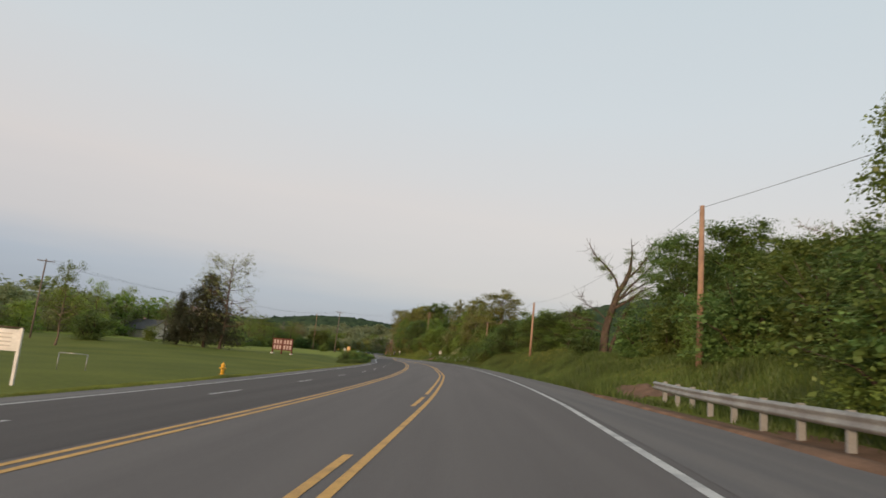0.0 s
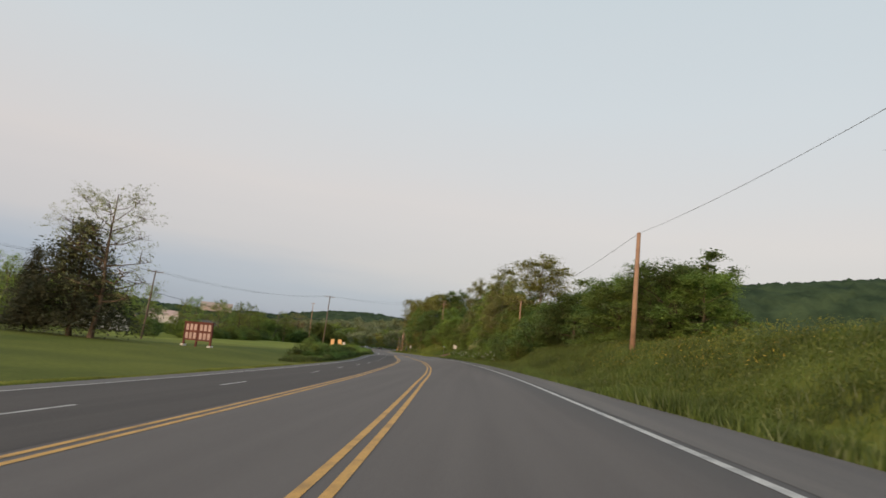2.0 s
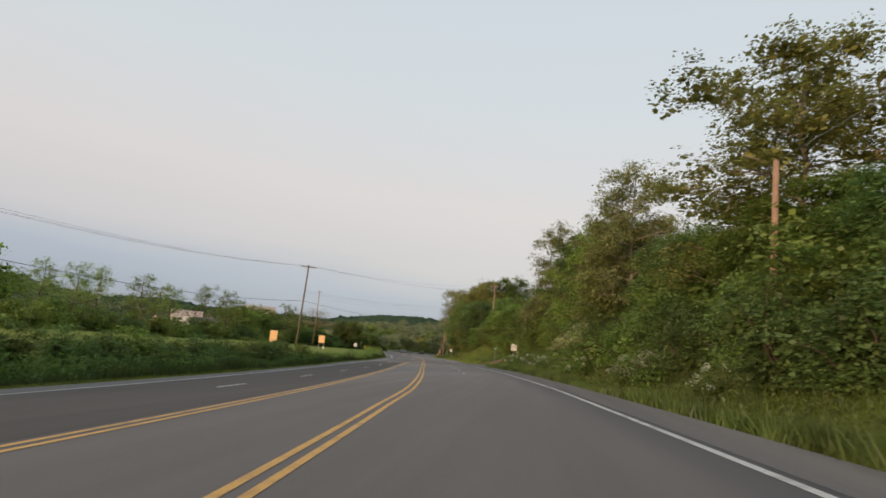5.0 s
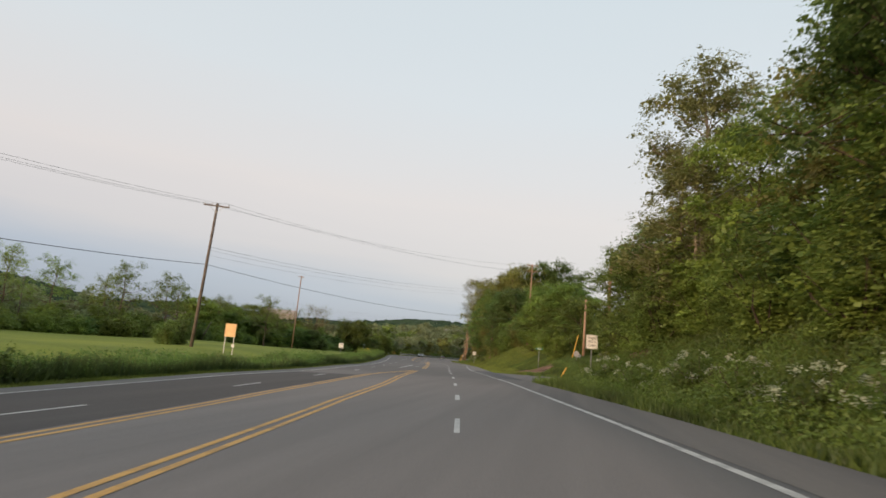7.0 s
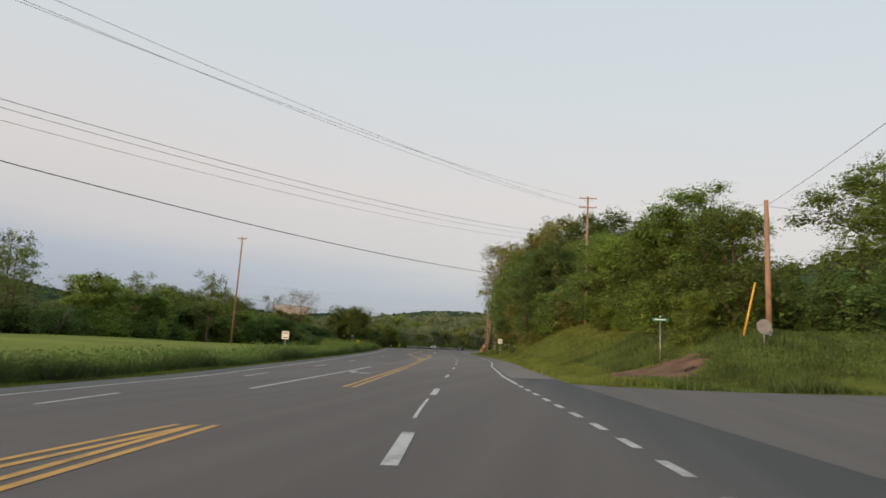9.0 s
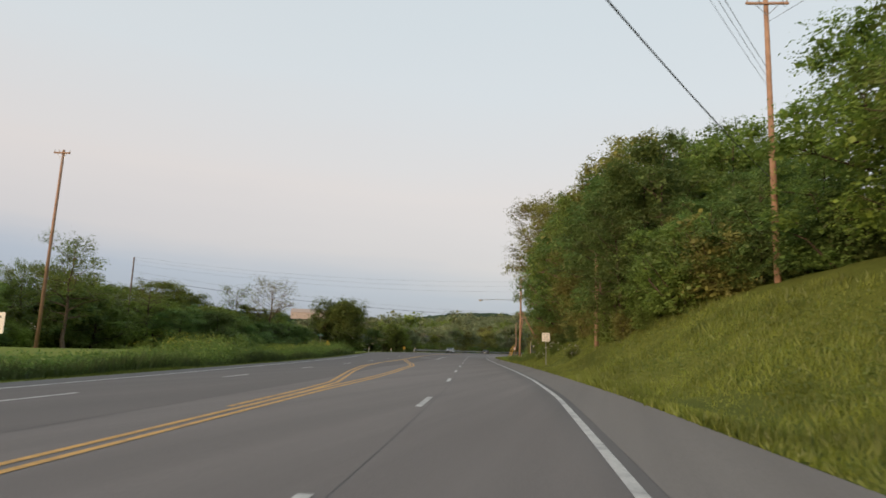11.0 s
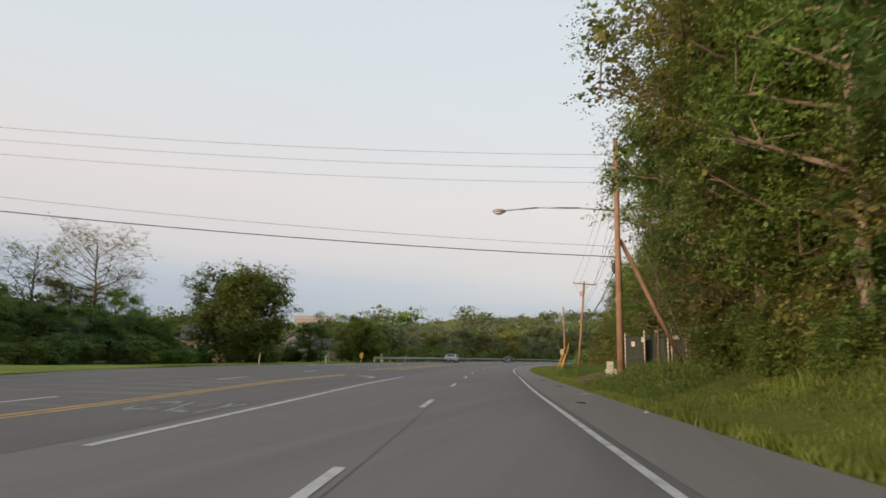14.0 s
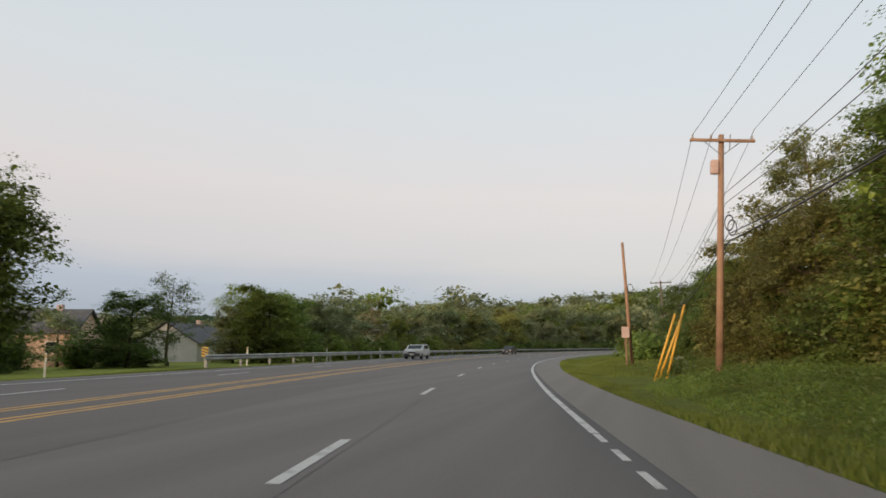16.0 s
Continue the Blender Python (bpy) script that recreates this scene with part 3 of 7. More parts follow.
lane_mid = table(((166, 0.1), (187, -0.2), (206, -0.5), (219, -0.75), (226, -0.95), (241, -1.15), (287, -1.34), (300, -1.44), (315, -1.46), (329, -1.38), (341, -1.42), (354, -1.5), (366, -1.6), (378, -1.77), (390, -2), (402, -2.2), (440, -2.4), (900, -2.4)))
for first, s0, s1 in ((35.7, -60, 80), (88.4, 80, 130), (154.0, 130, 284), (300.4, 284, 560)):
    end = first - 12.19 * math.ceil((first - s0) / 12.19)
    while end < s1:
        if end > s0 + 2:
            stripe("lane_dash", end - 3.05, end, lane_left, 0.12, WHITE_PAINT)
        end += 12.19
for a, w in ((166.0, 0.11), (175.5, 0.11), (185.0, 0.16), (196.0, 0.16), (207.0, 0.19), (219.2, 0.2), (230.0, 0.18), (241.0, 0.16), (253.0, 0.16)):
    stripe("lane_dash", a, a + 2.8, lane_mid, w, WHITE_PAINT)
stripe("lane_dash", 224.0, 228.6, lambda s: lane_mid(s) - 0.05, 0.07, WHITE_PAINT, label="worn thin white paint stroke")
for a in (266.5, 278.6, 290.8, 303.2, 315.9):
    stripe("lane_dash", a - 3.05, a, lane_mid, 0.15, WHITE_PAINT)
end = 329.4
while end < 560:
    stripe("lane_dash", end - 3.05, end, lane_mid, 0.15, WHITE_PAINT)
    end += 12.19
ribbon("pavement_seam", 262, 470, lambda s: lane_mid(s) + 0.17, lambda s: lane_mid(s) + 0.20, SEAM, 0.004, "thin dark sealed seam between the lanes", road)
stripe("turn_lane_line", 230, 251, lambda s: -6.1, 0.15, WHITE_PAINT, label="solid white turn lane line")
stripe("turn_lane_line", 342.3, 370.8, lambda s: -5.0, 0.15, WHITE_PAINT, label="solid white turn lane line")


def painted(outlines, s, u, name, label):
    """Flat paint in road coordinates: outlines of (across, along)."""
    verts, faces = [], []
    bm = bmesh.new()
    for o in outlines:
        vs = []
        for a, b in o:
            x, y = place(s + b, u + a)
            vs.append(bm.verts.new((float(x), float(y), float(road_z(s + b, u + a)) + 0.007)))
        bm.faces.new(vs)
    bmesh.ops.recalc_face_normals(bm, faces=bm.faces)
    return part(name, bm, WHITE_PAINT, road, label)


LEFT_ARROW = [[(0.22, -1.2), (0.42, -1.2), (0.42, 0.5), (0.22, 0.3)], [(0.22, 0.3), (0.42, 0.5), (-0.2, 1.05), (-0.25, 0.75)],
              [(-0.2, 1.25), (-0.85, 0.75), (-0.2, 0.4)]]
painted(LEFT_ARROW, 368.2, -6.5, "turn_arrow", "white painted left turn arrow")
painted([[(-a, -b) for a, b in o] for o in LEFT_ARROW], 243, -5.4, "turn_arrow", "white painted turn arrow for oncoming cars")


def pavement_word(text, s, u, wide, long):
    m = Matrix.Identity(4)
    ob = lettering(text, 1.0, m, road, WHITE_PAINT, "pavement_word", wide, long)
    me = ob.data
    for v in me.vertices:
        a, b = v.co.x, v.co.y
        x, y = place(s + b, u + a)
        v.co = (float(x), float(y), float(road_z(s + b, u + a)) + 0.007)
    return tagged(ob, "white painted word on the turn lane")


pavement_word("ONLY", 348.0, -6.5, 1.95, 2.4)

# side road that joins on the right
verts = []
us = np.concatenate([np.arange(2.6, 12, 0.8), np.arange(12, 80, 3.0)])
for u in us:
    for s in np.linspace(side_from(u), side_to(u), 9):
        x, y = place(s, u)
        verts.append((x, y, float(side_z(s, u))))
k = np.arange(len(verts)).reshape(len(us), 9)
side_road = raw_part("side_road", verts, np.stack([k[:-1, :-1], k[1:, :-1], k[1:, 1:], k[:-1, 1:]], -1).reshape(-1, 4), ASPHALT_MID, smooth_faces=True)
tagged(side_road, "narrow grey asphalt side road joining the highway", "road", kind="structure")


# ---- plants ----
def tubes(paths, sides=6):
    """Tapered round limbs along paths of (point, radius)."""
    verts, faces, base = [], [], 0
    ring = np.arange(sides) * 2 * math.pi / sides
    for pts, rad in paths:
        pts, rad = np.asarray(pts, float), np.asarray(rad, float)
        d = np.gradient(pts, axis=0)
        d /= np.linalg.norm(d, axis=1, keepdims=True) + 1e-9
        ref = np.where(np.abs(d[:, 2:3]) > 0.9, [[1.0, 0, 0]], [[0, 0, 1.0]])
        a = np.cross(d, ref)
        a /= np.linalg.norm(a, axis=1, keepdims=True) + 1e-9
        b = np.cross(d, a)
        v = pts[:, None] + rad[:, None, None] * (a[:, None] * np.cos(ring)[None, :, None] + b[:, None] * np.sin(ring)[None, :, None])
        verts.append(v.reshape(-1, 3))
        k = np.arange(len(pts) * sides).reshape(len(pts), sides) + base
        n = np.roll(k, -1, 1)
        faces.append(np.stack([k[:-1], n[:-1], n[1:], k[1:]], -1).reshape(-1, 4))
        base += len(pts) * sides
    return np.concatenate(verts), np.concatenate(faces)


def foliage(rng, centres, radii, count, size, up=0.35, slim=0.62, per=16):
    """Leaves set in drooping sprays round the twig ends: pointed quads, each its own island."""
    centres, radii = np.asarray(centres), np.asarray(radii)
    weight = radii ** 2
    m = max(1, count // per)
    k = rng.choice(len(centres), m, p=weight / weight.sum())
    d = rng.normal(size=(m, 3))
    d /= np.linalg.norm(d, axis=1, keepdims=True)
    c = centres[k] + d * (radii[k] * rng.random(m) ** 0.4)[:, None] * [1, 1, 0.8]
    away = np.c_[c[:, :2] / (np.linalg.norm(c[:, :2], axis=1, keepdims=True) + 0.5), np.zeros(m)]
    o = away + d * [0.7, 0.7, 0.25] + rng.normal(size=(m, 3)) * [0.3, 0.3, 0.15] - [0, 0, 0.18]
    o /= np.linalg.norm(o, axis=1, keepdims=True) + 1e-9
    side = np.cross(o, [0, 0, 1.0]) + rng.normal(size=(m, 3)) * 0.22
    side /= np.linalg.norm(side, axis=1, keepdims=True) + 1e-9
    face = np.cross(side, o)
    face *= np.sign(face[:, 2:3] + 1e-6)
    reach = size * per ** 0.5 * 0.62 * rng.uniform(0.7, 1.45, m)
    q = np.repeat(np.arange(m), per)
    n = len(q)
    a, b = rng.normal(size=n) * 0.62, rng.normal(size=n) * 0.42
    rq = reach[q]
    pos = c[q] + o[q] * (a * rq)[:, None] + side[q] * (b * rq)[:, None] + face[q] * (rng.normal(size=n) * 0.24 * rq)[:, None]
    pos[:, 2] -= 0.16 * rq * (a * a + b * b)
    normal = face[q] + rng.normal(size=(n, 3)) * 0.42 + d[q] * 0.25 + [0, 0, up * 0.5]
    normal /= np.linalg.norm(normal, axis=1, keepdims=True)
    t = np.cross(normal, rng.normal(size=(n, 3)))
    t /= np.linalg.norm(t, axis=1, keepdims=True) + 1e-9
    w = np.cross(normal, t)
    length = size * rng.uniform(0.6, 1.35, n)[:, None]
    v = np.stack([pos - t * length * 0.5, pos + w * length * slim * 0.5 - normal * length * 0.08, pos + t * length * 0.5, pos - w * length * slim * 0.5 - normal * length * 0.08], 1)
    return v.reshape(-1, 3), np.arange(n * 4).reshape(-1, 4)


def crown_of(rng, centres, radii, leaves, leaf, core=0.14):
    """Fine leaves round a sparse inner mass of broader ones that closes the crown."""
    v, f = foliage(rng, centres, radii, leaves, leaf, per=18)
    if core:
        w, g = foliage(rng, centres, np.asarray(radii) * 0.55, int(leaves * core * 2.2), leaf * 1.8, slim=0.85, per=6)
        v, f = np.concatenate([v, w]), np.concatenate([f, g + len(v)])
    return v, f


def skeleton_tree(rng, height, spread_r, trunk_r, bare, limbs, twigs, lift=0.6, crook=0.04, top=0.95):
    """Trunk, limbs and twigs; returns the limb paths and the clumps at their ends."""
    n = 9
    zs = np.linspace(0, height * 0.86, n)
    wob = np.cumsum(rng.normal(size=(n, 2)) * crook * height / n * 1.6, 0)
    wob -= wob[0]
    trunk = np.c_[wob, zs]
    paths = [(trunk, trunk_r * (1 - 0.85 * (zs / zs[-1])) * np.where(zs < 0.3, 1.35, 1.0))]
    centres, radii = [], []
    for i in range(limbs):
        f = bare + (top - bare) * ((i + 0.5) / limbs) * 0.96
        h0 = f * height * 0.84
        start = np.array([np.interp(h0, zs, trunk[:, 0]), np.interp(h0, zs, trunk[:, 1]), h0])
        az = i * 2.399 + rng.normal() * 0.35
        g = (f - bare) / (1 - bare)
        reach = spread_r * math.sqrt(max(0.06, 1 - ((g - 0.30) / 0.78) ** 2)) * (1 - 0.25 * g * g) * rng.uniform(0.72, 1.1)
        end = start + np.array([math.cos(az) * reach, math.sin(az) * reach, lift * reach * rng.uniform(0.4, 1.1) * (0.35 + 1.5 * g)])
        end[2] = min(end[2], height * 0.97)
        mid = (start + end) / 2 + rng.normal(size=3) * 0.07 * reach + [0, 0, -0.05 * reach]
        r0 = trunk_r * (1 - 0.8 * f) * 0.55
        paths.append((np.array([start, mid, end]), [r0, r0 * 0.6, r0 * 0.2]))
        for _ in range(twigs):
            q = rng.uniform(0.35, 1.0)
            a = mid * (1 - q) * 1.0 + end * q
            d = rng.normal(size=3)
            d[2] = abs(d[2]) * 0.6
            e = a + d / np.linalg.norm(d) * reach * rng.uniform(0.25, 0.5)
            paths.append((np.array([a, (a + e) / 2 + rng.normal(size=3) * 0.05, e]), [r0 * 0.4, r0 * 0.25, 0.008]))
            centres.append(e)
            radii.append(spread_r * rng.uniform(0.16, 0.34))
        centres += [end, mid]
        radii += [spread_r * rng.uniform(0.2, 0.36), spread_r * rng.uniform(0.24, 0.34)]
    if bare < 0.1:  # leafy to the ground
        for i in range(14):
            az, q = i * 2.399, rng.uniform(0.35, 0.85) * spread_r
            centres.append(np.array([math.cos(az) * q, math.sin(az) * q, height * rng.uniform(0.07, 0.2)]))
            radii.append(spread_r * rng.uniform(0.2, 0.3))
    centres.append(trunk[-1] + [0, 0, height * 0.03])
    radii.append(spread_r * 0.32)
    return paths, centres, radii


PLANTS = {}


def mesh_of(name, verts, faces, mat):
    ob = raw_part(name, verts, faces, mat)
    me = ob.data
    bpy.data.objects.remove(ob)
    return me


def make_tree(key, seed, height, spread_r, trunk_r, bare, limbs, twigs, leaves, leaf, mat, bark=None, core=0.14, limbs_shown=None, **more):
    rng = np.random.default_rng(seed)
    paths, centres, radii = skeleton_tree(rng, height, spread_r, trunk_r, bare, limbs, twigs, **more)
    PLANTS[key] = (mesh_of("trunk", *tubes(paths[:limbs_shown]), bark or BARK), mesh_of("crown", *crown_of(rng, centres, radii, leaves, leaf, core), mat), height)


def make_bush(key, seed, height, spread_r, leaves, leaf, mat, stems=9, loose=0.3, core=0.14):
    rng = np.random.default_rng(seed)
    paths, centres, radii = [], [], []
    for i in range(stems):
        az, q = i * 2.399 + rng.normal() * 0.3, rng.random() ** 0.6
        end = np.array([math.cos(az) * spread_r * q * 0.85, math.sin(az) * spread_r * q * 0.85, height * (1 - 0.45 * q * q) * rng.uniform(0.7, 1.0)])
        mid = end * [0.45, 0.45, 0.55] + rng.normal(size=3) * 0.05 * height
        paths.append((np.array([end * [0.08, 0.08, 0], mid, end]), [0.05 * height / 3, 0.03 * height / 3, 0.006]))
        for f, r in ((1.0, 0.30), (0.72, 0.42), (0.42, 0.46), (0.2, 0.42)):
            centres.append(end * f * [1, 1, 1] + rng.normal(size=3) * 0.06 * height)
            radii.append(spread_r * r * rng.uniform(1 - loose, 1 + loose))
    v, f = crown_of(rng, centres, radii, leaves, leaf, core)
    v[:, 2] = np.abs(v[:, 2]) + 0.02
    PLANTS[key] = (mesh_of("stems", *tubes(paths, 5), BARK), mesh_of("crown", v, f, mat), height)


def make_flowering(key, seed, height, spread_r, leaves, leaf, mat, stems, heads, petals, petal, petal_mat, flat=0.5, core=0.06):
    """A leafy plant whose blossom sits in heads on the outer stems."""
    make_bush(key, seed, height, spread_r, leaves, leaf, mat, stems, 0.2, core)
    r = np.random.default_rng(seed + 500)
    cs, rs = [], []
    for i in range(heads):
        az, q = i * 2.399 + r.normal() * 0.2, r.random() ** 0.55
        cs.append(np.array([math.cos(az) * q * spread_r, math.sin(az) * q * spread_r, height * (1.02 - 0.6 * q * q) * r.uniform(0.85, 1.05)]))
        rs.append(spread_r * r.uniform(0.09, 0.17))
    v, f = foliage(r, cs, rs, petals, petal, up=1.2, slim=0.9, per=12)
    PLANTS[key] += (mesh_of("blossom", v, f, petal_mat),)


def make_conifer(key, seed, height, spread_r, needles, mat):
    rng = np.random.default_rng(seed)
    paths = [(np.array([[0, 0, 0], [0.05, 0, height * 0.5], [0, 0.03, height]]), [0.28, 0.17, 0.02])]
    centres, radii = [], []
    layers = int(height * 2.2)
    for i in range(layers):
        f = (i + 0.6) / layers
        z = height * (0.10 + 0.88 * f)
        for j in range(6):
            az = i * 1.1 + j * 1.047 + rng.normal() * 0.25
            reach = spread_r * (1 - f) ** 0.75 * rng.uniform(0.6, 1.15) + 0.15
            d = np.array([math.cos(az), math.sin(az), 0])
            end = np.array([0, 0, z]) + d * reach + [0, 0, -0.10 * reach + 0.1]
            paths.append((np.array([[0, 0, z], (np.array([0, 0, z]) + end) / 2 - [0, 0, 0.05 * reach], end]), [0.05, 0.03, 0.008]))
            for q in (0.4, 0.7, 1.0):
                centres.append(np.array([0, 0, z]) * (1 - q) + end * q)
                radii.append(0.18 + 0.16 * reach * q * 0.6)
    v, fa = foliage(rng, centres, radii, needles, 0.46, up=0.6, slim=0.34)
    PLANTS[key] = (mesh_of("trunk", *tubes(paths, 5), BARK), mesh_of("crown", v, fa, mat), height)


def plant(key, s=None, u=None, height=None, name="tree", label="", category="tree", mat=None, xy=None, turn=0.0, sink=0.1, wide=1.0, group=""):
    lower, upper, h = PLANTS[key][:3]
    if xy is None:
        p = spot(s, u)
    else:
        a, b = nearest(np.array([xy[0]]), np.array([xy[1]]))
        p = Vector((xy[0], xy[1], float(ground_z(a, b)[0])))
    k = (height or h) / h
    top = thing(name, pose(p.x, p.y, p.z - sink, 0, 0, turn) @ Matrix.Diagonal((k * wide, k * wide, k, 1)), label, category, group)
    for nm, me in (("trunk" if "tree" in name else "stem", lower), ("crown", upper)):
        o = new(nm, me)
        o.parent = top
        if nm == "crown" and mat:
            o.material_slots[0].link = "OBJECT"
            o.material_slots[0].material = mat
    for me in PLANTS[key][3:]:
        new("blossom", me).parent = top
    return top


make_tree("near_a", 1, 12, 4.4, 0.24, 0.07, 20, 5, 30000, 0.135, LEAF_MID)
make_tree("near_b", 2, 13, 4.2, 0.22, 0.04, 22, 5, 30000, 0.135, LEAF_DARK)
make_tree("near_c", 3, 11, 4.2, 0.20, 0.04, 20, 5, 27000, 0.135, LEAF_FRESH)
make_tree("near_d", 4, 15, 4.2, 0.26, 0.14, 24, 5, 28000, 0.14, LEAF_OLIVE, bark=BARK_MID)
make_tree("near_e", 5, 16, 3.4, 0.20, 0.14, 30, 6, 32000, 0.125, LEAF_PALE, bark=BARK_PALE, core=0.09)
make_tree("tall", 6, 22, 4.6, 0.34, 0.20, 30, 6, 46000, 0.13, LEAF_OLIVE, bark=BARK_PALE, core=0.10)
make_tree("canopy", 7, 22, 5.6, 0.34, 0.42, 28, 6, 46000, 0.13, LEAF_OLIVE, bark=BARK_PALE, core=0.10)
make_tree("broad", 8, 12, 6.6, 0.34, 0.03, 46, 7, 60000, 0.185, LEAF_MID, core=0.22)
make_tree("budding", 17, 16, 5.2, 0.26, 0.50, 26, 12, 15000, 0.12, LEAF_PALE, bark=BARK_MID, core=0.0, crook=0.10, lift=0.9)
make_tree("mid_a", 11, 10, 4.0, 0.2, 0.04, 16, 4, 11000, 0.21, LEAF_MID)
make_tree("mid_b", 12, 11, 3.6, 0.2, 0.04, 16, 4, 11000, 0.21, LEAF_DARK)
make_tree("mid_c", 13, 9, 4.2, 0.2, 0.08, 16, 4, 11000, 0.21, LEAF_FRESH)
make_tree("mid_open", 14, 14, 3.8, 0.22, 0.25, 18, 7, 8500, 0.19, LEAF_PALE, bark=BARK_MID, core=0.02)
make_tree("tall_open", 16, 19, 5.4, 0.30, 0.24, 22, 9, 11000, 0.16, LEAF_PALE, bark=BARK_MID, core=0.0)
make_tree("bare", 15, 16, 4.4, 0.22, 0.30, 20, 14, 1800, 0.14, LEAF_PALE, bark=BARK_PALE, core=0.0)
make_tree("fine_a", 24, 10, 4.4, 0.2, 0.06, 14, 4, 1900, 0.42, LEAF_MID, limbs_shown=8)
make_tree("fine_b", 25, 11, 3.8, 0.2, 0.08, 14, 4, 1900, 0.42, LEAF_DARK, limbs_shown=8)
make_tree("fine_c", 26, 9, 4.6, 0.2, 0.05, 14, 4, 1900, 0.42, LEAF_FRESH, limbs_shown=8)
make_tree("far_a", 21, 10, 4.4, 0.2, 0.06, 12, 3, 1150, 0.62, LEAF_MID, limbs_shown=4)
make_tree("far_b", 22, 11, 3.8, 0.2, 0.08, 12, 3, 1150, 0.62, LEAF_DARK, limbs_shown=4)
make_tree("far_c", 23, 9, 4.6, 0.2, 0.05, 12, 3, 1150, 0.62, LEAF_FRESH, limbs_shown=4)
make_bush("bush_a", 31, 4.5, 2.8, 9500, 0.115, LEAF_MID, 14)
make_bush("bush_b", 32, 4.0, 2.6, 9500, 0.115, LEAF_DARK, 12)
make_bush("bush_far", 33, 4.0, 3.2, 1100, 0.48, LEAF_DARK, 12)
make_bush("bush_mid", 36, 4.0, 3.0, 4200, 0.19, LEAF_MID, 12)
make_flowering("flower_low", 34, 1.1, 0.9, 2200, 0.07, WEED, 12, 13, 560, 0.05, BLOSSOM_WHITE)
make_flowering("hawthorn", 35, 3.0, 2.6, 9500, 0.105, LEAF_MID, 18, 90, 5200, 0.10, BLOSSOM_CREAM, core=0.1)
make_conifer("spruce", 41, 13.5, 4.9, 15000, LEAF_NEEDLE)


def woods(name, label, keys, rows, mats, lift=0.0):
    """Far trees that nobody could count, joined."""
    verts, faces, tv, tf, n, tn = [], [], [], [], 0, 0
    for i, (key, s, u, h, turn) in enumerate(rows):
        lower, upper, h0 = PLANTS[key][:3]
        p, k, c, q = spot(s, u, lift), h / h0, math.cos(turn), math.sin(turn)
        for me, vs, fs in ((upper, verts, faces), (lower, tv, tf)):
            co = np.empty(len(me.vertices) * 3, np.float32)
            me.vertices.foreach_get("co", co)
            co = co.reshape(-1, 3) * k * [1.15, 1.15, 1]
            co = np.stack([co[:, 0] * c - co[:, 1] * q, co[:, 0] * q + co[:, 1] * c, co[:, 2]], -1) + np.array(p)
            f = np.empty(len(me.loops), np.int32)
            me.loops.foreach_get("vertex_index", f)
            base = n if me is upper else tn
            vs.append(co)
            fs.append(f.reshape(-1, 4) + base)
            if me is upper:
                n += len(co)
            else:
                tn += len(co)
    top = tagged(raw_part(name, np.concatenate(verts), np.concatenate(faces), mats), label, "woods", kind="stuff")
    raw_part("trunk", np.concatenate(tv), np.concatenate(tf), BARK, top)
    return top


def far_row(keys, s0, s1, gap, u0, u1, h0, h1, seed):
    r = np.random.default_rng(seed)
    out, s = [], s0
    while s < s1:
        out.append((keys[r.integers(len(keys))], s + r.normal() * gap * 0.25, r.uniform(u0, u1), r.uniform(h0, h1), r.uniform(0, 6.28)))
        s += gap * r.uniform(0.75, 1.25)
    return out


def grove(label, rows, mats):
    """Far trees of several greens, joined by their colour."""
    for i, mat in enumerate(mats):
        woods("distant_woods", label, None, rows[i::len(mats)], mat)


def open_view(rows):
    """Trees shortened to keep the houses on the slope in the camera's view."""
    return [(k, s, u, h * (0.3 if 248 < s < 425 and u > -112 else 1.0), a) for k, s, u, h, a in rows]


def hedge(label, rows, mat):
    """Far shrubs grown into one another, joined."""
    return tagged(woods("far_hedge", label, None, rows, mat), label, "hedge", kind="stuff")


# ---- woods and hedges on the right bank ----
rng = np.random.default_rng(7)
ROUGH = "full green roadside tree on the grassy bank"
SHRUB = "dense green roadside shrub on the grassy bank"


def belt(keys, s0, s1, gap, u0, u1, h0, h1, mats=(None,), name="tree", label=ROUGH, category="tree", group="", wide=1.0, seed=1):
    """A loose row of plants along the road."""
    r = np.random.default_rng(seed)
    s = s0
    while s < s1:
        plant(keys[r.integers(len(keys))], s + r.normal() * gap * 0.25, r.uniform(u0, u1), r.uniform(h0, h1), name, label, category,
              mats[r.integers(len(mats))], turn=r.uniform(0, 360), group=group, wide=wide * r.uniform(0.88, 1.15))
        s += gap * r.uniform(0.75, 1.25)


GR = "trees on the roadside bank"
# dense thicket behind the guardrail
belt(("near_b", "near_a"), 2, 18, 4.6, 14, 17, 8.0, 9.6, (LEAF_MID, LEAF_DARK), group=GR, seed=1, wide=1.15)
belt(("near_c", "near_a", "near_b"), 24, 33, 3.6, 14.5, 17.5, 5.4, 6.6, (None, LEAF_MID, LEAF_DARK), group=GR, seed=101, wide=1.4)
belt(("near_b", "near_a"), 35.5, 45, 3.8, 15, 17.5, 8.4, 9.6, (LEAF_MID, LEAF_DARK), group=GR, seed=102, wide=1.1)
plant("bare", 31, 17.5, 8.6, label="thin half-bare whips above the thicket", group=GR, turn=30, mat=LEAF_MID)
plant("near_a", 48.5, 16.8, 9.6, label="tall leafy tree at the end of the thicket", group=GR, mat=LEAF_DARK, turn=80, wide=1.05)
plant("bush_b", 47.5, 13.8, 4.2, "bush", SHRUB, "bush", LEAF_DARK, wide=1.2)
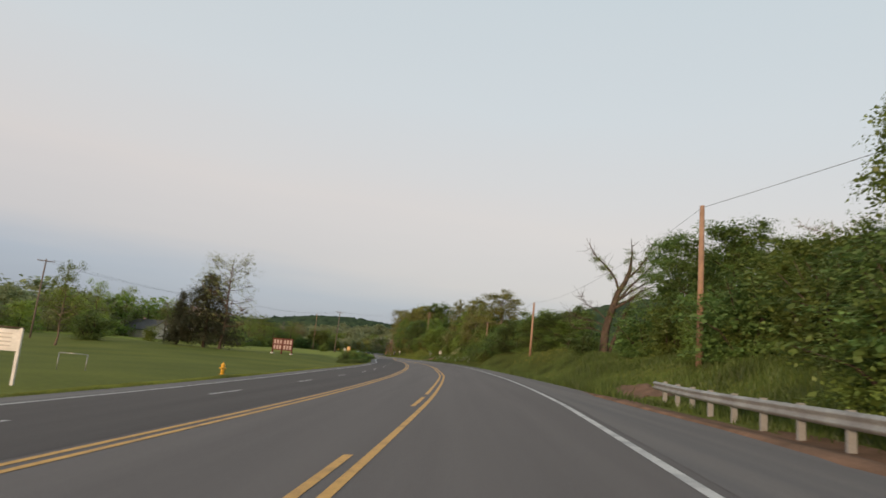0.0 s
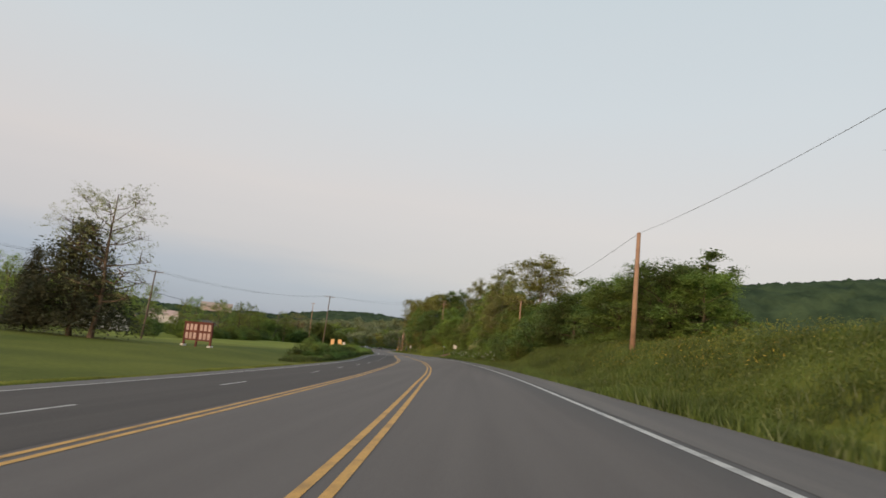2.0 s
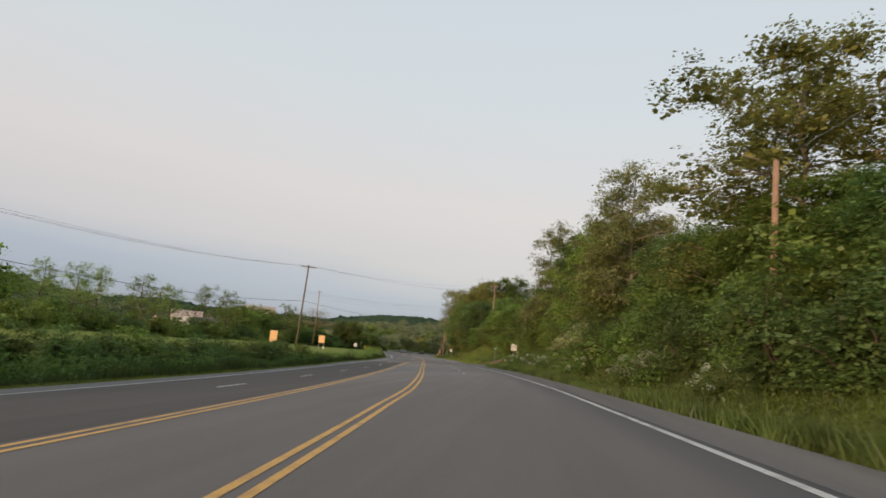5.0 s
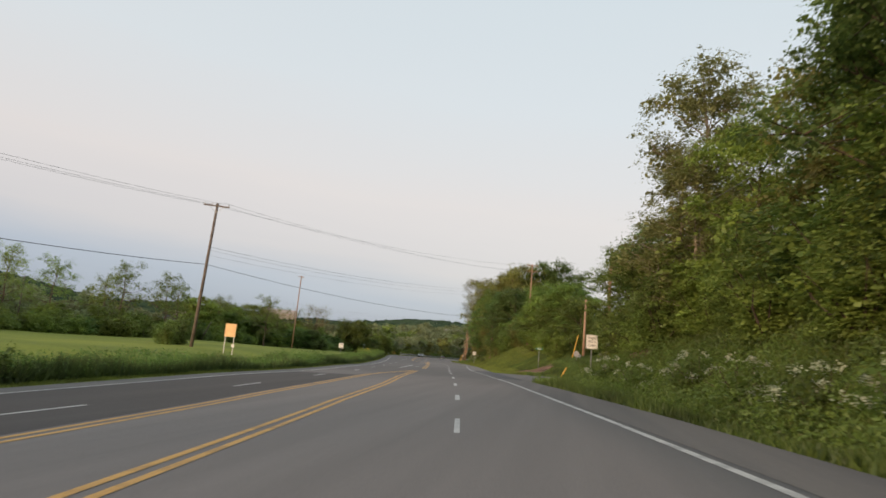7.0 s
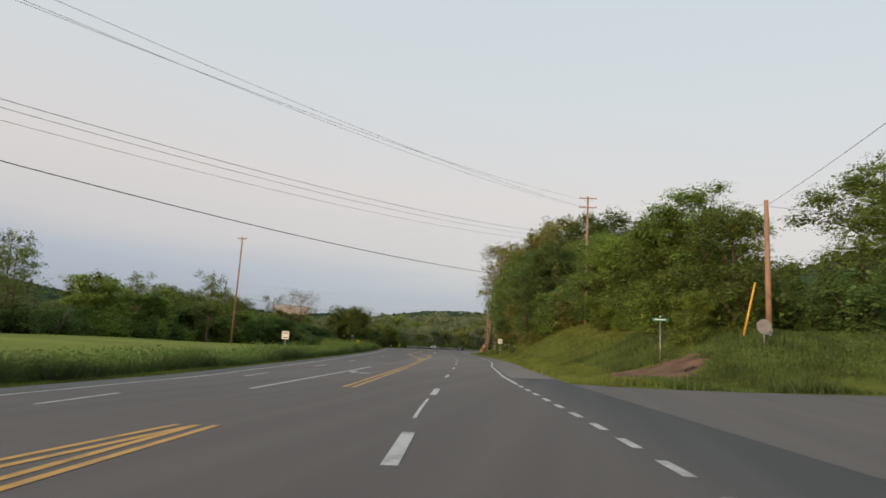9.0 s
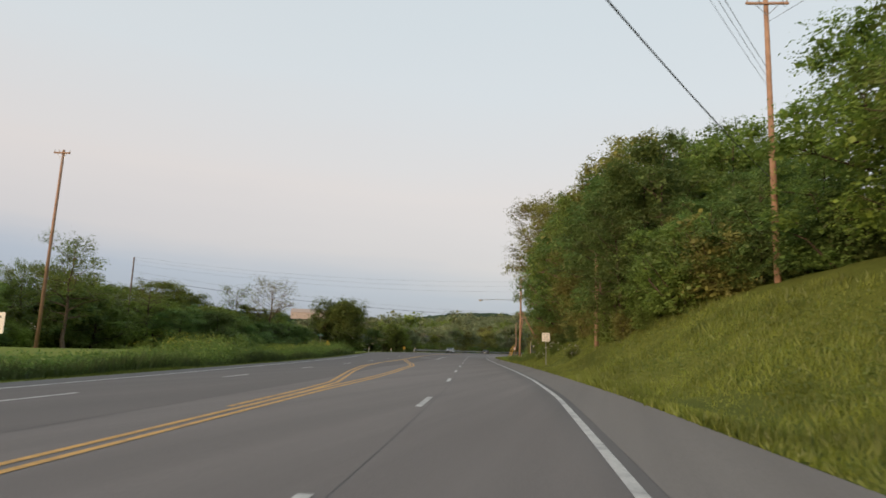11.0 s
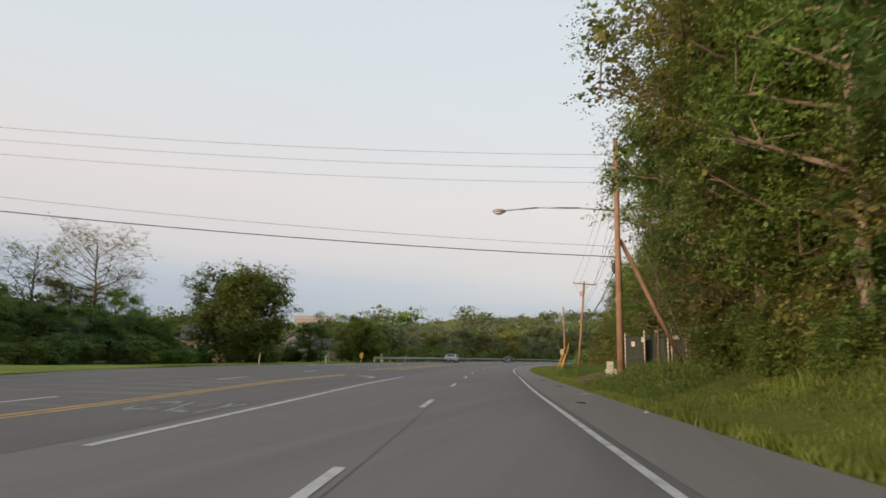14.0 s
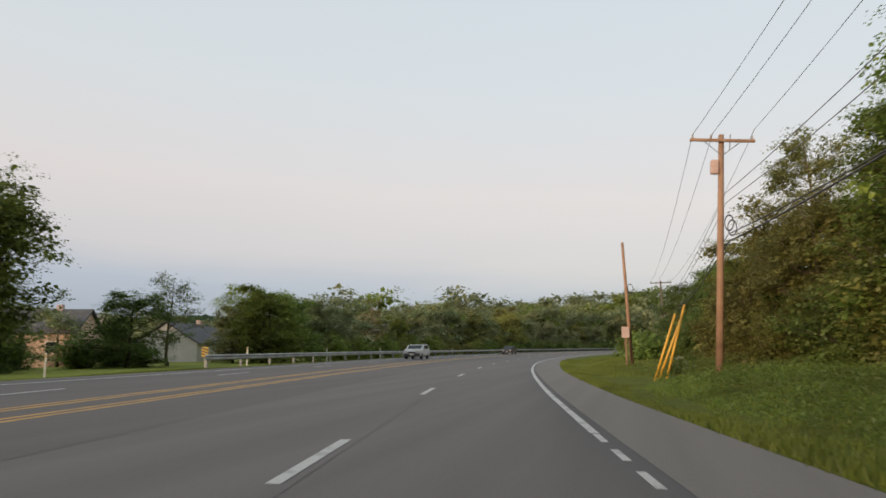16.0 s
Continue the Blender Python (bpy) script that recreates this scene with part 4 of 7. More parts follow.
belt(("bush_b", "bush_a"), 4, 16, 3.0, 8.8, 10.4, 3.2, 4.6, (LEAF_DARK, LEAF_MID), "bush", SHRUB, "bush", "shrubs on the roadside bank", 1.2, 97)
plant("near_b", 19.8, 14.6, 10.8, label="tall leafy tree behind the guardrail", group=GR, mat=LEAF_MID, turn=25, wide=0.95)
belt(("bush_a", "bush_b"), 6, 45, 3.4, 12.0, 14.0, 3.6, 5.0, (None, LEAF_MID), "bush", SHRUB, "bush", "shrubs on the roadside bank", 1.2, 2)
# hedge-like growth past the open bank
belt(("near_a", "near_b", "near_c"), 90, 150, 3.5, 14.2, 16.6, 5.6, 7.4, (None, LEAF_DARK, LEAF_MID), "bush", SHRUB, "bush", "shrubs on the roadside bank", 1.45, 4)
belt(("mid_a", "mid_b"), 98, 150, 7.5, 17, 21, 7.0, 9.5, (LEAF_MID, LEAF_DARK), group=GR, seed=5, wide=1.2)
plant("near_e", 146.0, 15.0, 16.6, label="tall thin-leaved pale tree on the bank", group=GR, turn=40, wide=1.6, mat=LEAF_OLIVE)
belt(("near_b", "near_c", "near_a"), 144, 163, 4.2, 12.5, 15.0, 6.4, 7.8, (None, LEAF_MID, LEAF_DARK), group=GR, wide=1.2, seed=6)
plant("near_e", 165, 12.2, 15.6, label="tall pale olive tree on the bank", group=GR, turn=140, mat=LEAF_PALE)
plant("near_e", 166.5, 11.2, 11.5, label="pale olive tree on the bank", group=GR, turn=20, mat=LEAF_PALE, wide=1.2)
belt(("near_d", "near_a", "near_c"), 169, 196, 4.6, 12.2, 14.2, 10, 12, (None, LEAF_MID, LEAF_OLIVE), group=GR, wide=0.9, seed=81)
plant("near_b", 184.5, 15.5, 15.5, label="dense dark green tree on the bank", group=GR, turn=70, mat=LEAF_DARK, wide=0.95)
plant("near_b", 180.5, 13.2, 12.5, label="dense dark green tree on the bank", group=GR, turn=170, mat=LEAF_DARK)
plant("near_e", 199, 12.6, 17.8, label="tall thin-leaved tree with pale new leaves", group=GR, turn=260, wide=0.95)
plant("near_e", 197, 11.6, 11.0, label="thin-leaved tree with pale new leaves", group=GR, turn=200, wide=1.1)
belt(("near_d", "near_b"), 174, 194, 6.0, 17.5, 21, 10.5, 12.5, (None, LEAF_DARK, LEAF_MID), group=GR, seed=8, wide=0.9)
belt(("mid_b", "mid_a"), 146, 172, 6.0, 17, 21, 6.5, 8.0, (LEAF_DARK, LEAF_MID), group=GR, seed=82, wide=1.2)
belt(("bush_a", "bush_b"), 126, 172, 2.8, 8.8, 9.8, 2.6, 3.8, (LEAF_DARK, LEAF_MID), "bush", SHRUB, "bush", "shrubs on the roadside bank", 1.2, 104)
belt(("bush_a", "bush_b"), 172, 211, 3.6, 9.8, 11.2, 2.4, 3.4, (None, LEAF_MID, LEAF_FRESH), "bush", SHRUB, "bush", "shrubs on the roadside bank", 1.15, 9)
belt(("bush_a", "bush_b"), 128, 210, 3.2, 11.4, 13.2, 4.2, 5.8, (None, LEAF_MID, LEAF_DARK, LEAF_FRESH), "bush", SHRUB, "bush", "shrubs on the roadside bank", 1.2, 63)
for a, b, hh, mt, tn in ((211.5, 13.2, 11.0, LEAF_MID, 33), (213.2, 13.6, 10.6, LEAF_MID, 95), (209.8, 11.9, 9.4, LEAF_MID, 200), (206.5, 15.2, 11.8, LEAF_DARK, 130), (202.5, 16.5, 11.5, LEAF_MID, 250), (210, 17.5, 12.0, LEAF_DARK, 10)):
    plant("near_b", a, b, hh, label="dense leafy tree at the corner of the side road", group=GR, mat=mt, turn=tn)
plant("hawthorn", 160, 8.3, 3.2, "hawthorn_bush", "hawthorn bush covered in cream blossom", "bush")
for a, b, h in ((137, 7.7, 1.3), (144.6, 7.8, 1.7), (147.1, 7.6, 1.6), (146, 8.1, 1.5), (158.3, 7.6, 1.5), (165, 7.8, 1.3), (174.7, 7.6, 1.5), (177.5, 7.5, 1.4), (181.8, 7.6, 1.5), (186, 7.8, 1.5), (191.8, 7.3, 1.4), (197, 7.4, 1.6), (206, 10.4, 1.5), (209, 10.8, 1.6), (411, 7.4, 0.9), (412.5, 8.0, 0.8),
                (318, 8.2, 1.2), (333, 8.6, 1.4), (338, 7.6, 1.0)):
    plant("flower_low", a, b, h, "flowering_weed", "clump of white-flowering weeds in tall grass", "flowers", turn=a * 37, group="white-flowering weeds")
# thicket at the corner beyond the side road
belt(("near_c", "near_a", "near_b"), 255, 290, 4.4, 14.6, 17.2, 8.6, 10.8, (None, LEAF_FRESH, LEAF_MID), group=GR, seed=10, wide=1.15)
belt(("mid_b", "mid_a"), 262, 290, 5, 19, 20.5, 6.5, 8.0, (LEAF_DARK, LEAF_MID), group=GR, seed=11, wide=1.1)
belt(("bush_a", "near_c"), 250, 282, 3.8, 12.6, 14.2, 3.0, 4.6, (None, LEAF_FRESH, LEAF_MID), "bush", SHRUB, "bush", "shrubs on the roadside bank", 1.1, 12)
belt(("bush_a", "bush_b"), 251, 300, 3.6, 15.0, 17.0, 3.4, 4.6, (None, LEAF_MID, LEAF_DARK), "bush", SHRUB, "bush", "shrubs on the roadside bank", 1.25, 61)
belt(("bush_b",), 252, 290, 5, 19, 23, 3.4, 4.6, (LEAF_DARK, LEAF_MID), "bush", SHRUB, "bush", "shrubs on the roadside bank", 1.3, 62)
for a, b, hh in ((250, 16.5, 2.2), (250.5, 19.5, 2.6), (251.5, 22, 1.8), (253, 27, 2.8), (252, 30, 2.4), (251, 34, 3.0), (254, 24.5, 2.2)):
    plant("bush_b", a, b, hh, "bush", "low dark shrub on the bank of the side road", "bush", LEAF_DARK, turn=b * 31, wide=1.3, group="shrubs on the roadside bank")
belt(("mid_b", "mid_a"), 272, 294, 4.5, 28, 38, 5.0, 6.4, (LEAF_DARK, LEAF_MID), group=GR, seed=16, wide=1.2)
belt(("mid_b", "mid_a"), 205, 262, 6, 44, 60, 5, 6.5, group=GR, seed=13)
for a, b, hh, tn in ((257.5, 29.0, 11.0, 15), (262, 31.5, 15.5, 120), (254.5, 32.5, 12.5, 200), (259, 37, 17, 300), (256, 43, 18.5, 60)):
    plant("near_b", a, b, hh, label="dense green tree above the side road", group=GR, turn=tn, mat=LEAF_MID, wide=1.05)
for a, b in ((206, 34), (205, 24), (208, 29)):
    plant("near_b", a, b, 11, label=ROUGH, group=GR, turn=a * 9, mat=LEAF_DARK)
# tall wood on the steep bank
WM = (None, LEAF_OLIVE, LEAF_MID, LEAF_DARK)
belt(("near_a", "near_c", "near_b"), 298, 314, 4.0, 13.8, 16.2, 6.0, 7.6, (LEAF_MID, LEAF_OLIVE, LEAF_DARK), group=GR, seed=14, wide=1.0)
plant("near_d", 310.4, 10.7, 10.4, label="leafy tree hiding part of the pole", group=GR, mat=LEAF_DARK, turn=45, wide=1.1)
plant("near_c", 303.5, 12.6, 6.4, label="light green young tree on the bank", group=GR, mat=LEAF_MID, turn=145, wide=1.2)
plant("bush_a", 309.2, 10.0, 3.6, "bush", "light green shrub at the foot of the pole", "bush", LEAF_MID, wide=1.2)
belt(("near_b", "near_d"), 304, 320, 4.6, 17.5, 21, 8.5, 10.2, (LEAF_DARK, LEAF_MID), group=GR, seed=15)
belt(("near_b", "near_a"), 312, 334, 4.2, 13.0, 15.0, 13, 16, (LEAF_DARK, LEAF_DARK, LEAF_MID), group=GR, seed=83, wide=0.95)
belt(("near_b",), 316, 338, 5.0, 17, 21, 14, 16.5, (LEAF_DARK, LEAF_MID), group=GR, seed=84)
belt(("tall", "near_d"), 338, 366, 4.6, 11.2, 12.4, 18, 21, (LEAF_OLIVE, LEAF_DARK, LEAF_MID), group=GR, seed=64, wide=0.85)
belt(("near_a", "near_d", "near_b"), 334, 368, 4.2, 11.4, 13.0, 9, 12, (LEAF_OLIVE, LEAF_MID, LEAF_DARK), group=GR, seed=85, wide=0.9)
belt(("tall",), 377, 391, 5.6, 16.0, 17.8, 21, 24, (LEAF_DARK, LEAF_OLIVE, LEAF_MID), group=GR, seed=65, wide=0.85)
for a, b, hh, mt, tn in ((359, 12.4, 26.0, LEAF_OLIVE, 10), (366.5, 12.2, 27.5, LEAF_OLIVE, 130), (374.5, 15.6, 24.0, LEAF_MID, 220)):
    plant("canopy", a, b, hh, label="tall olive-brown tree reaching out over the verge", group=GR, mat=mt, turn=tn, wide=0.98)
plant("tall_open", 379.5, 11.2, 9.0, label="small thin-leaved tree beside the utility pole", group=GR, mat=LEAF_MID, turn=75, wide=0.9)
belt(("bush_a", "bush_b"), 344, 362, 2.8, 9.6, 10.8, 1.8, 2.8, (LEAF_MID, LEAF_FRESH, LEAF_OLIVE), "bush", SHRUB, "bush", "shrubs on the roadside bank", 1.15, 103)
leaner = plant("tall", 386.5, 16.8, 25.0, label="tall forked tree leaning towards the road", group=GR, mat=LEAF_MID, wide=0.78, turn=60)
foot, kerbward = spot(386.5, 16.8), spot(386.5, 9.0) - spot(386.5, 16.8)
leaner.matrix_world = Matrix.Translation(foot) @ Matrix.Rotation(math.radians(10), 4, Vector((-kerbward.y, kerbward.x, 0)).normalized()) @ Matrix.Translation(-foot) @ leaner.matrix_world
belt(("tall", "near_d"), 340, 376, 4.8, 16, 20, 23, 26, (LEAF_OLIVE, LEAF_MID, LEAF_OLIVE), group=GR, seed=66, wide=0.9)
belt(("near_b",), 378, 392, 5.0, 18, 21, 15, 18, (LEAF_DARK, LEAF_MID), group=GR, seed=90, wide=0.9)
belt(("mid_a", "mid_b"), 318, 340, 6.5, 24, 31, 13, 17, (LEAF_DARK, LEAF_MID), group=GR, seed=67, wide=1.05)
belt(("near_b",), 342, 378, 6.0, 23, 30, 22, 25, (LEAF_OLIVE, LEAF_DARK), group=GR, seed=91, wide=1.0)
belt(("bush_a", "bush_b"), 298, 372, 3.2, 12.2, 14.2, 4.2, 5.8, WM, "bush", SHRUB, "bush", "shrubs on the roadside bank", 1.2, 71)
belt(("bush_a", "bush_b"), 300, 404, 4.2, 16, 19, 4.5, 6.2, (LEAF_DARK, LEAF_MID), "bush", SHRUB, "bush", "shrubs on the roadside bank", 1.3, 72)
belt(("bush_a", "bush_b"), 304, 366, 4.2, 10.2, 11.8, 2.0, 3.4, (None, LEAF_OLIVE, LEAF_MID), "bush", SHRUB, "bush", "shrubs on the roadside bank", 1.1, 17)
belt(("near_b", "near_c", "near_a"), 394, 404, 3.6, 13.0, 15.0, 7.5, 9.5, (LEAF_DARK, LEAF_MID), group=GR, seed=86, wide=1.0)
for a, b, hh, mt, tn in ((393.5, 16.4, 15.5, LEAF_MID, 20), (398, 16.2, 13.5, LEAF_FRESH, 140), (402.5, 15.6, 12.0, LEAF_MID, 250), (396, 18.5, 16, LEAF_DARK, 80)):
    plant("near_b", a, b, hh, label="dense dark tree with low hanging sprays", group=GR, mat=mt, turn=tn)
plant("near_e", 413, 14.6, 12.4, label="tall thin-leaved pale tree on the bank", group=GR, turn=200, wide=0.95)
belt(("near_b", "near_a", "near_c"), 405, 446, 4.2, 15.2, 17.5, 7.2, 8.8, (LEAF_MID, LEAF_OLIVE, LEAF_DARK), group=GR, seed=18, wide=1.15)
belt(("bush_a", "bush_b"), 398, 444, 3.4, 12.4, 14.2, 2.8, 4.4, (LEAF_MID, LEAF_OLIVE, LEAF_DARK), "bush", SHRUB, "bush", "shrubs on the roadside bank", 1.15, 87)
belt(("mid_a", "mid_c"), 448, 480, 6, 18, 26, 6.0, 8.0, (LEAF_MID, LEAF_OLIVE, None), group=GR, seed=88, wide=1.15)
belt(("mid_a", "mid_b"), 470, 640, 9, 24, 34, 7, 10, group=GR, seed=19)
belt(("bush_far",), 432, 520, 6, 11, 14, 2.0, 3.2, (LEAF_MID,), "bush", SHRUB, "bush", "shrubs on the roadside bank", 1.0, 20)

# ---- trees on the left ----
plant("tall_open", 119, -39.5, 19.3, label="tall spreading tree with sparse new leaves", turn=20)
plant("spruce", 121, -43, 13.6, "spruce_tree", "dark layered spruce on the lawn", "tree", wide=1.3)
plant("spruce", 120, -47.5, 9.8, "spruce_tree", "small dark spruce on the lawn", "tree", wide=0.7, turn=60)
plant("bush_b", 108, -57.5, 5.6, "bush", "dark rounded shrub on the lawn", "bush", LEAF_DARK, wide=1.1)
plant("bush_a", 148, -62, 3.4, "bush", "low light-green rounded shrub on the lawn", "bush", LEAF_FRESH, wide=1.3)
plant("mid_open", 86, -51, 12, label="slender birch with thin foliage", turn=120, wide=0.7, mat=LEAF_MID)
GL = "trees along the far edge of the fields"
FK = ("far_a", "far_b", "far_c")
FN = ("fine_a", "fine_b", "fine_c")
# greens of the far trees; the grey and sage ones carry painted haze
HAZY = (LEAF_HAZE_GREY, LEAF_MID, LEAF_FRESH, LEAF_HAZE_SAGE)
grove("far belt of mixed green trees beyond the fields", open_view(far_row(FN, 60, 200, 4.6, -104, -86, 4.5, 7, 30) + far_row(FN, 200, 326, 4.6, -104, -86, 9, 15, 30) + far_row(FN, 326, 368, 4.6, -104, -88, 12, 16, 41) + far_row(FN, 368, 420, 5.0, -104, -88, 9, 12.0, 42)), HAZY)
woods("distant_woods", "far belt of haze-pale trees beyond the fields", FK, open_view(far_row(("far_a", "far_b"), 30, 200, 7, -140, -108, 6, 9, 31) + far_row(("far_a", "far_b"), 200, 380, 7, -140, -108, 11, 16, 31)), LEAF_HAZE_GREY)
woods("distant_woods", "far belt of haze-pale trees beyond the fields", FK, open_view(far_row(FK, -20, 200, 11, -190, -145, 7, 10, 32) + far_row(FK, 200, 330, 11, -190, -145, 11, 17, 32)), LEAF_HAZE_GREY)
for a, b, h in ((196, -92, 15), (232, -96, 16.5), (262, -90, 14), (300, -94, 17), (330, -88, 15)):
    plant("mid_open", a, b, h + 1.5, label="thin-leaved tree standing above the far belt", group=GL, turn=a * 7, mat=LEAF_FRESH, wide=0.9)
FE = "green tree at the edge of the mown field"
belt(("mid_a", "mid_b", "mid_c"), 186, 272, 5.0, -62, -53, 3.2, 4.6, (LEAF_MID, LEAF_FRESH, LEAF_DARK), label=FE, group=GL, seed=93, wide=1.15)
belt(("bush_mid",), 188, 345, 3.4, -53, -50, 2.2, 3.4, (LEAF_MID, LEAF_FRESH, LEAF_DARK), "bush", "dense green shrub at the edge of the field", "bush", "shrubs along the field edge", 1.3, 94)
belt(("bush_mid",), 272, 316, 4.0, -60, -54, 3.2, 4.4, (LEAF_MID, LEAF_DARK), "bush", "dense green shrub at the edge of the field", "bush", "shrubs along the field edge", 1.3, 95)
belt(("mid_a", "mid_b", "mid_c"), 308, 346, 4.6, -60, -52, 7.5, 10.5, (LEAF_MID, LEAF_FRESH), label=FE, group=GL, seed=96, wide=1.1)
for a, b, hh in ((212, -56, 10.5), (232, -55, 11.5), (254, -58, 11.5), (272, -57, 13.5), (284, -52, 11), (289, -56, 13.5), (324, -57, 12.5), (343, -60, 12.5)):
    plant("mid_open", a, b, hh, label="thin-leaved tree standing above the field hedge", group=GL, turn=a * 7, mat=LEAF_MID, wide=0.95)
hedge("green shrubs along the far edge of the field", far_row(("bush_far",), 345, 420, 5, -84, -78, 2.5, 4.5, 33), LEAF_HAZE_SAGE)
plant("mid_open", 215, -78, 13, label="thin-leaved tree at the edge of the field", group=GL, turn=75)
belt(("mid_a", "mid_c", "mid_open"), 322, 345, 4.4, -66, -62, 8.0, 11.0, (LEAF_FRESH, LEAF_MID, LEAF_HAZE_GREY), label=FE, group=GL, seed=99, wide=1.15)
belt(("mid_a", "mid_c", "mid_open"), 346, 402, 4.4, -70, -62, 9.0, 12.5, (LEAF_FRESH, LEAF_MID, LEAF_HAZE_GREY), label=FE, group=GL, seed=100, wide=1.15)
# by the turning lane and behind the left guardrail
belt(("near_a", "near_b", "near_c"), 352, 411, 3.4, -43, -38.5, 4.6, 6.4, (LEAF_DARK, LEAF_MID, LEAF_DARK), label="low dark green tree beside the verge", group=GL, seed=34, wide=1.55)
belt(("mid_a", "mid_b", "mid_c"), 340, 400, 5.0, -58, -48, 6.4, 8.4, (LEAF_MID, LEAF_FRESH, LEAF_DARK), label="green tree beside the verge", group=GL, seed=97, wide=1.3)
for px, py, h, mt, w in ((-112.6, 382.9, 14.8, LEAF_FRESH, 1.25), (-106, 386, 12.6, LEAF_MID, 1.3), (-119, 378, 13.2, LEAF_MID, 1.3), (-108.5, 376, 11.5, LEAF_FRESH, 1.3)):
    plant("near_a", xy=(px, py), height=h, label="full rounded green tree behind the verge", group=GL, mat=mt, wide=w, turn=px * 13)
belt(("bush_mid", "bush_b"), 348, 408, 3.4, -38, -35, 2.2, 3.4, (LEAF_DARK, LEAF_MID), "bush", "dense dark shrub beside the verge", "bush", GL, 1.3, 35)
plant("broad", xy=(-81.4, 410.6), height=11.9, label="broad dark green tree with a wide crown beside the verge", group=GL, mat=LEAF_MID)
plant("near_b", xy=(-78.0, 423.5), height=6.5, label="round dark green tree beside the verge", group=GL, mat=LEAF_DARK, wide=1.5, turn=40)
plant("mid_open", xy=(-78.3, 428.5), height=8.3, label="slender tree with a thin open crown", group=GL, mat=LEAF_MID, wide=1.1)
plant("near_c", xy=(-80.9, 445.5), height=8.9, label="fresh green tree behind the guardrail", group=GL, mat=LEAF_FRESH, wide=1.2)
plant("near_a", xy=(-76.5, 441.5), height=7.0, label="fresh green tree behind the guardrail", group=GL, mat=LEAF_FRESH, wide=1.25, turn=70)
plant("budding", xy=(-94.4, 397.6), height=16.2, label="tall leaning tree with pale budding twigs", group=GL, mat=LEAF_OLIVE, turn=160)
plant("near_a", xy=(-93, 401), height=9.6, label="green tree behind the verge", group=GL, mat=LEAF_MID, turn=30, wide=1.1)
plant("tall_open", xy=(-101.5, 396.3), height=16.2, label="tall open-crowned green tree behind the verge", group=GL, mat=LEAF_MID, turn=50)
plant("near_a", xy=(-98, 399), height=10.5, label="tall green tree behind the verge", group=GL, mat=LEAF_FRESH, turn=90, wide=1.15)
plant("near_b", xy=(-88.8, 373.4), height=7.8, label="dark pointed tree beside the verge", group=GL, mat=LEAF_DARK, turn=150)
plant("tall_open", s=355.9, u=-49.4, height=11.6, label="tall tree with a thin open crown", group=GL, mat=LEAF_MID, turn=250)
plant("mid_open", s=333, u=-47, height=14.5, label="tall tree with a thin open crown", group=GL, mat=LEAF_MID, turn=310)
for a, b, h in ((476, -27, 10.5), (498, -28, 11.5), (508, -27, 11), (560, -28, 14), (566, -30, 13)):
    plant("bare", a, b, h, label="bare-twigged tree above the green belt", group=GL, turn=a * 11)
for a in range(4):
    plant("bush_a", 226 + a * 1.5, -28.5 - 0.9 * (a % 2), 2.2 + 0.4 * (a % 3), "bush", "leafy shrub at the foot of the utility pole", "bush", LEAF_MID, turn=a * 80)
belt(("bush_b", "bush_mid"), 402, 434, 3.0, -36, -30.5, 1.8, 3.0, (LEAF_DARK, LEAF_MID), "bush", "dense dark shrub beside the verge", "bush", GL, 1.1, 92)
belt(("bush_a", "bush_b"), 124, 150, 1.9, -17.6, -15.8, 1.9, 2.6, (LEAF_MID, LEAF_FRESH, LEAF_DARK), "bush", "rank dark green growth beside the road", "bush", "rank growth beside the road", 1.25, 98)
belt(("bush_a", "bush_b"), 150, 184, 1.6, -18.4, -15.6, 1.9, 2.5, (LEAF_MID, LEAF_DARK), "bush", "rank dark green growth beside the road", "bush", "rank growth beside the road", 1.3, 89)
belt(("mid_a", "mid_b", "mid_c"), 442, 480, 5.5, -32, -24, 5.5, 9.5, (LEAF_HAZE_GREY, LEAF_MID, LEAF_HAZE_SAGE, LEAF_FRESH), label="green tree behind the guardrail", group=GL, seed=68, wide=1.15)
belt(("mid_a", "mid_b", "mid_c"), 484, 660, 6.2, -36, -22, 6, 13.5, (LEAF_HAZE_GREY, LEAF_MID, LEAF_HAZE_SAGE, LEAF_OLIVE), label="green tree behind the guardrail", group=GL, seed=36, wide=1.15)
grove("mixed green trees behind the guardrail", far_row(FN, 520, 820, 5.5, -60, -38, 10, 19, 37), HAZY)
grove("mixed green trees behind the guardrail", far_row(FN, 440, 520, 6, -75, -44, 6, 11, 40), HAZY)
belt(("bush_mid",), 448, 560, 3.6, -22, -18.5, 2.0, 3.4, (LEAF_MID, LEAF_FRESH, LEAF_OLIVE), "bush", "dense green shrub behind the guardrail", "bush", "shrubs behind the guardrail", 1.2, 38)
hedge("dense shrubs behind the guardrail", far_row(("bush_far",), 560, 700, 4.0, -22, -18.5, 2.0, 3.4, 38), LEAF_MID)
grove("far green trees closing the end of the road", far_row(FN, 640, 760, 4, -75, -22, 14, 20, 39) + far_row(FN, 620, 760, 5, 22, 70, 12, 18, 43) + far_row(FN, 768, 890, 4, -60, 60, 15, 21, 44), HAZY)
woods("distant_woods", "far green trees on rising ground past the bend", FK, far_row(FK, 640, 800, 2.2, -240, -90, 12, 18, 45), LEAF_HAZE_GREY)


woods("distant_woods", "mixed trees round the houses on the slope", FK, far_row(FK, 430, 660, 2.8, -340, -262, 11, 16, 46) + far_row(FK, 588, 690, 2.4, -262, -120, 10, 15, 47), LEAF_HAZE_GREY, 5.0)


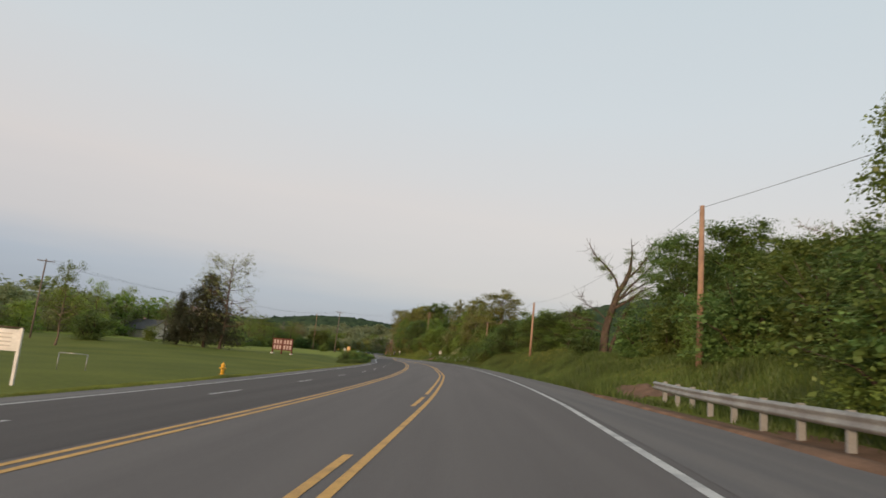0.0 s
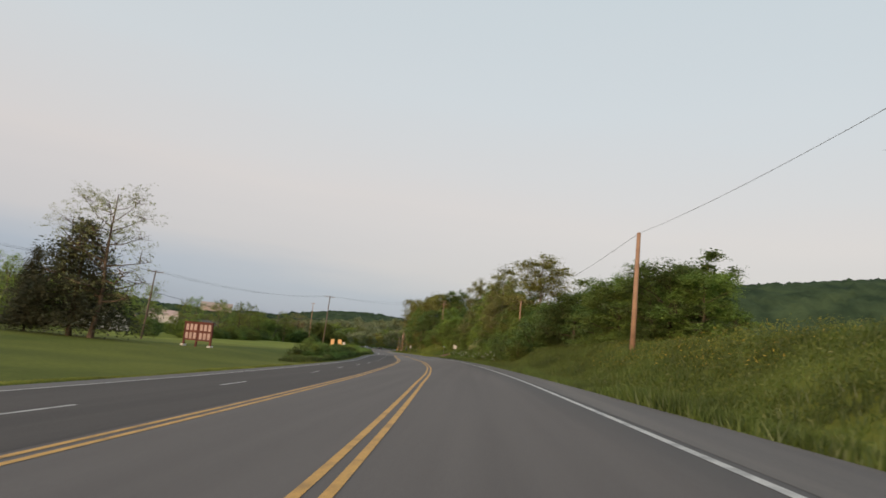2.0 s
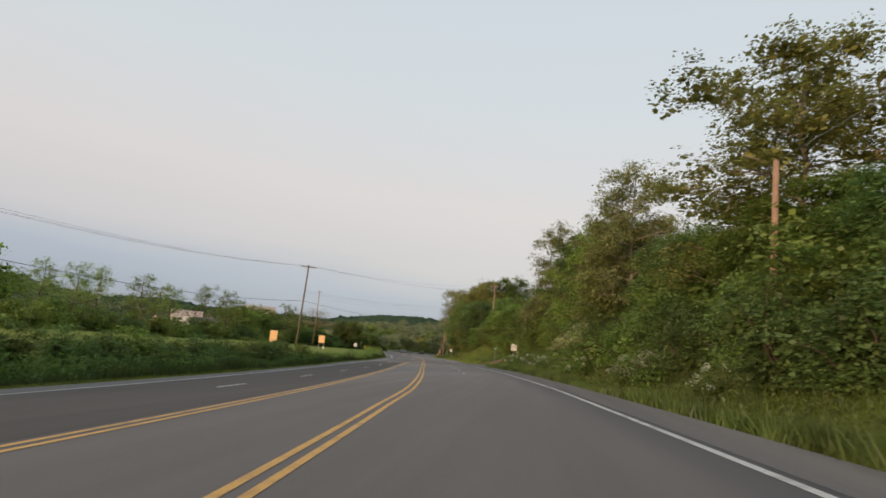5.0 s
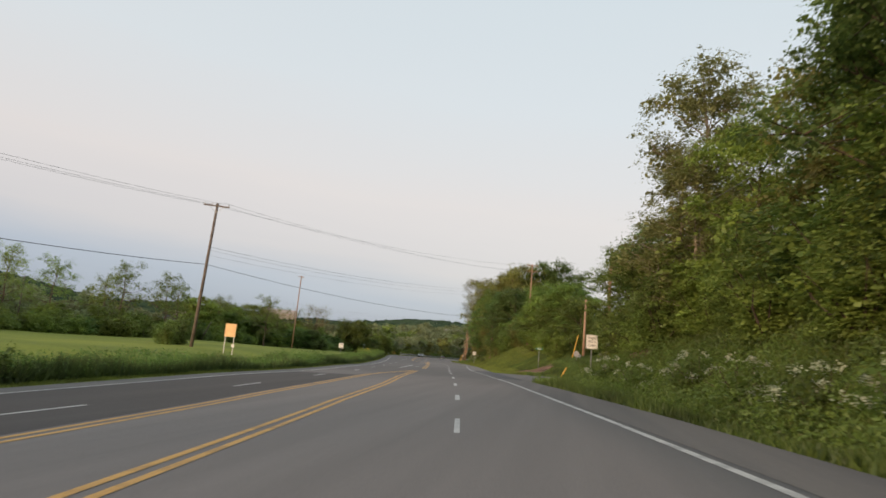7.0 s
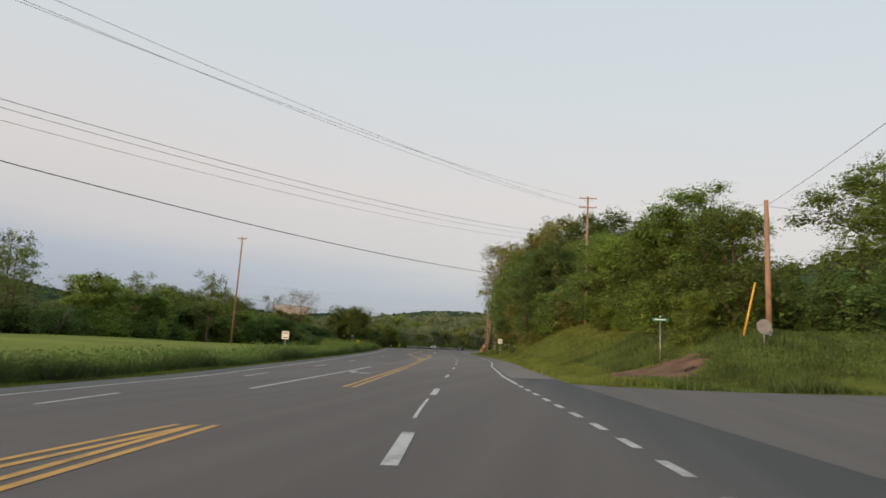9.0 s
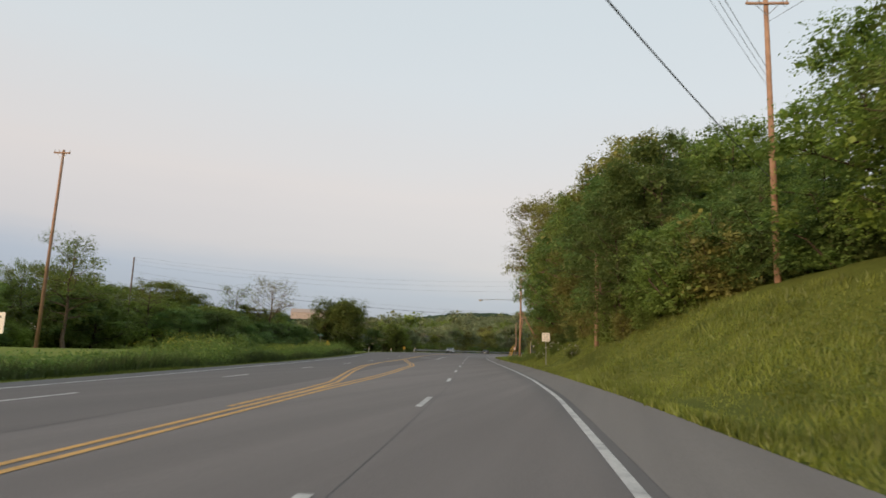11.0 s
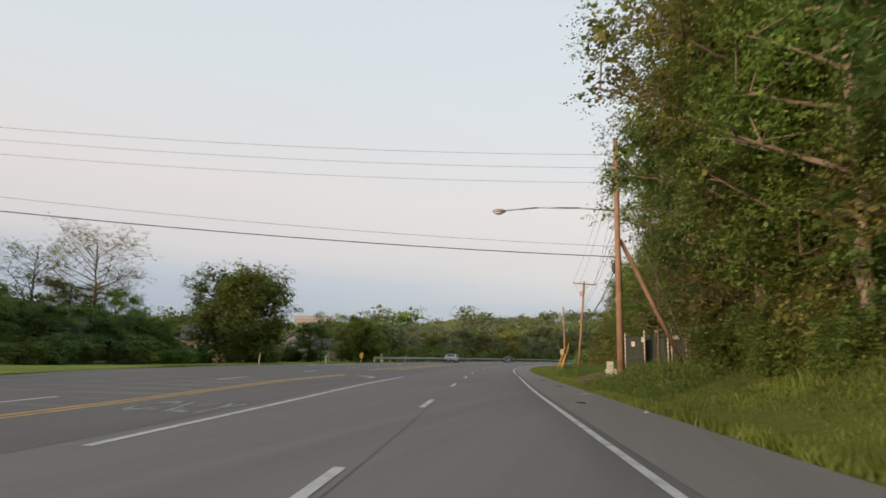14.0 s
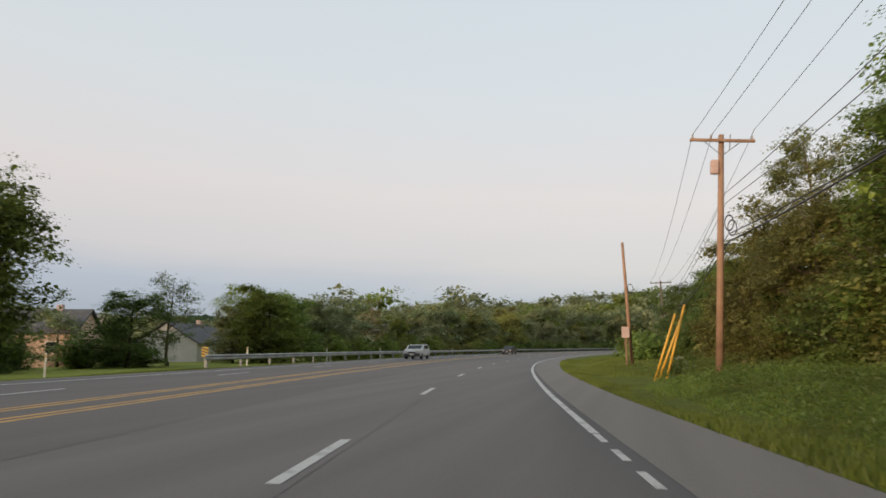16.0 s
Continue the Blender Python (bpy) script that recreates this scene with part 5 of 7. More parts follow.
# dead tree wrapped in ivy
def ivy_tree(s, u):
    r = np.random.default_rng(77)
    top = thing("dead_tree", upright(s, u, -0.2, -4), "dead forked tree hung with ivy on the bank", "tree")
    trunk = [([(0, 0, 0), (0.06, 0, 1.2), (0.15, 0, 2.5), (0.6, 0, 4.2), (1.15, 0.1, 6.0), (1.75, 0.1, 7.0), (2.2, 0.2, 8.2), (2.35, 0.2, 9.9), (2.2, 0.2, 11.3)], [0.48, 0.40, 0.36, 0.32, 0.27, 0.22, 0.17, 0.07, 0.02]),
             ([(1.22, 0.1, 6.2), (0.9, 0.2, 7.3), (0.25, 0.3, 8.2), (-0.5, 0.3, 8.9), (-1.1, 0.4, 9.5), (-1.9, 0.5, 11.0)], [0.13, 0.11, 0.09, 0.07, 0.04, 0.01]),
             ([(0.8, 0, 4.5), (1.6, -0.3, 5.0), (2.4, -0.5, 5.6), (3.1, -0.6, 6.2), (4.3, -0.8, 6.8)], [0.15, 0.12, 0.09, 0.07, 0.02]),
             ([(1.1, 0, 5.2), (2.0, 0.4, 5.9), (2.6, 0.5, 6.4), (3.3, 0.6, 6.8), (4.2, 0.6, 7.6)], [0.13, 0.10, 0.08, 0.06, 0.02]),
             ([(0.55, 0.3, 0.4), (1.3, 0.4, 2.4), (1.7, 0.4, 3.6), (2.3, 0.5, 4.8), (2.7, 0.5, 5.8)], [0.19, 0.16, 0.13, 0.09, 0.03]),
             ([(1.0, 0, 5.0), (2.2, 0.2, 6.6), (3.3, 0.3, 7.7), (4.4, 0.4, 9.0)], [0.12, 0.09, 0.06, 0.015]),
             ([(1.9, 0.1, 7.3), (3.0, 0.3, 8.4), (3.8, 0.4, 9.6), (4.4, 0.4, 10.9)], [0.12, 0.09, 0.06, 0.015]),
             ([(0.9, 0, 4.7), (2.4, -0.4, 5.4), (3.9, -0.6, 5.9), (5.2, -0.8, 6.0)], [0.10, 0.07, 0.05, 0.012]),
             ([(0.2, 0, 2.8), (-0.9, -0.2, 3.2), (-2.2, -0.3, 3.3), (-3.5, -0.4, 4.0)], [0.05, 0.035, 0.022, 0.006]),
             ([(0.3, 0, 3.3), (-0.6, 0.2, 4.2), (-1.6, 0.3, 4.7), (-2.3, 0.3, 5.6)], [0.05, 0.035, 0.022, 0.006]),
             ([(0.0, 0, 2.2), (-1.2, -0.2, 2.5), (-2.6, -0.2, 2.4), (-3.7, -0.2, 3.2)], [0.05, 0.035, 0.022, 0.006])]
    paths = [(np.array(p), r_) for p, r_ in trunk]
    for k in range(380):
        p, _ = paths[k % 11]
        q = r.uniform(0.25, 0.98) * (len(p) - 1)
        i = min(int(q), len(p) - 2)
        a = p[i] + (p[i + 1] - p[i]) * (q - i)
        d = (p[i + 1] - p[i]) / np.linalg.norm(p[i + 1] - p[i]) * 0.9 + r.normal(size=3) * [0.9, 0.9, 0.5]
        e = a + d / np.linalg.norm(d) * r.uniform(0.5, 1.7)
        paths.append((np.array([a, (a + e) / 2 + r.normal(size=3) * 0.1, e]), [0.02, 0.011, 0.004]))
    raw_part("trunk", *tubes(paths, 7), BARK, top, "grey-brown dead trunk and branches", True)
    cs, rs = [], []
    for n_, lo, hi in ((0, 0.35, 0.6), (0, 0.72, 0.9), (1, 0.25, 0.85), (2, 0.5, 0.9), (4, 0.5, 0.8), (5, 0.3, 0.95), (6, 0.3, 0.9), (0, 0.1, 0.4)):
        p = paths[n_][0]
        for q in np.linspace(lo, hi, 12):
            i = min(int(q * (len(p) - 1)), len(p) - 2)
            cs.append(p[i] + (p[i + 1] - p[i]) * (q * (len(p) - 1) - i) + r.normal(size=3) * 0.15 - [0, 0, 0.2])
            rs.append(r.uniform(0.2, 0.5))
    v, f = foliage(r, cs, rs, 9000, 0.11)
    raw_part("ivy", v, f, LEAF_MID, top, "green ivy leaves")


ivy_tree(59.6, 13.3)
plant("bush_b", 58.5, 11.2, 2.5, "bush", "dark green shrub at the foot of the dead tree", "bush", LEAF_DARK, wide=1.2)
plant("bush_b", 60.5, 15.5, 2.4, "bush", "dark green shrub at the foot of the dead tree", "bush", LEAF_DARK, wide=1.4, turn=70)


# ---- rough grass and weeds ----
# places where the soil lies bare: along, across, and their half sizes
BARE = ((6.0, 6.1, 26.0, 1.1), (246.5, 9.6, 4.2, 2.6), (251.5, 24.0, 2.2, 3.0), (252, 18.0, 1.0, 1.3), (30.5, 7.9, 4.5, 1.4), (382.6, 7.5, 4.6, 1.7), (200, 10.0, 2.2, 0.9))


def blades(name, label, s0, s1, near, far, per_m, h0, h1, mat, seed, width=0.05, crowd=1.6, each=3):
    r = np.random.default_rng(seed)
    n = int((s1 - s0) * per_m)
    s = r.uniform(s0, s1, n)
    a, b = near(s), far(s)
    u = a + (b - a) * r.random(n) ** crowd
    keep = ~((s > side_from(u) - 0.3) & (s < side_to(u) + 0.3) & (u > 3))
    for ps, pu, pa, pb in BARE:
        keep &= ((s - ps) / pa) ** 2 + ((u - pu) / pb) ** 2 > 0.75 * (0.7 + 0.6 * r.random(n))
    s, u = s[keep], u[keep]
    s, u = np.repeat(s, each) + r.normal(size=len(s) * each) * 0.07, np.repeat(u, each) + r.normal(size=len(u) * each) * 0.07
    n = len(s)
    x, y = place(s, u)
    p = np.stack([x, y, ground_z(s, u) - 0.02], -1)
    h = r.uniform(h0, h1, n) * (0.75 + 0.5 * np.sin(s * 0.31) * np.sin(s * 0.12 + u))
    az = r.uniform(0, 2 * math.pi, n)
    w = np.stack([np.cos(az), np.sin(az), 0 * az], -1) * (width * r.uniform(0.6, 1.3, n))[:, None]
    lean = r.normal(size=(n, 3)) * [0.35, 0.35, 0] * h[:, None]
    tip = p + lean + np.stack([0 * h, 0 * h, np.abs(h)], -1)
    v = np.stack([p - w, p + w, tip], 1).reshape(-1, 3)
    return tagged(raw_part(name, v, np.arange(n * 3).reshape(-1, 3), mat), label, "grass", kind="stuff")


def weeds(name, label, s0, s1, near, far, per_m, h0, h1, leaf, mat, seed, each=5):
    """Leafy plants of about knee to chest height."""
    r = np.random.default_rng(seed)
    n = int((s1 - s0) * per_m)
    s = r.uniform(s0, s1, n)
    u = near(s) + (far(s) - near(s)) * r.random(n)
    keep = np.ones(n, bool)
    for ps, pu, pa, pb in BARE:
        keep &= ((s - ps) / pa) ** 2 + ((u - pu) / pb) ** 2 > 0.9
    s, u = s[keep], u[keep]
    n = len(s)
    x, y = place(s, u)
    h = r.uniform(h0, h1, n) * (0.8 + 0.35 * np.sin(s * 0.23 + 1) * np.sin(s * 0.067))
    k = np.repeat(np.arange(n), each)
    z = ground_z(s, u)[k] + np.maximum(h[k], 0.1) * r.random(len(k)) ** 0.7
    pos = np.stack([x[k] + r.normal(size=len(k)) * 0.12, y[k] + r.normal(size=len(k)) * 0.12, z], -1)
    nrm = r.normal(size=(len(k), 3)) + [0, 0, 0.5]
    nrm /= np.linalg.norm(nrm, axis=1, keepdims=True)
    t = np.cross(nrm, r.normal(size=(len(k), 3)))
    t /= np.linalg.norm(t, axis=1, keepdims=True)
    w = np.cross(nrm, t)
    L = leaf * r.uniform(0.6, 1.4, len(k))[:, None]
    v = np.stack([pos - t * L, pos + w * L * 0.35, pos + t * L, pos - w * L * 0.35], 1).reshape(-1, 3)
    return tagged(raw_part(name, v, np.arange(len(k) * 4).reshape(-1, 4), mat), label, "weeds", kind="stuff")


right_edge = lambda s: pave_right(s) + 0.1
blades("rough_grass", "tall uncut grass along the verge", -5, 212, right_edge, lambda s: pave_right(s) + 8.5, 290, 0.2, 0.6, BLADE_GREEN, 50, 0.026)
blades("rough_grass", "tall uncut grass along the verge", 240, 356, right_edge, lambda s: pave_right(s) + 8.5, 290, 0.15, 0.42, BLADE, 51, 0.024)
blades("rough_grass", "shorter grass along the verge", 356, 470, right_edge, lambda s: pave_right(s) + 8.5, 420, 0.07, 0.2, BLADE, 64, 0.018)
weeds("verge_weeds", "leafy green weeds on the bank", 60, 212, lambda s: pave_right(s) + 0.9, lambda s: pave_right(s) + 7, 60, 0.3, 0.8, 0.06, WEED, 52, 9)
weeds("verge_weeds", "leafy green weeds on the bank", 262, 420, lambda s: pave_right(s) + 2.5, lambda s: pave_right(s) + 7, 26, 0.3, 0.8, 0.055, WEED, 53, 9)
weeds("verge_weeds", "rank green weeds on the bank by the tall pole", 360, 372.5, lambda s: pave_right(s) + 1.0, lambda s: pave_right(s) + 4.2, 110, 0.4, 1.0, 0.055, WEED, 58, 12)
weeds("verge_weeds", "rank green weeds near the side road", 168, 212, lambda s: pave_right(s) + 0.5, lambda s: pave_right(s) + 4.5, 90, 0.4, 1.05, 0.055, WEED, 59, 12)
weeds("verge_weeds", "rank green weeds beyond the bare bank", 387, 406, lambda s: pave_right(s) + 1.6, lambda s: pave_right(s) + 7.5, 90, 0.2, 0.6, 0.045, WEED, 60, 12)
# tree shade on this bank is put into darker blade and weed colours
blades("rough_grass", "uncut grass darkened in colour as shade on the side road bank", 237, 264, lambda s: 8.0 + 0 * s, lambda s: 36.0 + 0 * s, 1500, 0.2, 0.5, BLADE_GREEN, 62, 0.03, 1.0)
weeds("verge_weeds", "weeds darkened in colour as shade on the side road bank", 241, 258, lambda s: 12.0 + 0 * s, lambda s: 34.0 + 0 * s, 150, 0.3, 0.8, 0.06, WEED_DARK, 63, 8)
weeds("yellow_weeds", "yellow-flowering weeds on the bank", 66, 92, lambda s: pave_right(s) + 3.2, lambda s: pave_right(s) + 7, 30, 0.4, 0.9, 0.05, WEED_YELLOW, 54, 8)
weeds("weed_hedge", "strip of tall green weeds beside the road", 120, 290, lambda s: pave_left(s) - 0.9, lambda s: pave_left(s) - 4.6, 75, 0.6, 1.35, 0.075, WEED_DARK, 55, 8)
blades("rough_grass", "tall dark green grass beside the road", 118, 352, lambda s: pave_left(s) - 0.7, lambda s: pave_left(s) - 5.0, 190, 0.45, 0.95, BLADE_RANK, 61, 0.03, 1.0)
weeds("weed_hedge", "strip of tall green weeds beside the road", 290, 352, lambda s: pave_left(s) - 0.9, lambda s: pave_left(s) - 5.2, 75, 0.9, 1.8, 0.075, WEED, 65, 10)
weeds("yellow_weeds", "yellow-flowering weeds beside the road", 296, 346, lambda s: pave_left(s) - 2.6, lambda s: pave_left(s) - 5.4, 26, 1.5, 2.1, 0.055, WEED_YELLOW, 56, 10)
blades("rough_grass", "grass fringe along the pavement edge", -5, 470, lambda s: pave_left(s) - 0.05, lambda s: pave_left(s) - 1.2, 120, 0.05, 0.13, BLADE, 57, 0.02)


# ---- wooded hills in the distance ----
def hill(name, cx, cy, length, width, height, turn, seed, label, wave=1.0, rough=2.6):
    n, m = 240, 70
    a, b = np.meshgrid(np.linspace(-1, 1, n), np.linspace(-1, 1, m))
    h = height * np.clip(1 - b * b, 0, 1) * (np.clip(1 - np.abs(a) ** 3, 0, 1)) * (1 + wave * (0.18 * np.sin(a * 5 + seed) + 0.10 * np.sin(a * 13 + seed * 2)))
    r = np.random.default_rng(seed)
    h = h + r.normal(size=h.shape) * min(rough, height * 0.03) * (h > 2)
    c, q = math.cos(radians(turn)), math.sin(radians(turn))
    x, y = a * length, b * width
    v = np.stack([cx + x * c - y * q, cy + x * q + y * c, h - 3], -1).reshape(-1, 3)
    k = np.arange(n * m).reshape(m, n)
    ob = raw_part(name, v, np.stack([k[:-1, :-1], k[:-1, 1:], k[1:, 1:], k[1:, :-1]], -1).reshape(-1, 4), FOREST, smooth_faces=True)
    return tagged(ob, label, "hill", kind="structure")


hill("backdrop_hill_west", -900, 900, 700, 260, 72, 60, 3, "long low wooded ridge in the distance")
hill("backdrop_hill_east", 400, 500, 420, 120, 80, 0, 2, "wooded hillside behind the bank", 0.15, 0.9)
hill("backdrop_hill_slope", -300, 640, 130, 70, 12, 40, 4, "low green slope with houses", 0.2)
hill("backdrop_hill_far", -470, 1130, 330, 140, 46, 20, 5, "wooded rise beyond the valley", 0.2)
hill("backdrop_hill_north", -200, 1900, 1100, 300, 78, 5, 8, "low wooded ridge on the horizon")


# ---- poles and wires ----
def xy_pose(x, y, turn=0.0, lean=0.0, tilt=0.0, dz=0.0):
    a, b = nearest(np.array([x]), np.array([y]))
    return pose(x, y, float(ground_z(a, b)[0]) + dz, tilt, lean, turn)


def utility_pole(x, y, top, label, turn=0.0, arm=0.0, mat=None, lean=0.0, tilt=0.0, radius=0.15, second_arm=False, boxes=0):
    m = xy_pose(x, y, turn, lean, tilt, -0.1)
    h = top - m.translation.z
    p = thing("utility_pole", m, label, "utility pole", "poles along the road")
    mat = mat or POLE_WOOD
    part("shaft", tube(radius, radius * 0.68, (0, 0, 0), (0, 0, h), 14, bevel=0.012), mat, p, smooth_faces=True)
    arms = [h - 0.3] if arm else []
    if second_arm:
        arms.append(h - 1.5)
    for z in arms:
        part("crossarm", box(arm, 0.1, 0.12, (0, -0.17, z), 0.01), mat, p)
        for e in (-1, 1):
            part("brace", tube(0.018, 0.018, (e * arm * 0.28, -0.17, z - 0.05), (0, -0.12, z - 0.65), 6), GALVANISED, p)
        for e in (-0.46, -0.18, 0.46):
            part("insulator", tube(0.045, 0.03, (e * arm, -0.17, z + 0.06), (e * arm, -0.17, z + 0.24), 8), CERAMIC, p, smooth_faces=True)
    for k in range(boxes):
        z = h * 0.62 - k * 0.2
        part("cable_coil", ring(0.32, 0.035, (0.28 + 0.12 * k, -0.2, z)), CABLE, p, "black coil of spare cable", True)
    return p


def ring(r, thick, at, bm=None, flat=0.55):
    b = bmesh.new()
    n, m = 18, 6
    vs = [[b.verts.new((at[0] + (r + thick * math.cos(j * 2 * math.pi / m)) * math.cos(i * 2 * math.pi / n) * flat, at[1] + thick * math.sin(j * 2 * math.pi / m),
                        at[2] + (r + thick * math.cos(j * 2 * math.pi / m)) * math.sin(i * 2 * math.pi / n))) for j in range(m)] for i in range(n)]
    for i in range(n):
        for j in range(m):
            b.faces.new((vs[i][j], vs[(i + 1) % n][j], vs[(i + 1) % n][(j + 1) % m], vs[i][(j + 1) % m]))
    return merge(bm, b)


def wire(a, b, sag, r=0.012, mat=None, label="thin overhead power line between poles", name="power_line"):
    cu = bpy.data.curves.new(name, "CURVE")
    cu.dimensions, cu.bevel_depth, cu.bevel_resolution = "3D", r, 1
    sp = cu.splines.new("POLY")
    n = 24
    sp.points.add(n - 1)
    a, b = Vector(a), Vector(b)
    for i in range(n):
        t = i / (n - 1)
        p = a.lerp(b, t) - Vector((0, 0, 4 * sag * t * (1 - t)))
        sp.points[i].co = (*p, 1)
    cu.materials.append(mat or WIRE_GREY)
    return tagged(new(name, cu), label, "cable", "overhead wires")


WARM = "salmon-brown wooden utility pole on the verge"
GREY = "grey-brown wooden utility pole with a crossarm"
utility_pole(15.0, 36.1, 10.0, WARM, radius=0.17)
utility_pole(13.0, 89.5, 9.65, WARM, lean=1.0, radius=0.17)
utility_pole(9.8, 145.6, 9.95, WARM, lean=0.8, radius=0.16)
utility_pole(0.2, 218.8, 10.4, WARM, radius=0.17)
utility_pole(-0.28, 253.3, 10.3, WARM, radius=0.17)
utility_pole(-9.6, 298.5, 21.5, WARM, 10, 2.2, POLE_WOOD, second_arm=True, radius=0.17)
utility_pole(-18.7, 316.6, 9.3, "salmon-brown utility pole standing among the trees", radius=0.17)
rp6 = utility_pole(-32.3, 373.2, 14.2, "tall salmon-brown utility pole with a street lamp arm", 12, radius=0.2)
rp7 = utility_pole(-37.4, 410.0, 10.2, "wooden utility pole with crossarm, cables and coils", 8, 2.6, POLE_WOOD, lean=4.5, boxes=2, radius=0.16)
part("switch_box", box(0.3, 0.24, 0.6, (-0.28, -0.05, 8.6), 0.03), FADED_PANEL, rp7, "small faded box on the pole")
part("pole_pin", tube(0.02, 0.02, (0.3, -0.15, 9.3), (0.32, -0.15, 10.0), 6), GALVANISED, rp7)
utility_pole(-40.65, 429.0, 8.76, "slim bare wooden utility pole", 5, radius=0.14, lean=-1.5, boxes=1)
utility_pole(-36.4, 468.6, 9.8, GREY, 0, 2.6, POLE_GREY)
utility_pole(-30, 520, 9.5, GREY, -6, 2.6, POLE_GREY)
utility_pole(-37.0, 223.0, 14.0, GREY, 12, 2.5, POLE_GREY, lean=2.0, radius=0.17)
utility_pole(-62.5, 306.4, 16.8, "tall pale bare utility pole in the field", 12, 1.4, POLE_WOOD, lean=0.6)
utility_pole(-88.0, 346.3, 13.6, "thin grey wooden pole in the field", 0, 0, POLE_GREY)
utility_pole(-49.0, 150.7, 10.5, GREY, 20, 2.4, POLE_GREY, lean=3.0)
utility_pole(-136.7, 308.2, 12.4, "thin grey wooden pole in the field", 0, 0, POLE_GREY)
lp = spot(286, -47.5)
lean_post = thing("leaning_post", pose(lp.x, lp.y, lp.z, 0, 22, 10), "thin grey post leaning in the field hedge", "post")
part("shaft", tube(0.09, 0.07, (0, 0, -0.3), (0, 0, 4.0), 10, bevel=0.01), POLE_GREY, lean_post, smooth_faces=True)
utility_pole(-62.0, 103.0, 11.3, GREY, 30, 2.4, POLE_GREY, lean=1.0)

wire((15, 36.1, 9.9), (30, -30, 10.4), 0.6)
wire((15, 36.1, 9.9), (13.1, 89.5, 9.6), 1.1, 0.009)
wire((13.1, 89.5, 9.6), (9.9, 145.6, 9.9), 0.6)
wire((9.9, 145.6, 9.9), (0.2, 218.8, 10.3), 0.9)
wire((0.2, 218.8, 10.3), (0.0, 253.6, 10.2), 0.4)
wire((0.0, 253.6, 10.2), (-9.6, 298.5, 19.0), 0.6)
wire((0.0, 253.6, 10.0), (60, 270, 10.0), 0.6)
P2, P5, P6, PD = Vector((-36.9, 223, 13.9)), Vector((-9.6, 298.5, 21.5)), Vector((-32.3, 373.2, 14.2)), Vector((-88.0, 346.3, 13.6))
for dx, ez in ((-1.15, -0.3), (-0.3, -1.5), (1.15, -1.7)):
    wire(P2 + Vector((dx, 0, 0.1)), P5 + Vector((dx * 0.8, 0, ez)), 1.2, 0.010)
for dz, ez, rr in ((-4.2, -5.0, 0.013), (-4.5, -5.5, 0.011), (-5.0, -6.0, 0.009)):
    wire(P2 + Vector((0.1, 0, dz)), P5 + Vector((-0.1, 0, ez)), 1.6, rr)
wire(P2 + Vector((0.1, 0, -5.9)), P5 + Vector((-0.1, 0, -11.0)), 1.6, 0.022, CABLE, "thick black overhead cable across the road", "overhead_cable")
wire(P6 + Vector((-0.1, 0, -7.0)), PD + Vector((0, 0, -3.2)), 0.9, 0.026, CABLE, "thick black overhead cable across the road", "overhead_cable")
wire(P6 + Vector((-0.1, 0, -6.4)), PD + Vector((0, 0, -2.2)), 1.0, 0.010)
for ez, dz in ((-0.9, 0.0), (-1.7, -0.5), (-2.6, -1.1)):
    wire(P6 + Vector((-0.1, 0, ez)), PD + Vector((0, 0, dz)), 1.2, 0.009)
L3 = Vector((-48.5, 150.7, 10.4))
for dx in (-1.1, -0.3, 1.1):
    wire(L3 + Vector((dx, 0, 0)), P2 + Vector((dx, 0, 0)), 1.4, 0.011)
    wire(L3 + Vector((dx, 0, 0)), Vector((-61.8 + dx, 103, 11.2)), 1.0, 0.011)
wire(L3 + Vector((0.1, 0, -3.4)), P2 + Vector((0, 0, -5.9)), 1.6, 0.028, CABLE, "thick black overhead cable", "overhead_cable")
P7 = Vector((-36.6, 409.7, 10.15))
for dx, ez in ((-1.2, -0.9), (-0.4, -1.7), (1.2, -2.5)):
    wire(P6 + Vector((0, 0, ez)), P7 + Vector((dx, 0, 0)), 0.5, 0.011)
    wire(P7 + Vector((dx, 0, 0)), Vector((-36.4 + dx, 468.6, 9.7)), 0.9, 0.011)
for ez, fz, rr, mt in ((-4.6, -2.6, 0.014, WIRE_GREY), (-5.4, -3.0, 0.014, WIRE_GREY), (-7.3, -4.6, 0.03, CABLE), (-7.7, -4.3, 0.02, CABLE)):
    wire(P6 + Vector((0, 0, ez)), P7 + Vector((-0.1, 0, fz)), 0.6, rr, mt, "black overhead cable between poles", "overhead_cable")
    wire(P7 + Vector((-0.1, 0, fz)), Vector((-36.4, 468.6, 9.7 + fz)), 0.9, rr, mt, "black overhead cable between poles", "overhead_cable")
for k, z in enumerate((13.2, 12.4, 11.5)):
    part("rung", tube(0.02, 0.02, (0, 0, 0), (-0.5, -0.05, 0.03), 6), GALVANISED, rp6).location = (0, 0, z)
part("splice_box", ball(0.2, (-0.2, 0.15, 6.6), (0.8, 0.8, 1.7)), CABLE, rp6, "black cable splice box", True)

# street lamp on an arm
arm = bmesh.new()
pts = [Vector((-0.1, 0, 9.95)), Vector((-2.2, 0.1, 10.12)), Vector((-4.6, 0.2, 10.15)), Vector((-6.45, 0.4, 10.02))]
for a, b in zip(pts, pts[1:]):
    tube(0.045, 0.04, a, b, 8, arm)
part("lamp_arm", arm, GALVANISED, rp6, "long thin metal lamp arm", True)
head = part("lamp_head", ball(0.34, (-6.8, 0.42, 9.98), (1.25, 0.62, 0.42)), RAIL_STEEL, rp6, "oval street lamp head", True)
part("lens", ball(0.26, (-6.85, 0.42, 9.88), (1.1, 0.7, 0.42)), LAMP_GLASS, head, "milky lamp lens", True)

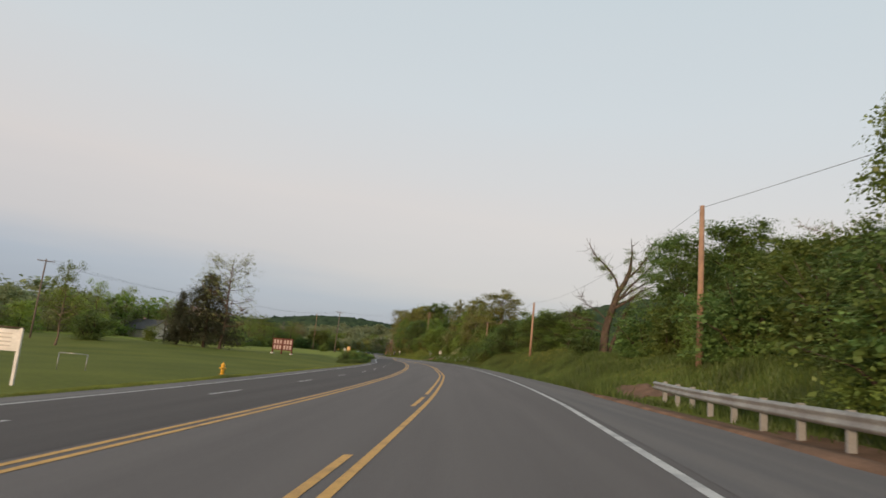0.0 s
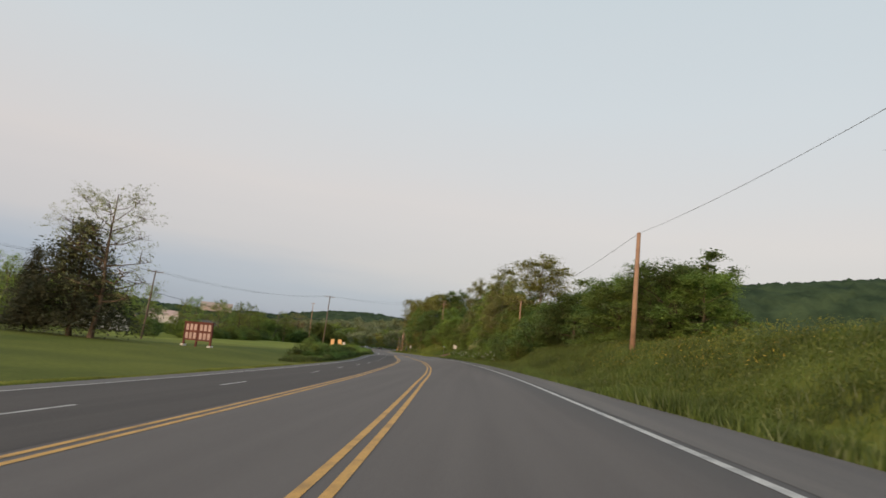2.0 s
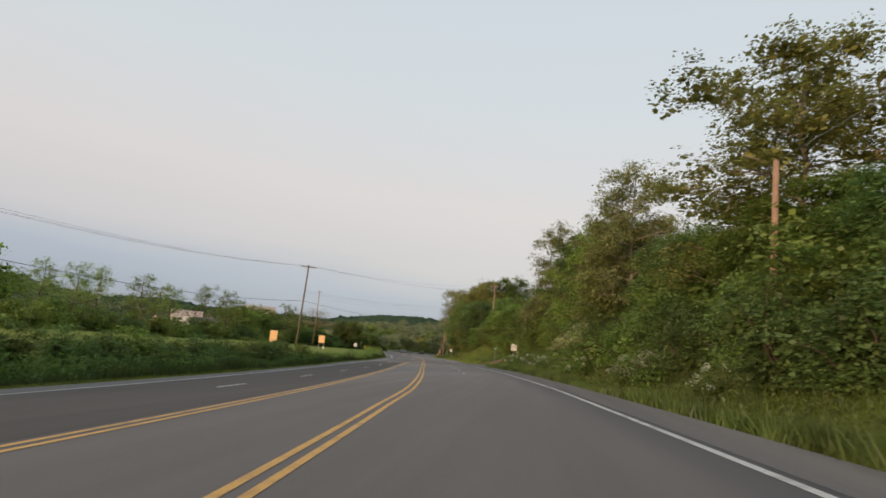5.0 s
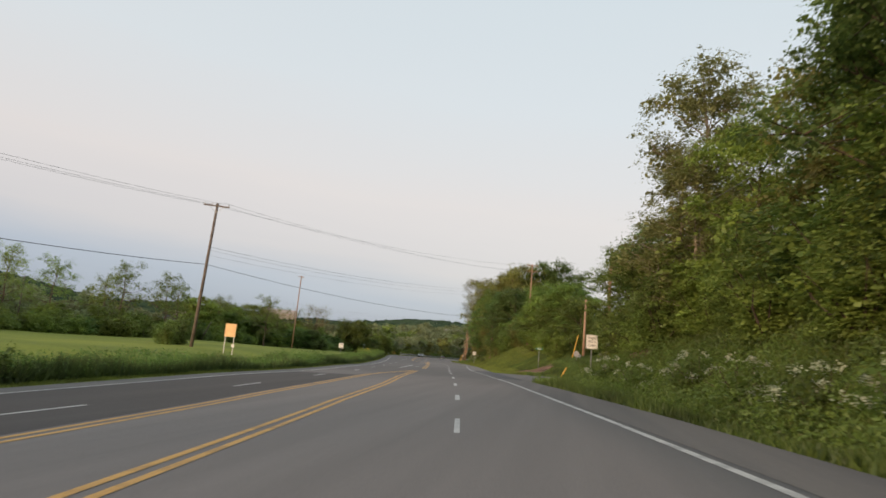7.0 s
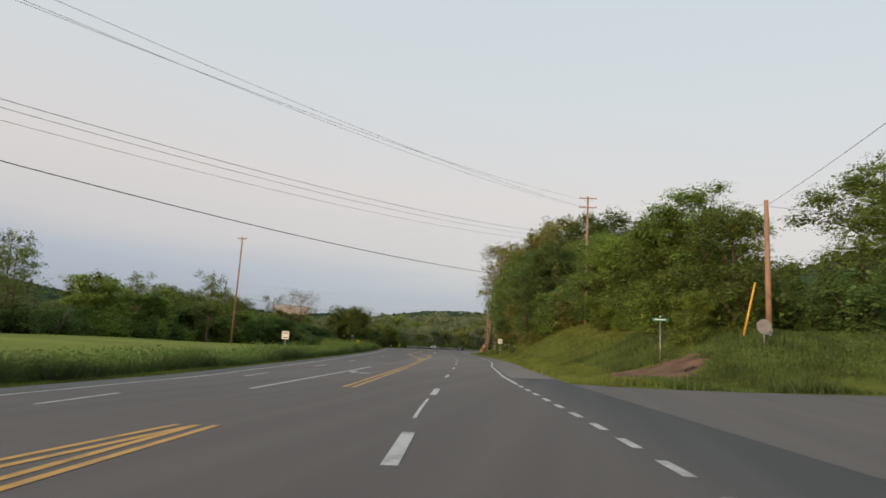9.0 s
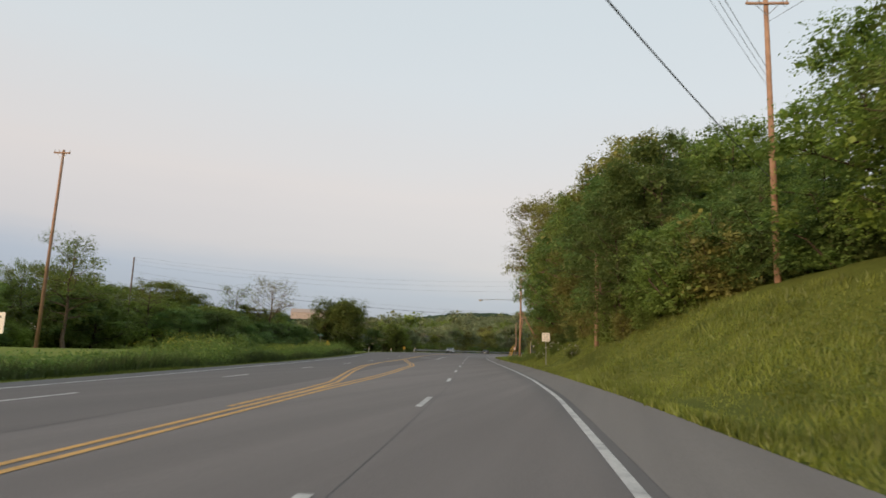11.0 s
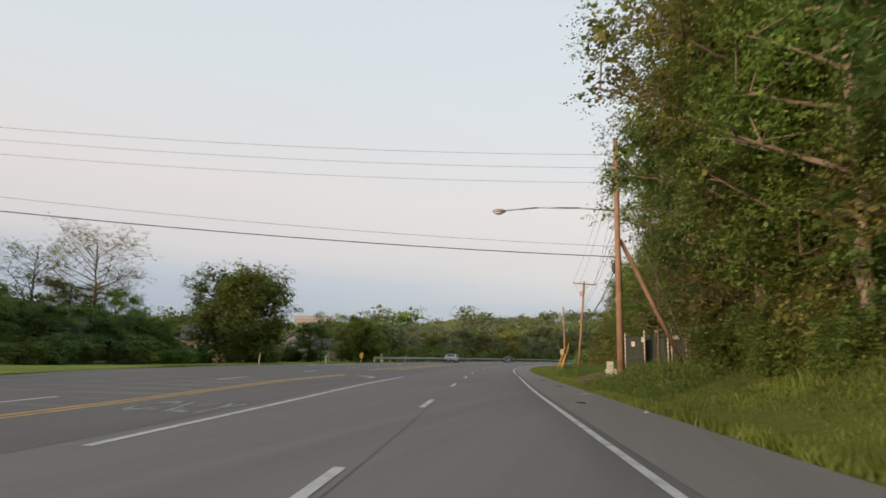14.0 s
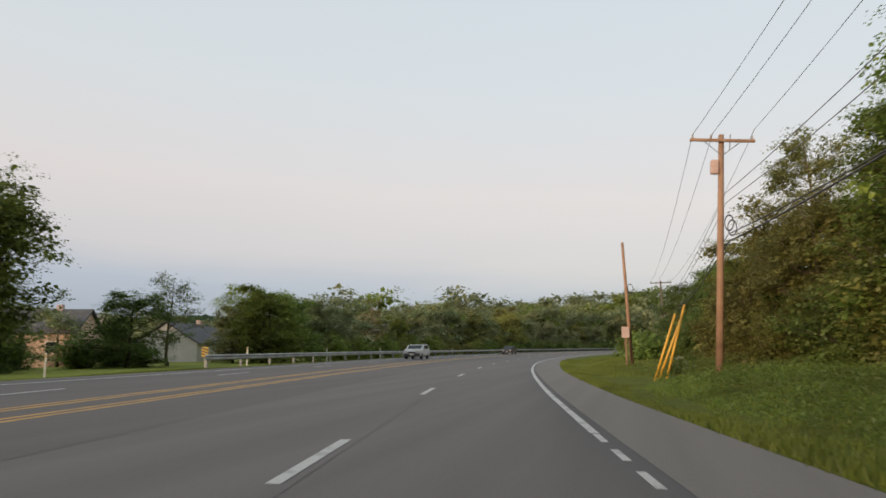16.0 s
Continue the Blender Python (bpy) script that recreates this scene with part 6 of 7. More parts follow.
# raking brace pole and guys beside it
brace = thing("brace_pole", xy_pose(-28.6, 378.2, 0), "salmon-brown raking pole propping the utility pole", "utility pole")
part("shaft", tube(0.16, 0.12, (0, 0, -0.2), (-3.55, -4.85, 6.9), 12), POLE_WOOD, brace, smooth_faces=True)
for a, b in (((-31.9, 373.6, 10.5), (-28.6, 371.0, 1.0)), ((-31.9, 373.6, 7.4), (-28.9, 371.4, 1.0))):
    wire(a, b, 0.0, 0.012, WIRE_GREY, "taut guy wire to the ground", "guy_wire")


def guy_guard(x, y, length, lean_x, lean_y, label="yellow plastic guard on a guy wire"):
    g = thing("guy_guard", xy_pose(x, y), label, "guy guard", "yellow guy guards")
    d = Vector((lean_x, lean_y, 1)).normalized() * length
    part("sleeve", tube(0.055, 0.05, (0, 0, -0.05), d, 10, bevel=0.01), YELLOW_PLASTIC, g, smooth_faces=True)
    return g


for k, (x, y, n, a, b) in enumerate(((-3.31, 223.0, 1.3, 0.5, 0.0), (-1.7, 253.0, 3.2, 0.22, 0.0), (-39.4, 410.5, 3.2, 0.30, 0.1), (-39.7, 410.8, 2.7, 0.42, 0.1), (-39.9, 410.2, 2.9, 0.36, 0.0), (-27.8, 377.6, 2.2, -0.5, 0.1), (-27.2, 377.9, 1.5, -0.7, 0.1), (-0.9, 222.6, 0.9, 0.05, 0.0))):
    guy_guard(x, y, n, a, b)


# ---- signs ----
def sign_post(p, h, at=0.0, mat=None, wide=0.06):
    """A U-channel steel post."""
    bm = box(wide, 0.008, h + 0.2, (at, 0.02, h / 2 - 0.1))
    box(0.008, 0.035, h + 0.2, (at - wide / 2, 0.035, h / 2 - 0.1), bm=bm)
    box(0.008, 0.035, h + 0.2, (at + wide / 2, 0.035, h / 2 - 0.1), bm=bm)
    return part("post", bm, mat or GALVANISED, p)


def rounded(w, h, r=0.04):
    pts = []
    for cx, cz, a0 in ((w / 2 - r, h / 2 - r, 0), (-w / 2 + r, h / 2 - r, 90), (-w / 2 + r, -h / 2 + r, 180), (w / 2 - r, -h / 2 + r, 270)):
        for k in range(4):
            a = radians(a0 + 30 * k)
            pts.append((cx + r * math.cos(a), cz + r * math.sin(a)))
    return pts


def rim(w, h, inset, line):
    """A thin painted border as four bars."""
    bm = bmesh.new()
    for sx, sz, x, z in ((w - 2 * inset, line, 0, h / 2 - inset), (w - 2 * inset, line, 0, -h / 2 + inset), (line, h - 2 * inset, w / 2 - inset, 0), (line, h - 2 * inset, -w / 2 + inset, 0)):
        box(sx, 0.002, sz, (x, 0, z), bm=bm)
    return bm


UP = Matrix.Rotation(radians(90), 4, "X")


def text_sign(x, y, centre, w, h, lines, label, turn, mat=None, post_mat=None, tilt=0.0):
    m = xy_pose(x, y, turn, tilt)
    z = centre - m.translation.z
    p = thing("road_sign", m, label, "road sign")
    sign_post(p, z + h * 0.45, mat=post_mat)
    panel = part("panel", prism(rounded(w, h), -0.006, m=Matrix.Translation((0, -0.004, z))), mat or SIGN_WHITE, p)
    part("border", rim(w, h, 0.035, 0.014), LETTER_BLACK, panel).location = (0, -0.012, z)
    n = len(lines)
    for k, (t, wide) in enumerate(lines):
        row = h * 0.80 / n
        zz = z + h * 0.40 - row * (k + 0.5)
        lettering(t, 0.1, Matrix.Translation((0, -0.0125, zz)) @ UP, panel, LETTER_BLACK, width=w * wide, height=row * 0.62)
    return p


text_sign(-1.25, 212.9, 3.23, 0.80, 0.96, (("PASS", 0.66), ("WITH", 0.66), ("CARE", 0.66)), "white rectangular road sign with black lettering", 8, SIGN_WHITE)
text_sign(-23.67, 327.6, 2.87, 0.78, 0.84, (("LEFT LANE", 0.78), ("MUST", 0.52), ("TURN LEFT", 0.78)), "white road sign with black lettering on a steel post", 12, SIGN_WHITE, tilt=-1)


def plain_sign(x, y, centre, w, h, label, turn, face, posts=(0.0,), bars=0, plate=None):
    """A sign whose writing cannot be read."""
    m = xy_pose(x, y, turn)
    z = centre - m.translation.z
    p = thing("road_sign", m, label, "road sign")
    for a in posts:
        sign_post(p, z + h * 0.45, a)
    panel = part("panel", prism(rounded(w, h), -0.006, m=Matrix.Translation((0, -0.004, z))), face, p)
    for k in range(bars):
        part("bar", box(w * 0.6, 0.002, h * 0.09, (0, -0.0125, z + h * 0.28 - k * h * 0.56 / max(1, bars - 1))), LETTER_BLACK, panel)
    if plate:
        part("plate", prism(rounded(plate, plate * 0.9), -0.005, m=Matrix.Translation((posts[-1], -0.004, z - h * 0.5 - 0.75))), SIGN_WHITE, p, "small white marker plate")
    return p


plain_sign(-26.6, 187.5, 1.62, 0.78, 1.25, "blank back of a tall road sign coloured as if sunlit", 10, SIGN_WARM)
plain_sign(-31.9, 220.4, 2.0, 0.95, 1.15, "blank back of a wide road sign coloured as if sunlit", 10, SIGN_WARM, (-0.38, 0.38), plate=0.28)
plain_sign(-44.2, 286.6, 1.75, 0.85, 0.95, "white road sign with unreadable writing", 12, SIGN_WHITE, bars=2)

# yellow diamond
m = xy_pose(-59.1, 354.9, 12)
diamond = thing("warning_sign", m, "yellow diamond warning sign in the weeds", "road sign")
zc = 1.5 - m.translation.z
sign_post(diamond, zc + 0.3)
part("panel", prism([(0.52, zc), (0, zc + 0.52), (-0.52, zc), (0, zc - 0.52)], -0.006), SIGN_YELLOW, diamond)

# stop sign seen from behind
m = xy_pose(-1.2, 250.7, 8)
stop = thing("stop_sign", m, "grey back of an octagonal stop sign", "road sign")
zc = 3.16 - m.translation.z
sign_post(stop, zc + 0.3, mat=SIGN_BACK)
part("panel", prism([(0.39 * math.cos(radians(22.5 + 45 * k)), zc + 0.39 * math.sin(radians(22.5 + 45 * k))) for k in range(8)], -0.008), SIGN_BACK, stop)


# street name signs: blades with plain bars
def street_sign(x, y, top, label, turn):
    m = xy_pose(x, y, turn)
    h = top - m.translation.z
    p = thing("street_sign", m, label, "street sign")
    part("post", tube(0.03, 0.03, (0, 0, -0.2), (0, 0, h), 10), GALVANISED, p, smooth_faces=True)
    b1 = part("blade", box(0.86, 0.012, 0.17, (0, 0, h + 0.09), 0.004), SIGN_GREEN, p)
    part("bar", box(0.6, 0.003, 0.07, (0, -0.009, h + 0.09)), SIGN_WHITE, b1)
    b2 = part("blade", box(0.012, 0.7, 0.15, (0, 0, h + 0.26), 0.004), SIGN_GREEN, p)
    part("bar", box(0.003, 0.5, 0.06, (-0.009, 0, h + 0.26)), SIGN_WHITE, b2)
    return p


street_sign(-5.9, 253.3, 3.36, "green street name sign on a thin post", 4)
street_sign(-60.8, 356.0, 2.75, "green street name sign behind the weeds", 30)

# small yard sign leaning by the stop sign
yard = thing("yard_sign", upright(246.0, 14.9, 0, 15, 12), "small white yard sign on wire legs", "sign")
part("panel", box(0.5, 0.01, 0.4, (0, 0, 0.55), 0.003), SIGN_WHITE, yard)
part("bar", box(0.3, 0.004, 0.12, (0, -0.008, 0.55)), LETTER_BLACK, yard)
for e in (-0.15, 0.15):
    part("leg", tube(0.006, 0.006, (e, 0, -0.05), (e, 0, 0.4), 6), GALVANISED, yard)

# notice board on white posts at the lawn
board = thing("notice_board", upright(25.5, -17.95, 0, 12), "white notice board on white posts in the lawn", "sign")
part("panel", box(2.4, 0.06, 0.85, (-1.2, 0, 1.75), 0.01), WHITE_PLASTIC, board)
for k in range(4):
    part("bar", box(1.9, 0.004, 0.05, (-1.2, -0.034, 2.0 - 0.16 * k)), SIGN_BACK, board)
for e in (0.06, -2.46):
    part("post", box(0.12, 0.12, 2.4, (e, 0, 1.05), 0.01), WHITE_PLASTIC, board)
part("cap_rail", box(2.66, 0.1, 0.06, (-1.2, 0, 2.25), 0.008), BARK, board)

# low frame on the lawn
frame_thing = thing("lawn_frame", upright(39, -22.5, 0, 10), "thin grey pipe frame standing on the lawn", "frame")
for e in (0, -1.6):
    part("post", tube(0.03, 0.03, (e, 0, -0.1), (e, 0, 0.95), 8), GALVANISED, frame_thing, smooth_faces=True)
part("crossbar", tube(0.025, 0.025, (0, 0, 0.95), (-1.6, 0, 0.95), 8), GALVANISED, frame_thing, smooth_faces=True)

# large panel display in a rust-red frame
bd = thing("display_board", xy_pose(-28.8, 125.0, -27) @ Matrix.Diagonal((1.10, 1.0, 0.80, 1)), "rust-red timber display board with faded panels", "sign board")
for e in (-2.1, -0.1, 2.1):
    part("post", box(0.2, 0.2, 3.6, (e, 0, 1.7), 0.015), RUST_RED, bd)
for z in (0.95, 2.15, 3.42):
    part("rail", box(4.4, 0.16, 0.16, (0, -0.02, z), 0.012), RUST_RED, bd)
part("cap", box(4.7, 0.5, 0.1, (0, 0, 3.55), 0.02), RUST_RED, bd, "dark red cap board")
for z in (1.55, 2.78):
    for x in (-1.75, -1.1, -0.46, 0.46, 1.1, 1.75):
        part("panel", box(0.40, 0.05, 0.9, (x, -0.03, z), 0.008), FADED_PANEL, bd)
part("backing", box(4.1, 0.03, 2.5, (0, 0.02, 2.15), 0.006), RUST_RED, bd, "dark red backing boards")
for e in (-2.1, 2.1):
    part("footing", box(0.5, 0.5, 0.35, (e, 0, 0.1), 0.03), WHITE_PLASTIC, bd, "pale concrete footing")


# hydrant
def hydrant(s, u):
    p = thing("fire_hydrant", upright(s, u, -0.02), "yellow fire hydrant on the lawn", "hydrant")
    part("base_flange", tube(0.19, 0.19, (0, 0, 0), (0, 0, 0.06), 16, bevel=0.01), HYDRANT_YELLOW, p, smooth_faces=True)
    part("barrel", tube(0.135, 0.125, (0, 0, 0.05), (0, 0, 0.66), 16), HYDRANT_YELLOW, p, smooth_faces=True)
    part("collar", tube(0.175, 0.175, (0, 0, 0.64), (0, 0, 0.70), 16, bevel=0.01), HYDRANT_YELLOW, p, smooth_faces=True)
    bonnet = part("bonnet", ball(0.15, (0, 0, 0.71), (1, 1, 0.95)), HYDRANT_YELLOW, p, smooth_faces=True)
    part("nut", tube(0.035, 0.03, (0, 0, 0.83), (0, 0, 0.93), 5), HYDRANT_YELLOW, bonnet)
    for d, r in (((0.24, 0, 0), 0.065), ((-0.24, 0, 0), 0.065), ((0, -0.25, 0), 0.085)):
        part("nozzle_cap", tube(r, r, (0, 0, 0.47), Vector((0, 0, 0.47)) + Vector(d), 12, bevel=0.01), HYDRANT_YELLOW, p, smooth_faces=True)
    return p


h_s, h_u = nearest(np.array([-13.75]), np.array([52.1]))
hydrant(float(h_s[0]), float(h_u[0]))


# ---- guardrails ----
def w_beam(name, s_list, offset, lift, parent):
    """The pressed two-wave rail along a run of the road."""
    prof = [(0.0, -0.155), (0.02, -0.15), (0.075, -0.10), (0.08, -0.07), (0.02, -0.02), (0.015, 0.02), (0.08, 0.07), (0.075, 0.10), (0.02, 0.15), (0.0, 0.155)]
    side = -1 if float(offset(s_list[0])) > 0 else 1
    verts = []
    for s in s_list:
        u = float(offset(s))
        z0 = float(ground_z(s, u)) + lift
        for d, z in prof:
            x, y = place(s, u + side * d)
            verts.append((x, y, z0 + z))
        for d, z in reversed(prof):
            x, y = place(s, u + side * (d - 0.012))
            verts.append((x, y, z0 + z))
    n = 2 * len(prof)
    k = np.arange(len(verts)).reshape(-1, n)
    nx_ = np.roll(k, -1, 1)
    return raw_part(name, verts, np.stack([k[:-1], nx_[:-1], nx_[1:], k[1:]], -1).reshape(-1, 4), RAIL_STEEL, parent)


def guardrail(s0, s1, offset, label, spacing=1.905, reflect=True):
    g = thing("guardrail", Matrix.Identity(4), label, "guardrail")
    w_beam("rail", np.arange(s0, s1 + 0.1, 1.9), offset, 0.62, g)
    side = 1 if float(offset(s0)) > 0 else -1
    post = box(0.15, 0.1, 0.95, (0, 0, 0.32), 0.006)
    me = None
    s = s0 + 0.4
    while s < s1:
        u = float(offset(s)) + side * 0.11
        p = spot(s, u)
        if me is None:
            o = part("post", post, RAIL_STEEL, g)
            me = o.data
        else:
            o = new("post", me)
            o.parent = g
        o.matrix_world = pose(p.x, p.y, p.z, 0, 0, heading(s))
        s += spacing
    return g


rail_r = guardrail(-40, 26.5, table(((-40, 5.7), (0, 6.2), (10, 6.4), (20, 6.9), (27, 7.5))), "dull galvanised guardrail beside the shoulder")
p = spot(8.6, 6.25, 0.62)
part("reflector", box(0.04, 0.1, 0.1, (p.x - 0.05, p.y, p.z), 0.008), SIGN_WARM, rail_r, "small amber reflector")
guardrail(414, 640, lambda s: float(np.interp(s, (410, 425, 460, 700), (-16.2, -15.6, -15.4, -15.4))), "long grey guardrail round the outside of the bend", 1.905 * 2)


def delineator(x, y, h=1.15, lean=0.0, label="white flexible delineator post on the verge", cap=None):
    p = thing("delineator_post", xy_pose(x, y, 10, lean), label, "delineator post", "delineator posts")
    part("post", box(0.1, 0.03, h + 0.1, (0, 0, h / 2 - 0.05), 0.01), WHITE_PLASTIC, p)
    part("reflector", box(0.07, 0.006, 0.16, (0, -0.019, h - 0.14)), cap or SIGN_WARM, p)
    return p


delineator(-66.0, 390.7, lean=4)
delineator(-66.0, 405.0)
for s in (421, 436, 452, 468, 486):
    p = spot(s, -16.9)
    delineator(p.x, p.y, 1.35)
# chevron board at the rail's end
m = xy_pose(-67.0, 417.8, 10)
chev = thing("chevron_sign", m, "black and amber hazard board at the guardrail end", "road sign")
sign_post(chev, 1.3)
panel = part("panel", prism(rounded(0.46, 0.6), -0.006, m=Matrix.Translation((0, -0.004, 1.15))), SIGN_YELLOW, chev)
for k in range(3):
    part("stripe", prism([(-0.22, 0.95 + 0.18 * k), (0.22, 0.80 + 0.18 * k), (0.22, 0.89 + 0.18 * k), (-0.22, 1.04 + 0.18 * k)], -0.003, m=Matrix.Translation((0, -0.011, 0.05))), LETTER_BLACK, panel)


# ---- screened enclosure and clutter by the tall pole ----
enc = thing("fence_enclosure", upright(384.6, 9.85), "dark green screened enclosure with pale posts", "fence")
base = enc.matrix_world.translation.z
rise_at = lambda x: float(ground_z(384.6, 9.85 + x)) - base
for x, y, h in ((0, 0, 2.7), (1.42, 0, 2.7), (2.55, 1.2, 2.6), (3.15, 0, 2.65), (3.42, 0, 2.7), (4.5, 0.1, 2.6), (4.75, 0.1, 2.6)):
    z = rise_at(x)
    p = part("post", tube(0.055, 0.05, (x, y, z - 0.3), (x, y, z + h), 10, bevel=0.01), FADED_PANEL, enc, smooth_faces=True)
    for k in range(6):
        part("band", tube(0.058, 0.057, (x, y, z + h - 0.12 - 0.3 * k), (x, y, z + h - 0.26 - 0.3 * k), 10), WHITE_PLASTIC, p, smooth_faces=True)
for x0, x1, y in ((0.06, 1.36, 0.05), (1.48, 2.5, 0.9), (2.6, 3.1, 0.6), (3.48, 4.45, 0.08)):
    part("screen", box(x1 - x0, 0.03, 2.15, ((x0 + x1) / 2, y, rise_at((x0 + x1) / 2) + 1.2), 0.005), FENCE_GREEN, enc)
for x, z, w, h in ((0.58, 1.75, 0.26, 0.38), (1.3, 1.95, 0.22, 0.36), (3.75, 1.95, 0.5, 0.34)):
    part("notice", box(w, 0.01, h, (x, -0.03, z + rise_at(x)), 0.003), SIGN_WHITE, enc)
bx = thing("marker_sign", upright(377.4, 7.6, 0, 4), "two white marker plates on a short post in the grass", "sign")
part("post", box(0.05, 0.05, 1.1, (0.05, 0.04, 0.35), 0.006), POLE_GREY, bx)
upper = part("plate", box(0.42, 0.03, 0.46, (0, 0, 0.82), 0.01), WHITE_PLASTIC, bx)
lower = part("plate", box(0.76, 0.03, 0.50, (0.06, -0.01, 0.32), 0.01), WHITE_PLASTIC, bx)
for q, x, z in ((upper, 0.05, 0.78), (lower, -0.14, 0.28), (lower, 0.2, 0.36)):
    part("bar", box(0.12, 0.006, 0.08, (x, -0.028, z)), SIGN_BACK, q)
mb = thing("meter_post", xy_pose(-41.0, 428.3, 6), "weathered wooden post carrying a grey meter box", "utility box")
part("post", box(0.12, 0.12, 2.6, (0, 0, 1.2), 0.01), POLE_WOOD, mb)
part("box", box(0.5, 0.25, 0.75, (0, -0.15, 2.3), 0.02), FADED_PANEL, mb)


def debris(s, u, r, label, mat):
    """A flattened heap on the shoulder."""
    b = bmesh.new()
    bmesh.ops.create_icosphere(b, subdivisions=3, radius=1)
    for v in b.verts:
        n = noise.noise(v.co * 3 + Vector((s, u, 0)))
        v.co = Vector((v.co.x * r * (1 + 0.5 * n), v.co.y * r * 0.55 * (1 - 0.5 * n), max(v.co.z, -0.1) * 0.022 * (1 + n)))
    d = part("debris", b, mat, None, smooth_faces=True)
    p = spot(s, u)
    d.matrix_world = pose(p.x, p.y, float(road_z(s, u)) + 0.008, 0, 0, s * 17)
    return tagged(d, label, "debris")


debris(355.8, 3.2, 0.30, "dark scrap of rubber on the shoulder", RUBBER)
debris(378, 3.3, 0.36, "dark patch of road debris on the shoulder", RUBBER)
debris(369.3, 3.7, 0.22, "dark patch of road debris on the shoulder", RUBBER)
debris(362.5, 4.2, 0.28, "pale stone at the edge of the shoulder", FADED_PANEL)
debris(352.7, 4.6, 0.10, "pale scrap of litter on the verge", SIGN_WHITE)


def bare_patch(s, u, along, across, seed, label="patch of bare reddish earth on the bank"):
    """Exposed soil lying over the bank, lumpy and ragged at its rim."""
    r = np.random.default_rng(seed)
    b = bmesh.new()
    middle = b.verts.new(spot(s, u, 0.04))
    count, rings = 40, []
    for i in range(1, 9):
        row = []
        for j in range(count):
            a = j * 2 * math.pi / count
            f = (i / 8) * (1 + 0.20 * math.sin(3 * a + seed) + 0.12 * math.sin(7 * a) + 0.10 * r.normal())
            ss, uu = s + along * f * math.cos(a), u + across * f * math.sin(a)
            lump = 0.06 * noise.noise(Vector((ss * 1.3, uu * 1.3, seed))) + 0.03 * r.random()
            row.append(b.verts.new(spot(ss, uu, 0.035 + lump if i < 7 else (0.0 if i == 7 else -0.08))))
        rings.append(row)
    for j in range(count):
        b.faces.new((middle, rings[0][j], rings[0][(j + 1) % count]))
        for i in range(7):
            b.faces.new((rings[i][j], rings[i + 1][j], rings[i + 1][(j + 1) % count], rings[i][(j + 1) % count]))
    bmesh.ops.recalc_face_normals(b, faces=b.faces)
    return tagged(part("bare_earth", b, DIRT, None, smooth_faces=True), label, "bare earth", kind="structure")


for k, (a, b, c, d) in enumerate(BARE):
    bare_patch(a, b, c, d, 3 + k)



# ---- houses ----
def house(x, y, w, d, h, turn, label, wall_mat, roof_mat=None, base=None, windows=3):
    m = xy_pose(x, y, turn)
    if base is not None:
        m.translation.z = base
    p = thing("house", m, label, "house")
    rz = h + d * 0.30
    body = prism([(-d / 2, -1), (d / 2, -1), (d / 2, h), (0, rz), (-d / 2, h)], w, m=Matrix.Rotation(radians(90), 4, "Z") @ Matrix.Translation((0, -w / 2, 0)))
    part("wall", body, wall_mat, p)
    for e in (-1, 1):
        slope = Matrix.Translation((0, e * d * 0.27, (h + rz) / 2 + 0.06)) @ Matrix.Rotation(-e * math.atan2(rz - h, d / 2), 4, "X")
        part("roof", box(w + 0.7, math.hypot(d / 2, rz - h) + 0.5, 0.16, bevel=0.02, bm=None, turn=None, at=(0, 0, 0)), roof_mat or ROOF_GREY, p).matrix_local = slope
    for k in range(windows):
        xx = -w / 2 + w * (k + 0.5) / windows
        f = part("window", box(1.2, 0.12, 1.3, (xx, -d / 2 - 0.02, h * 0.55), 0.02), SIDING_WHITE, p)
        part("pane", box(0.95, 0.05, 1.05, (xx, -d / 2 - 0.08, h * 0.55)), WINDOW_DARK, f)
    part("chimney", box(0.6, 0.6, 1.4, (w * 0.25, 0, rz), 0.02), FADED_PANEL, p)
    return p


house(-98, 218, 16, 11, 2.6, 148, "low house with a pale gable and grey roof", SIDING_WHITE)
house(-172, 330, 14, 9, 5.5, 20, "white two-storey house among the trees", SIDING_WHITE, base=1.0, windows=4)
house(-190, 345, 11, 8, 4.5, 50, "peach-coloured house among the trees", SIDING_PEACH, base=1.5)
house(-132, 372, 10, 8, 4.2, 15, "white house glimpsed between the trees", SIDING_WHITE, base=0.5)
house(-102, 436, 12, 8, 3.2, 25, "house behind the dark trees, peach sunlight in its wall colour", SIDING_PEACH, base=0.2)
house(-95, 453, 11, 8, 2.4, 100, "pale house behind the dark trees", SIDING_WHITE, base=0.0)
house(-107, 484, 11, 8, 3.0, 60, "house behind the guardrail trees, peach sunlight in its wall colour", SIDING_PEACH, base=0.0)
house(-86, 505, 11, 8, 3.8, 35, "pale house behind the guardrail trees", SIDING_WHITE)
house(-275, 613, 24, 14, 7.0, 35, "white house on the far side of the valley", SIDING_WHITE, FADED_PANEL, base=6.5, windows=5)
house(-292, 607, 12, 9, 4, 60, "cream house on the far side of the valley", SIDING_PEACH, base=5.5, windows=3)
house(-255, 628, 13, 9, 3.6, 20, "pale house on the far side of the valley", SIDING_WHITE, base=5.5, windows=3)
house(-430, 1106, 50, 18, 8, 20, "long tan building on the far hilltop", TAN_WALL, TAN_WALL, base=38, windows=9)
house(-92, 398, 10, 7, 2.8, 20, "pale house glimpsed through the roadside trees", SIDING_WHITE)
house(-120, 118, 26, 10, 2.6, 80, "long dark low building beyond the lawn", ROOF_GREY, windows=5)
house(-8, 640, 12, 10, 11, 10, "tan block-shaped building in the distance", FADED_PANEL)


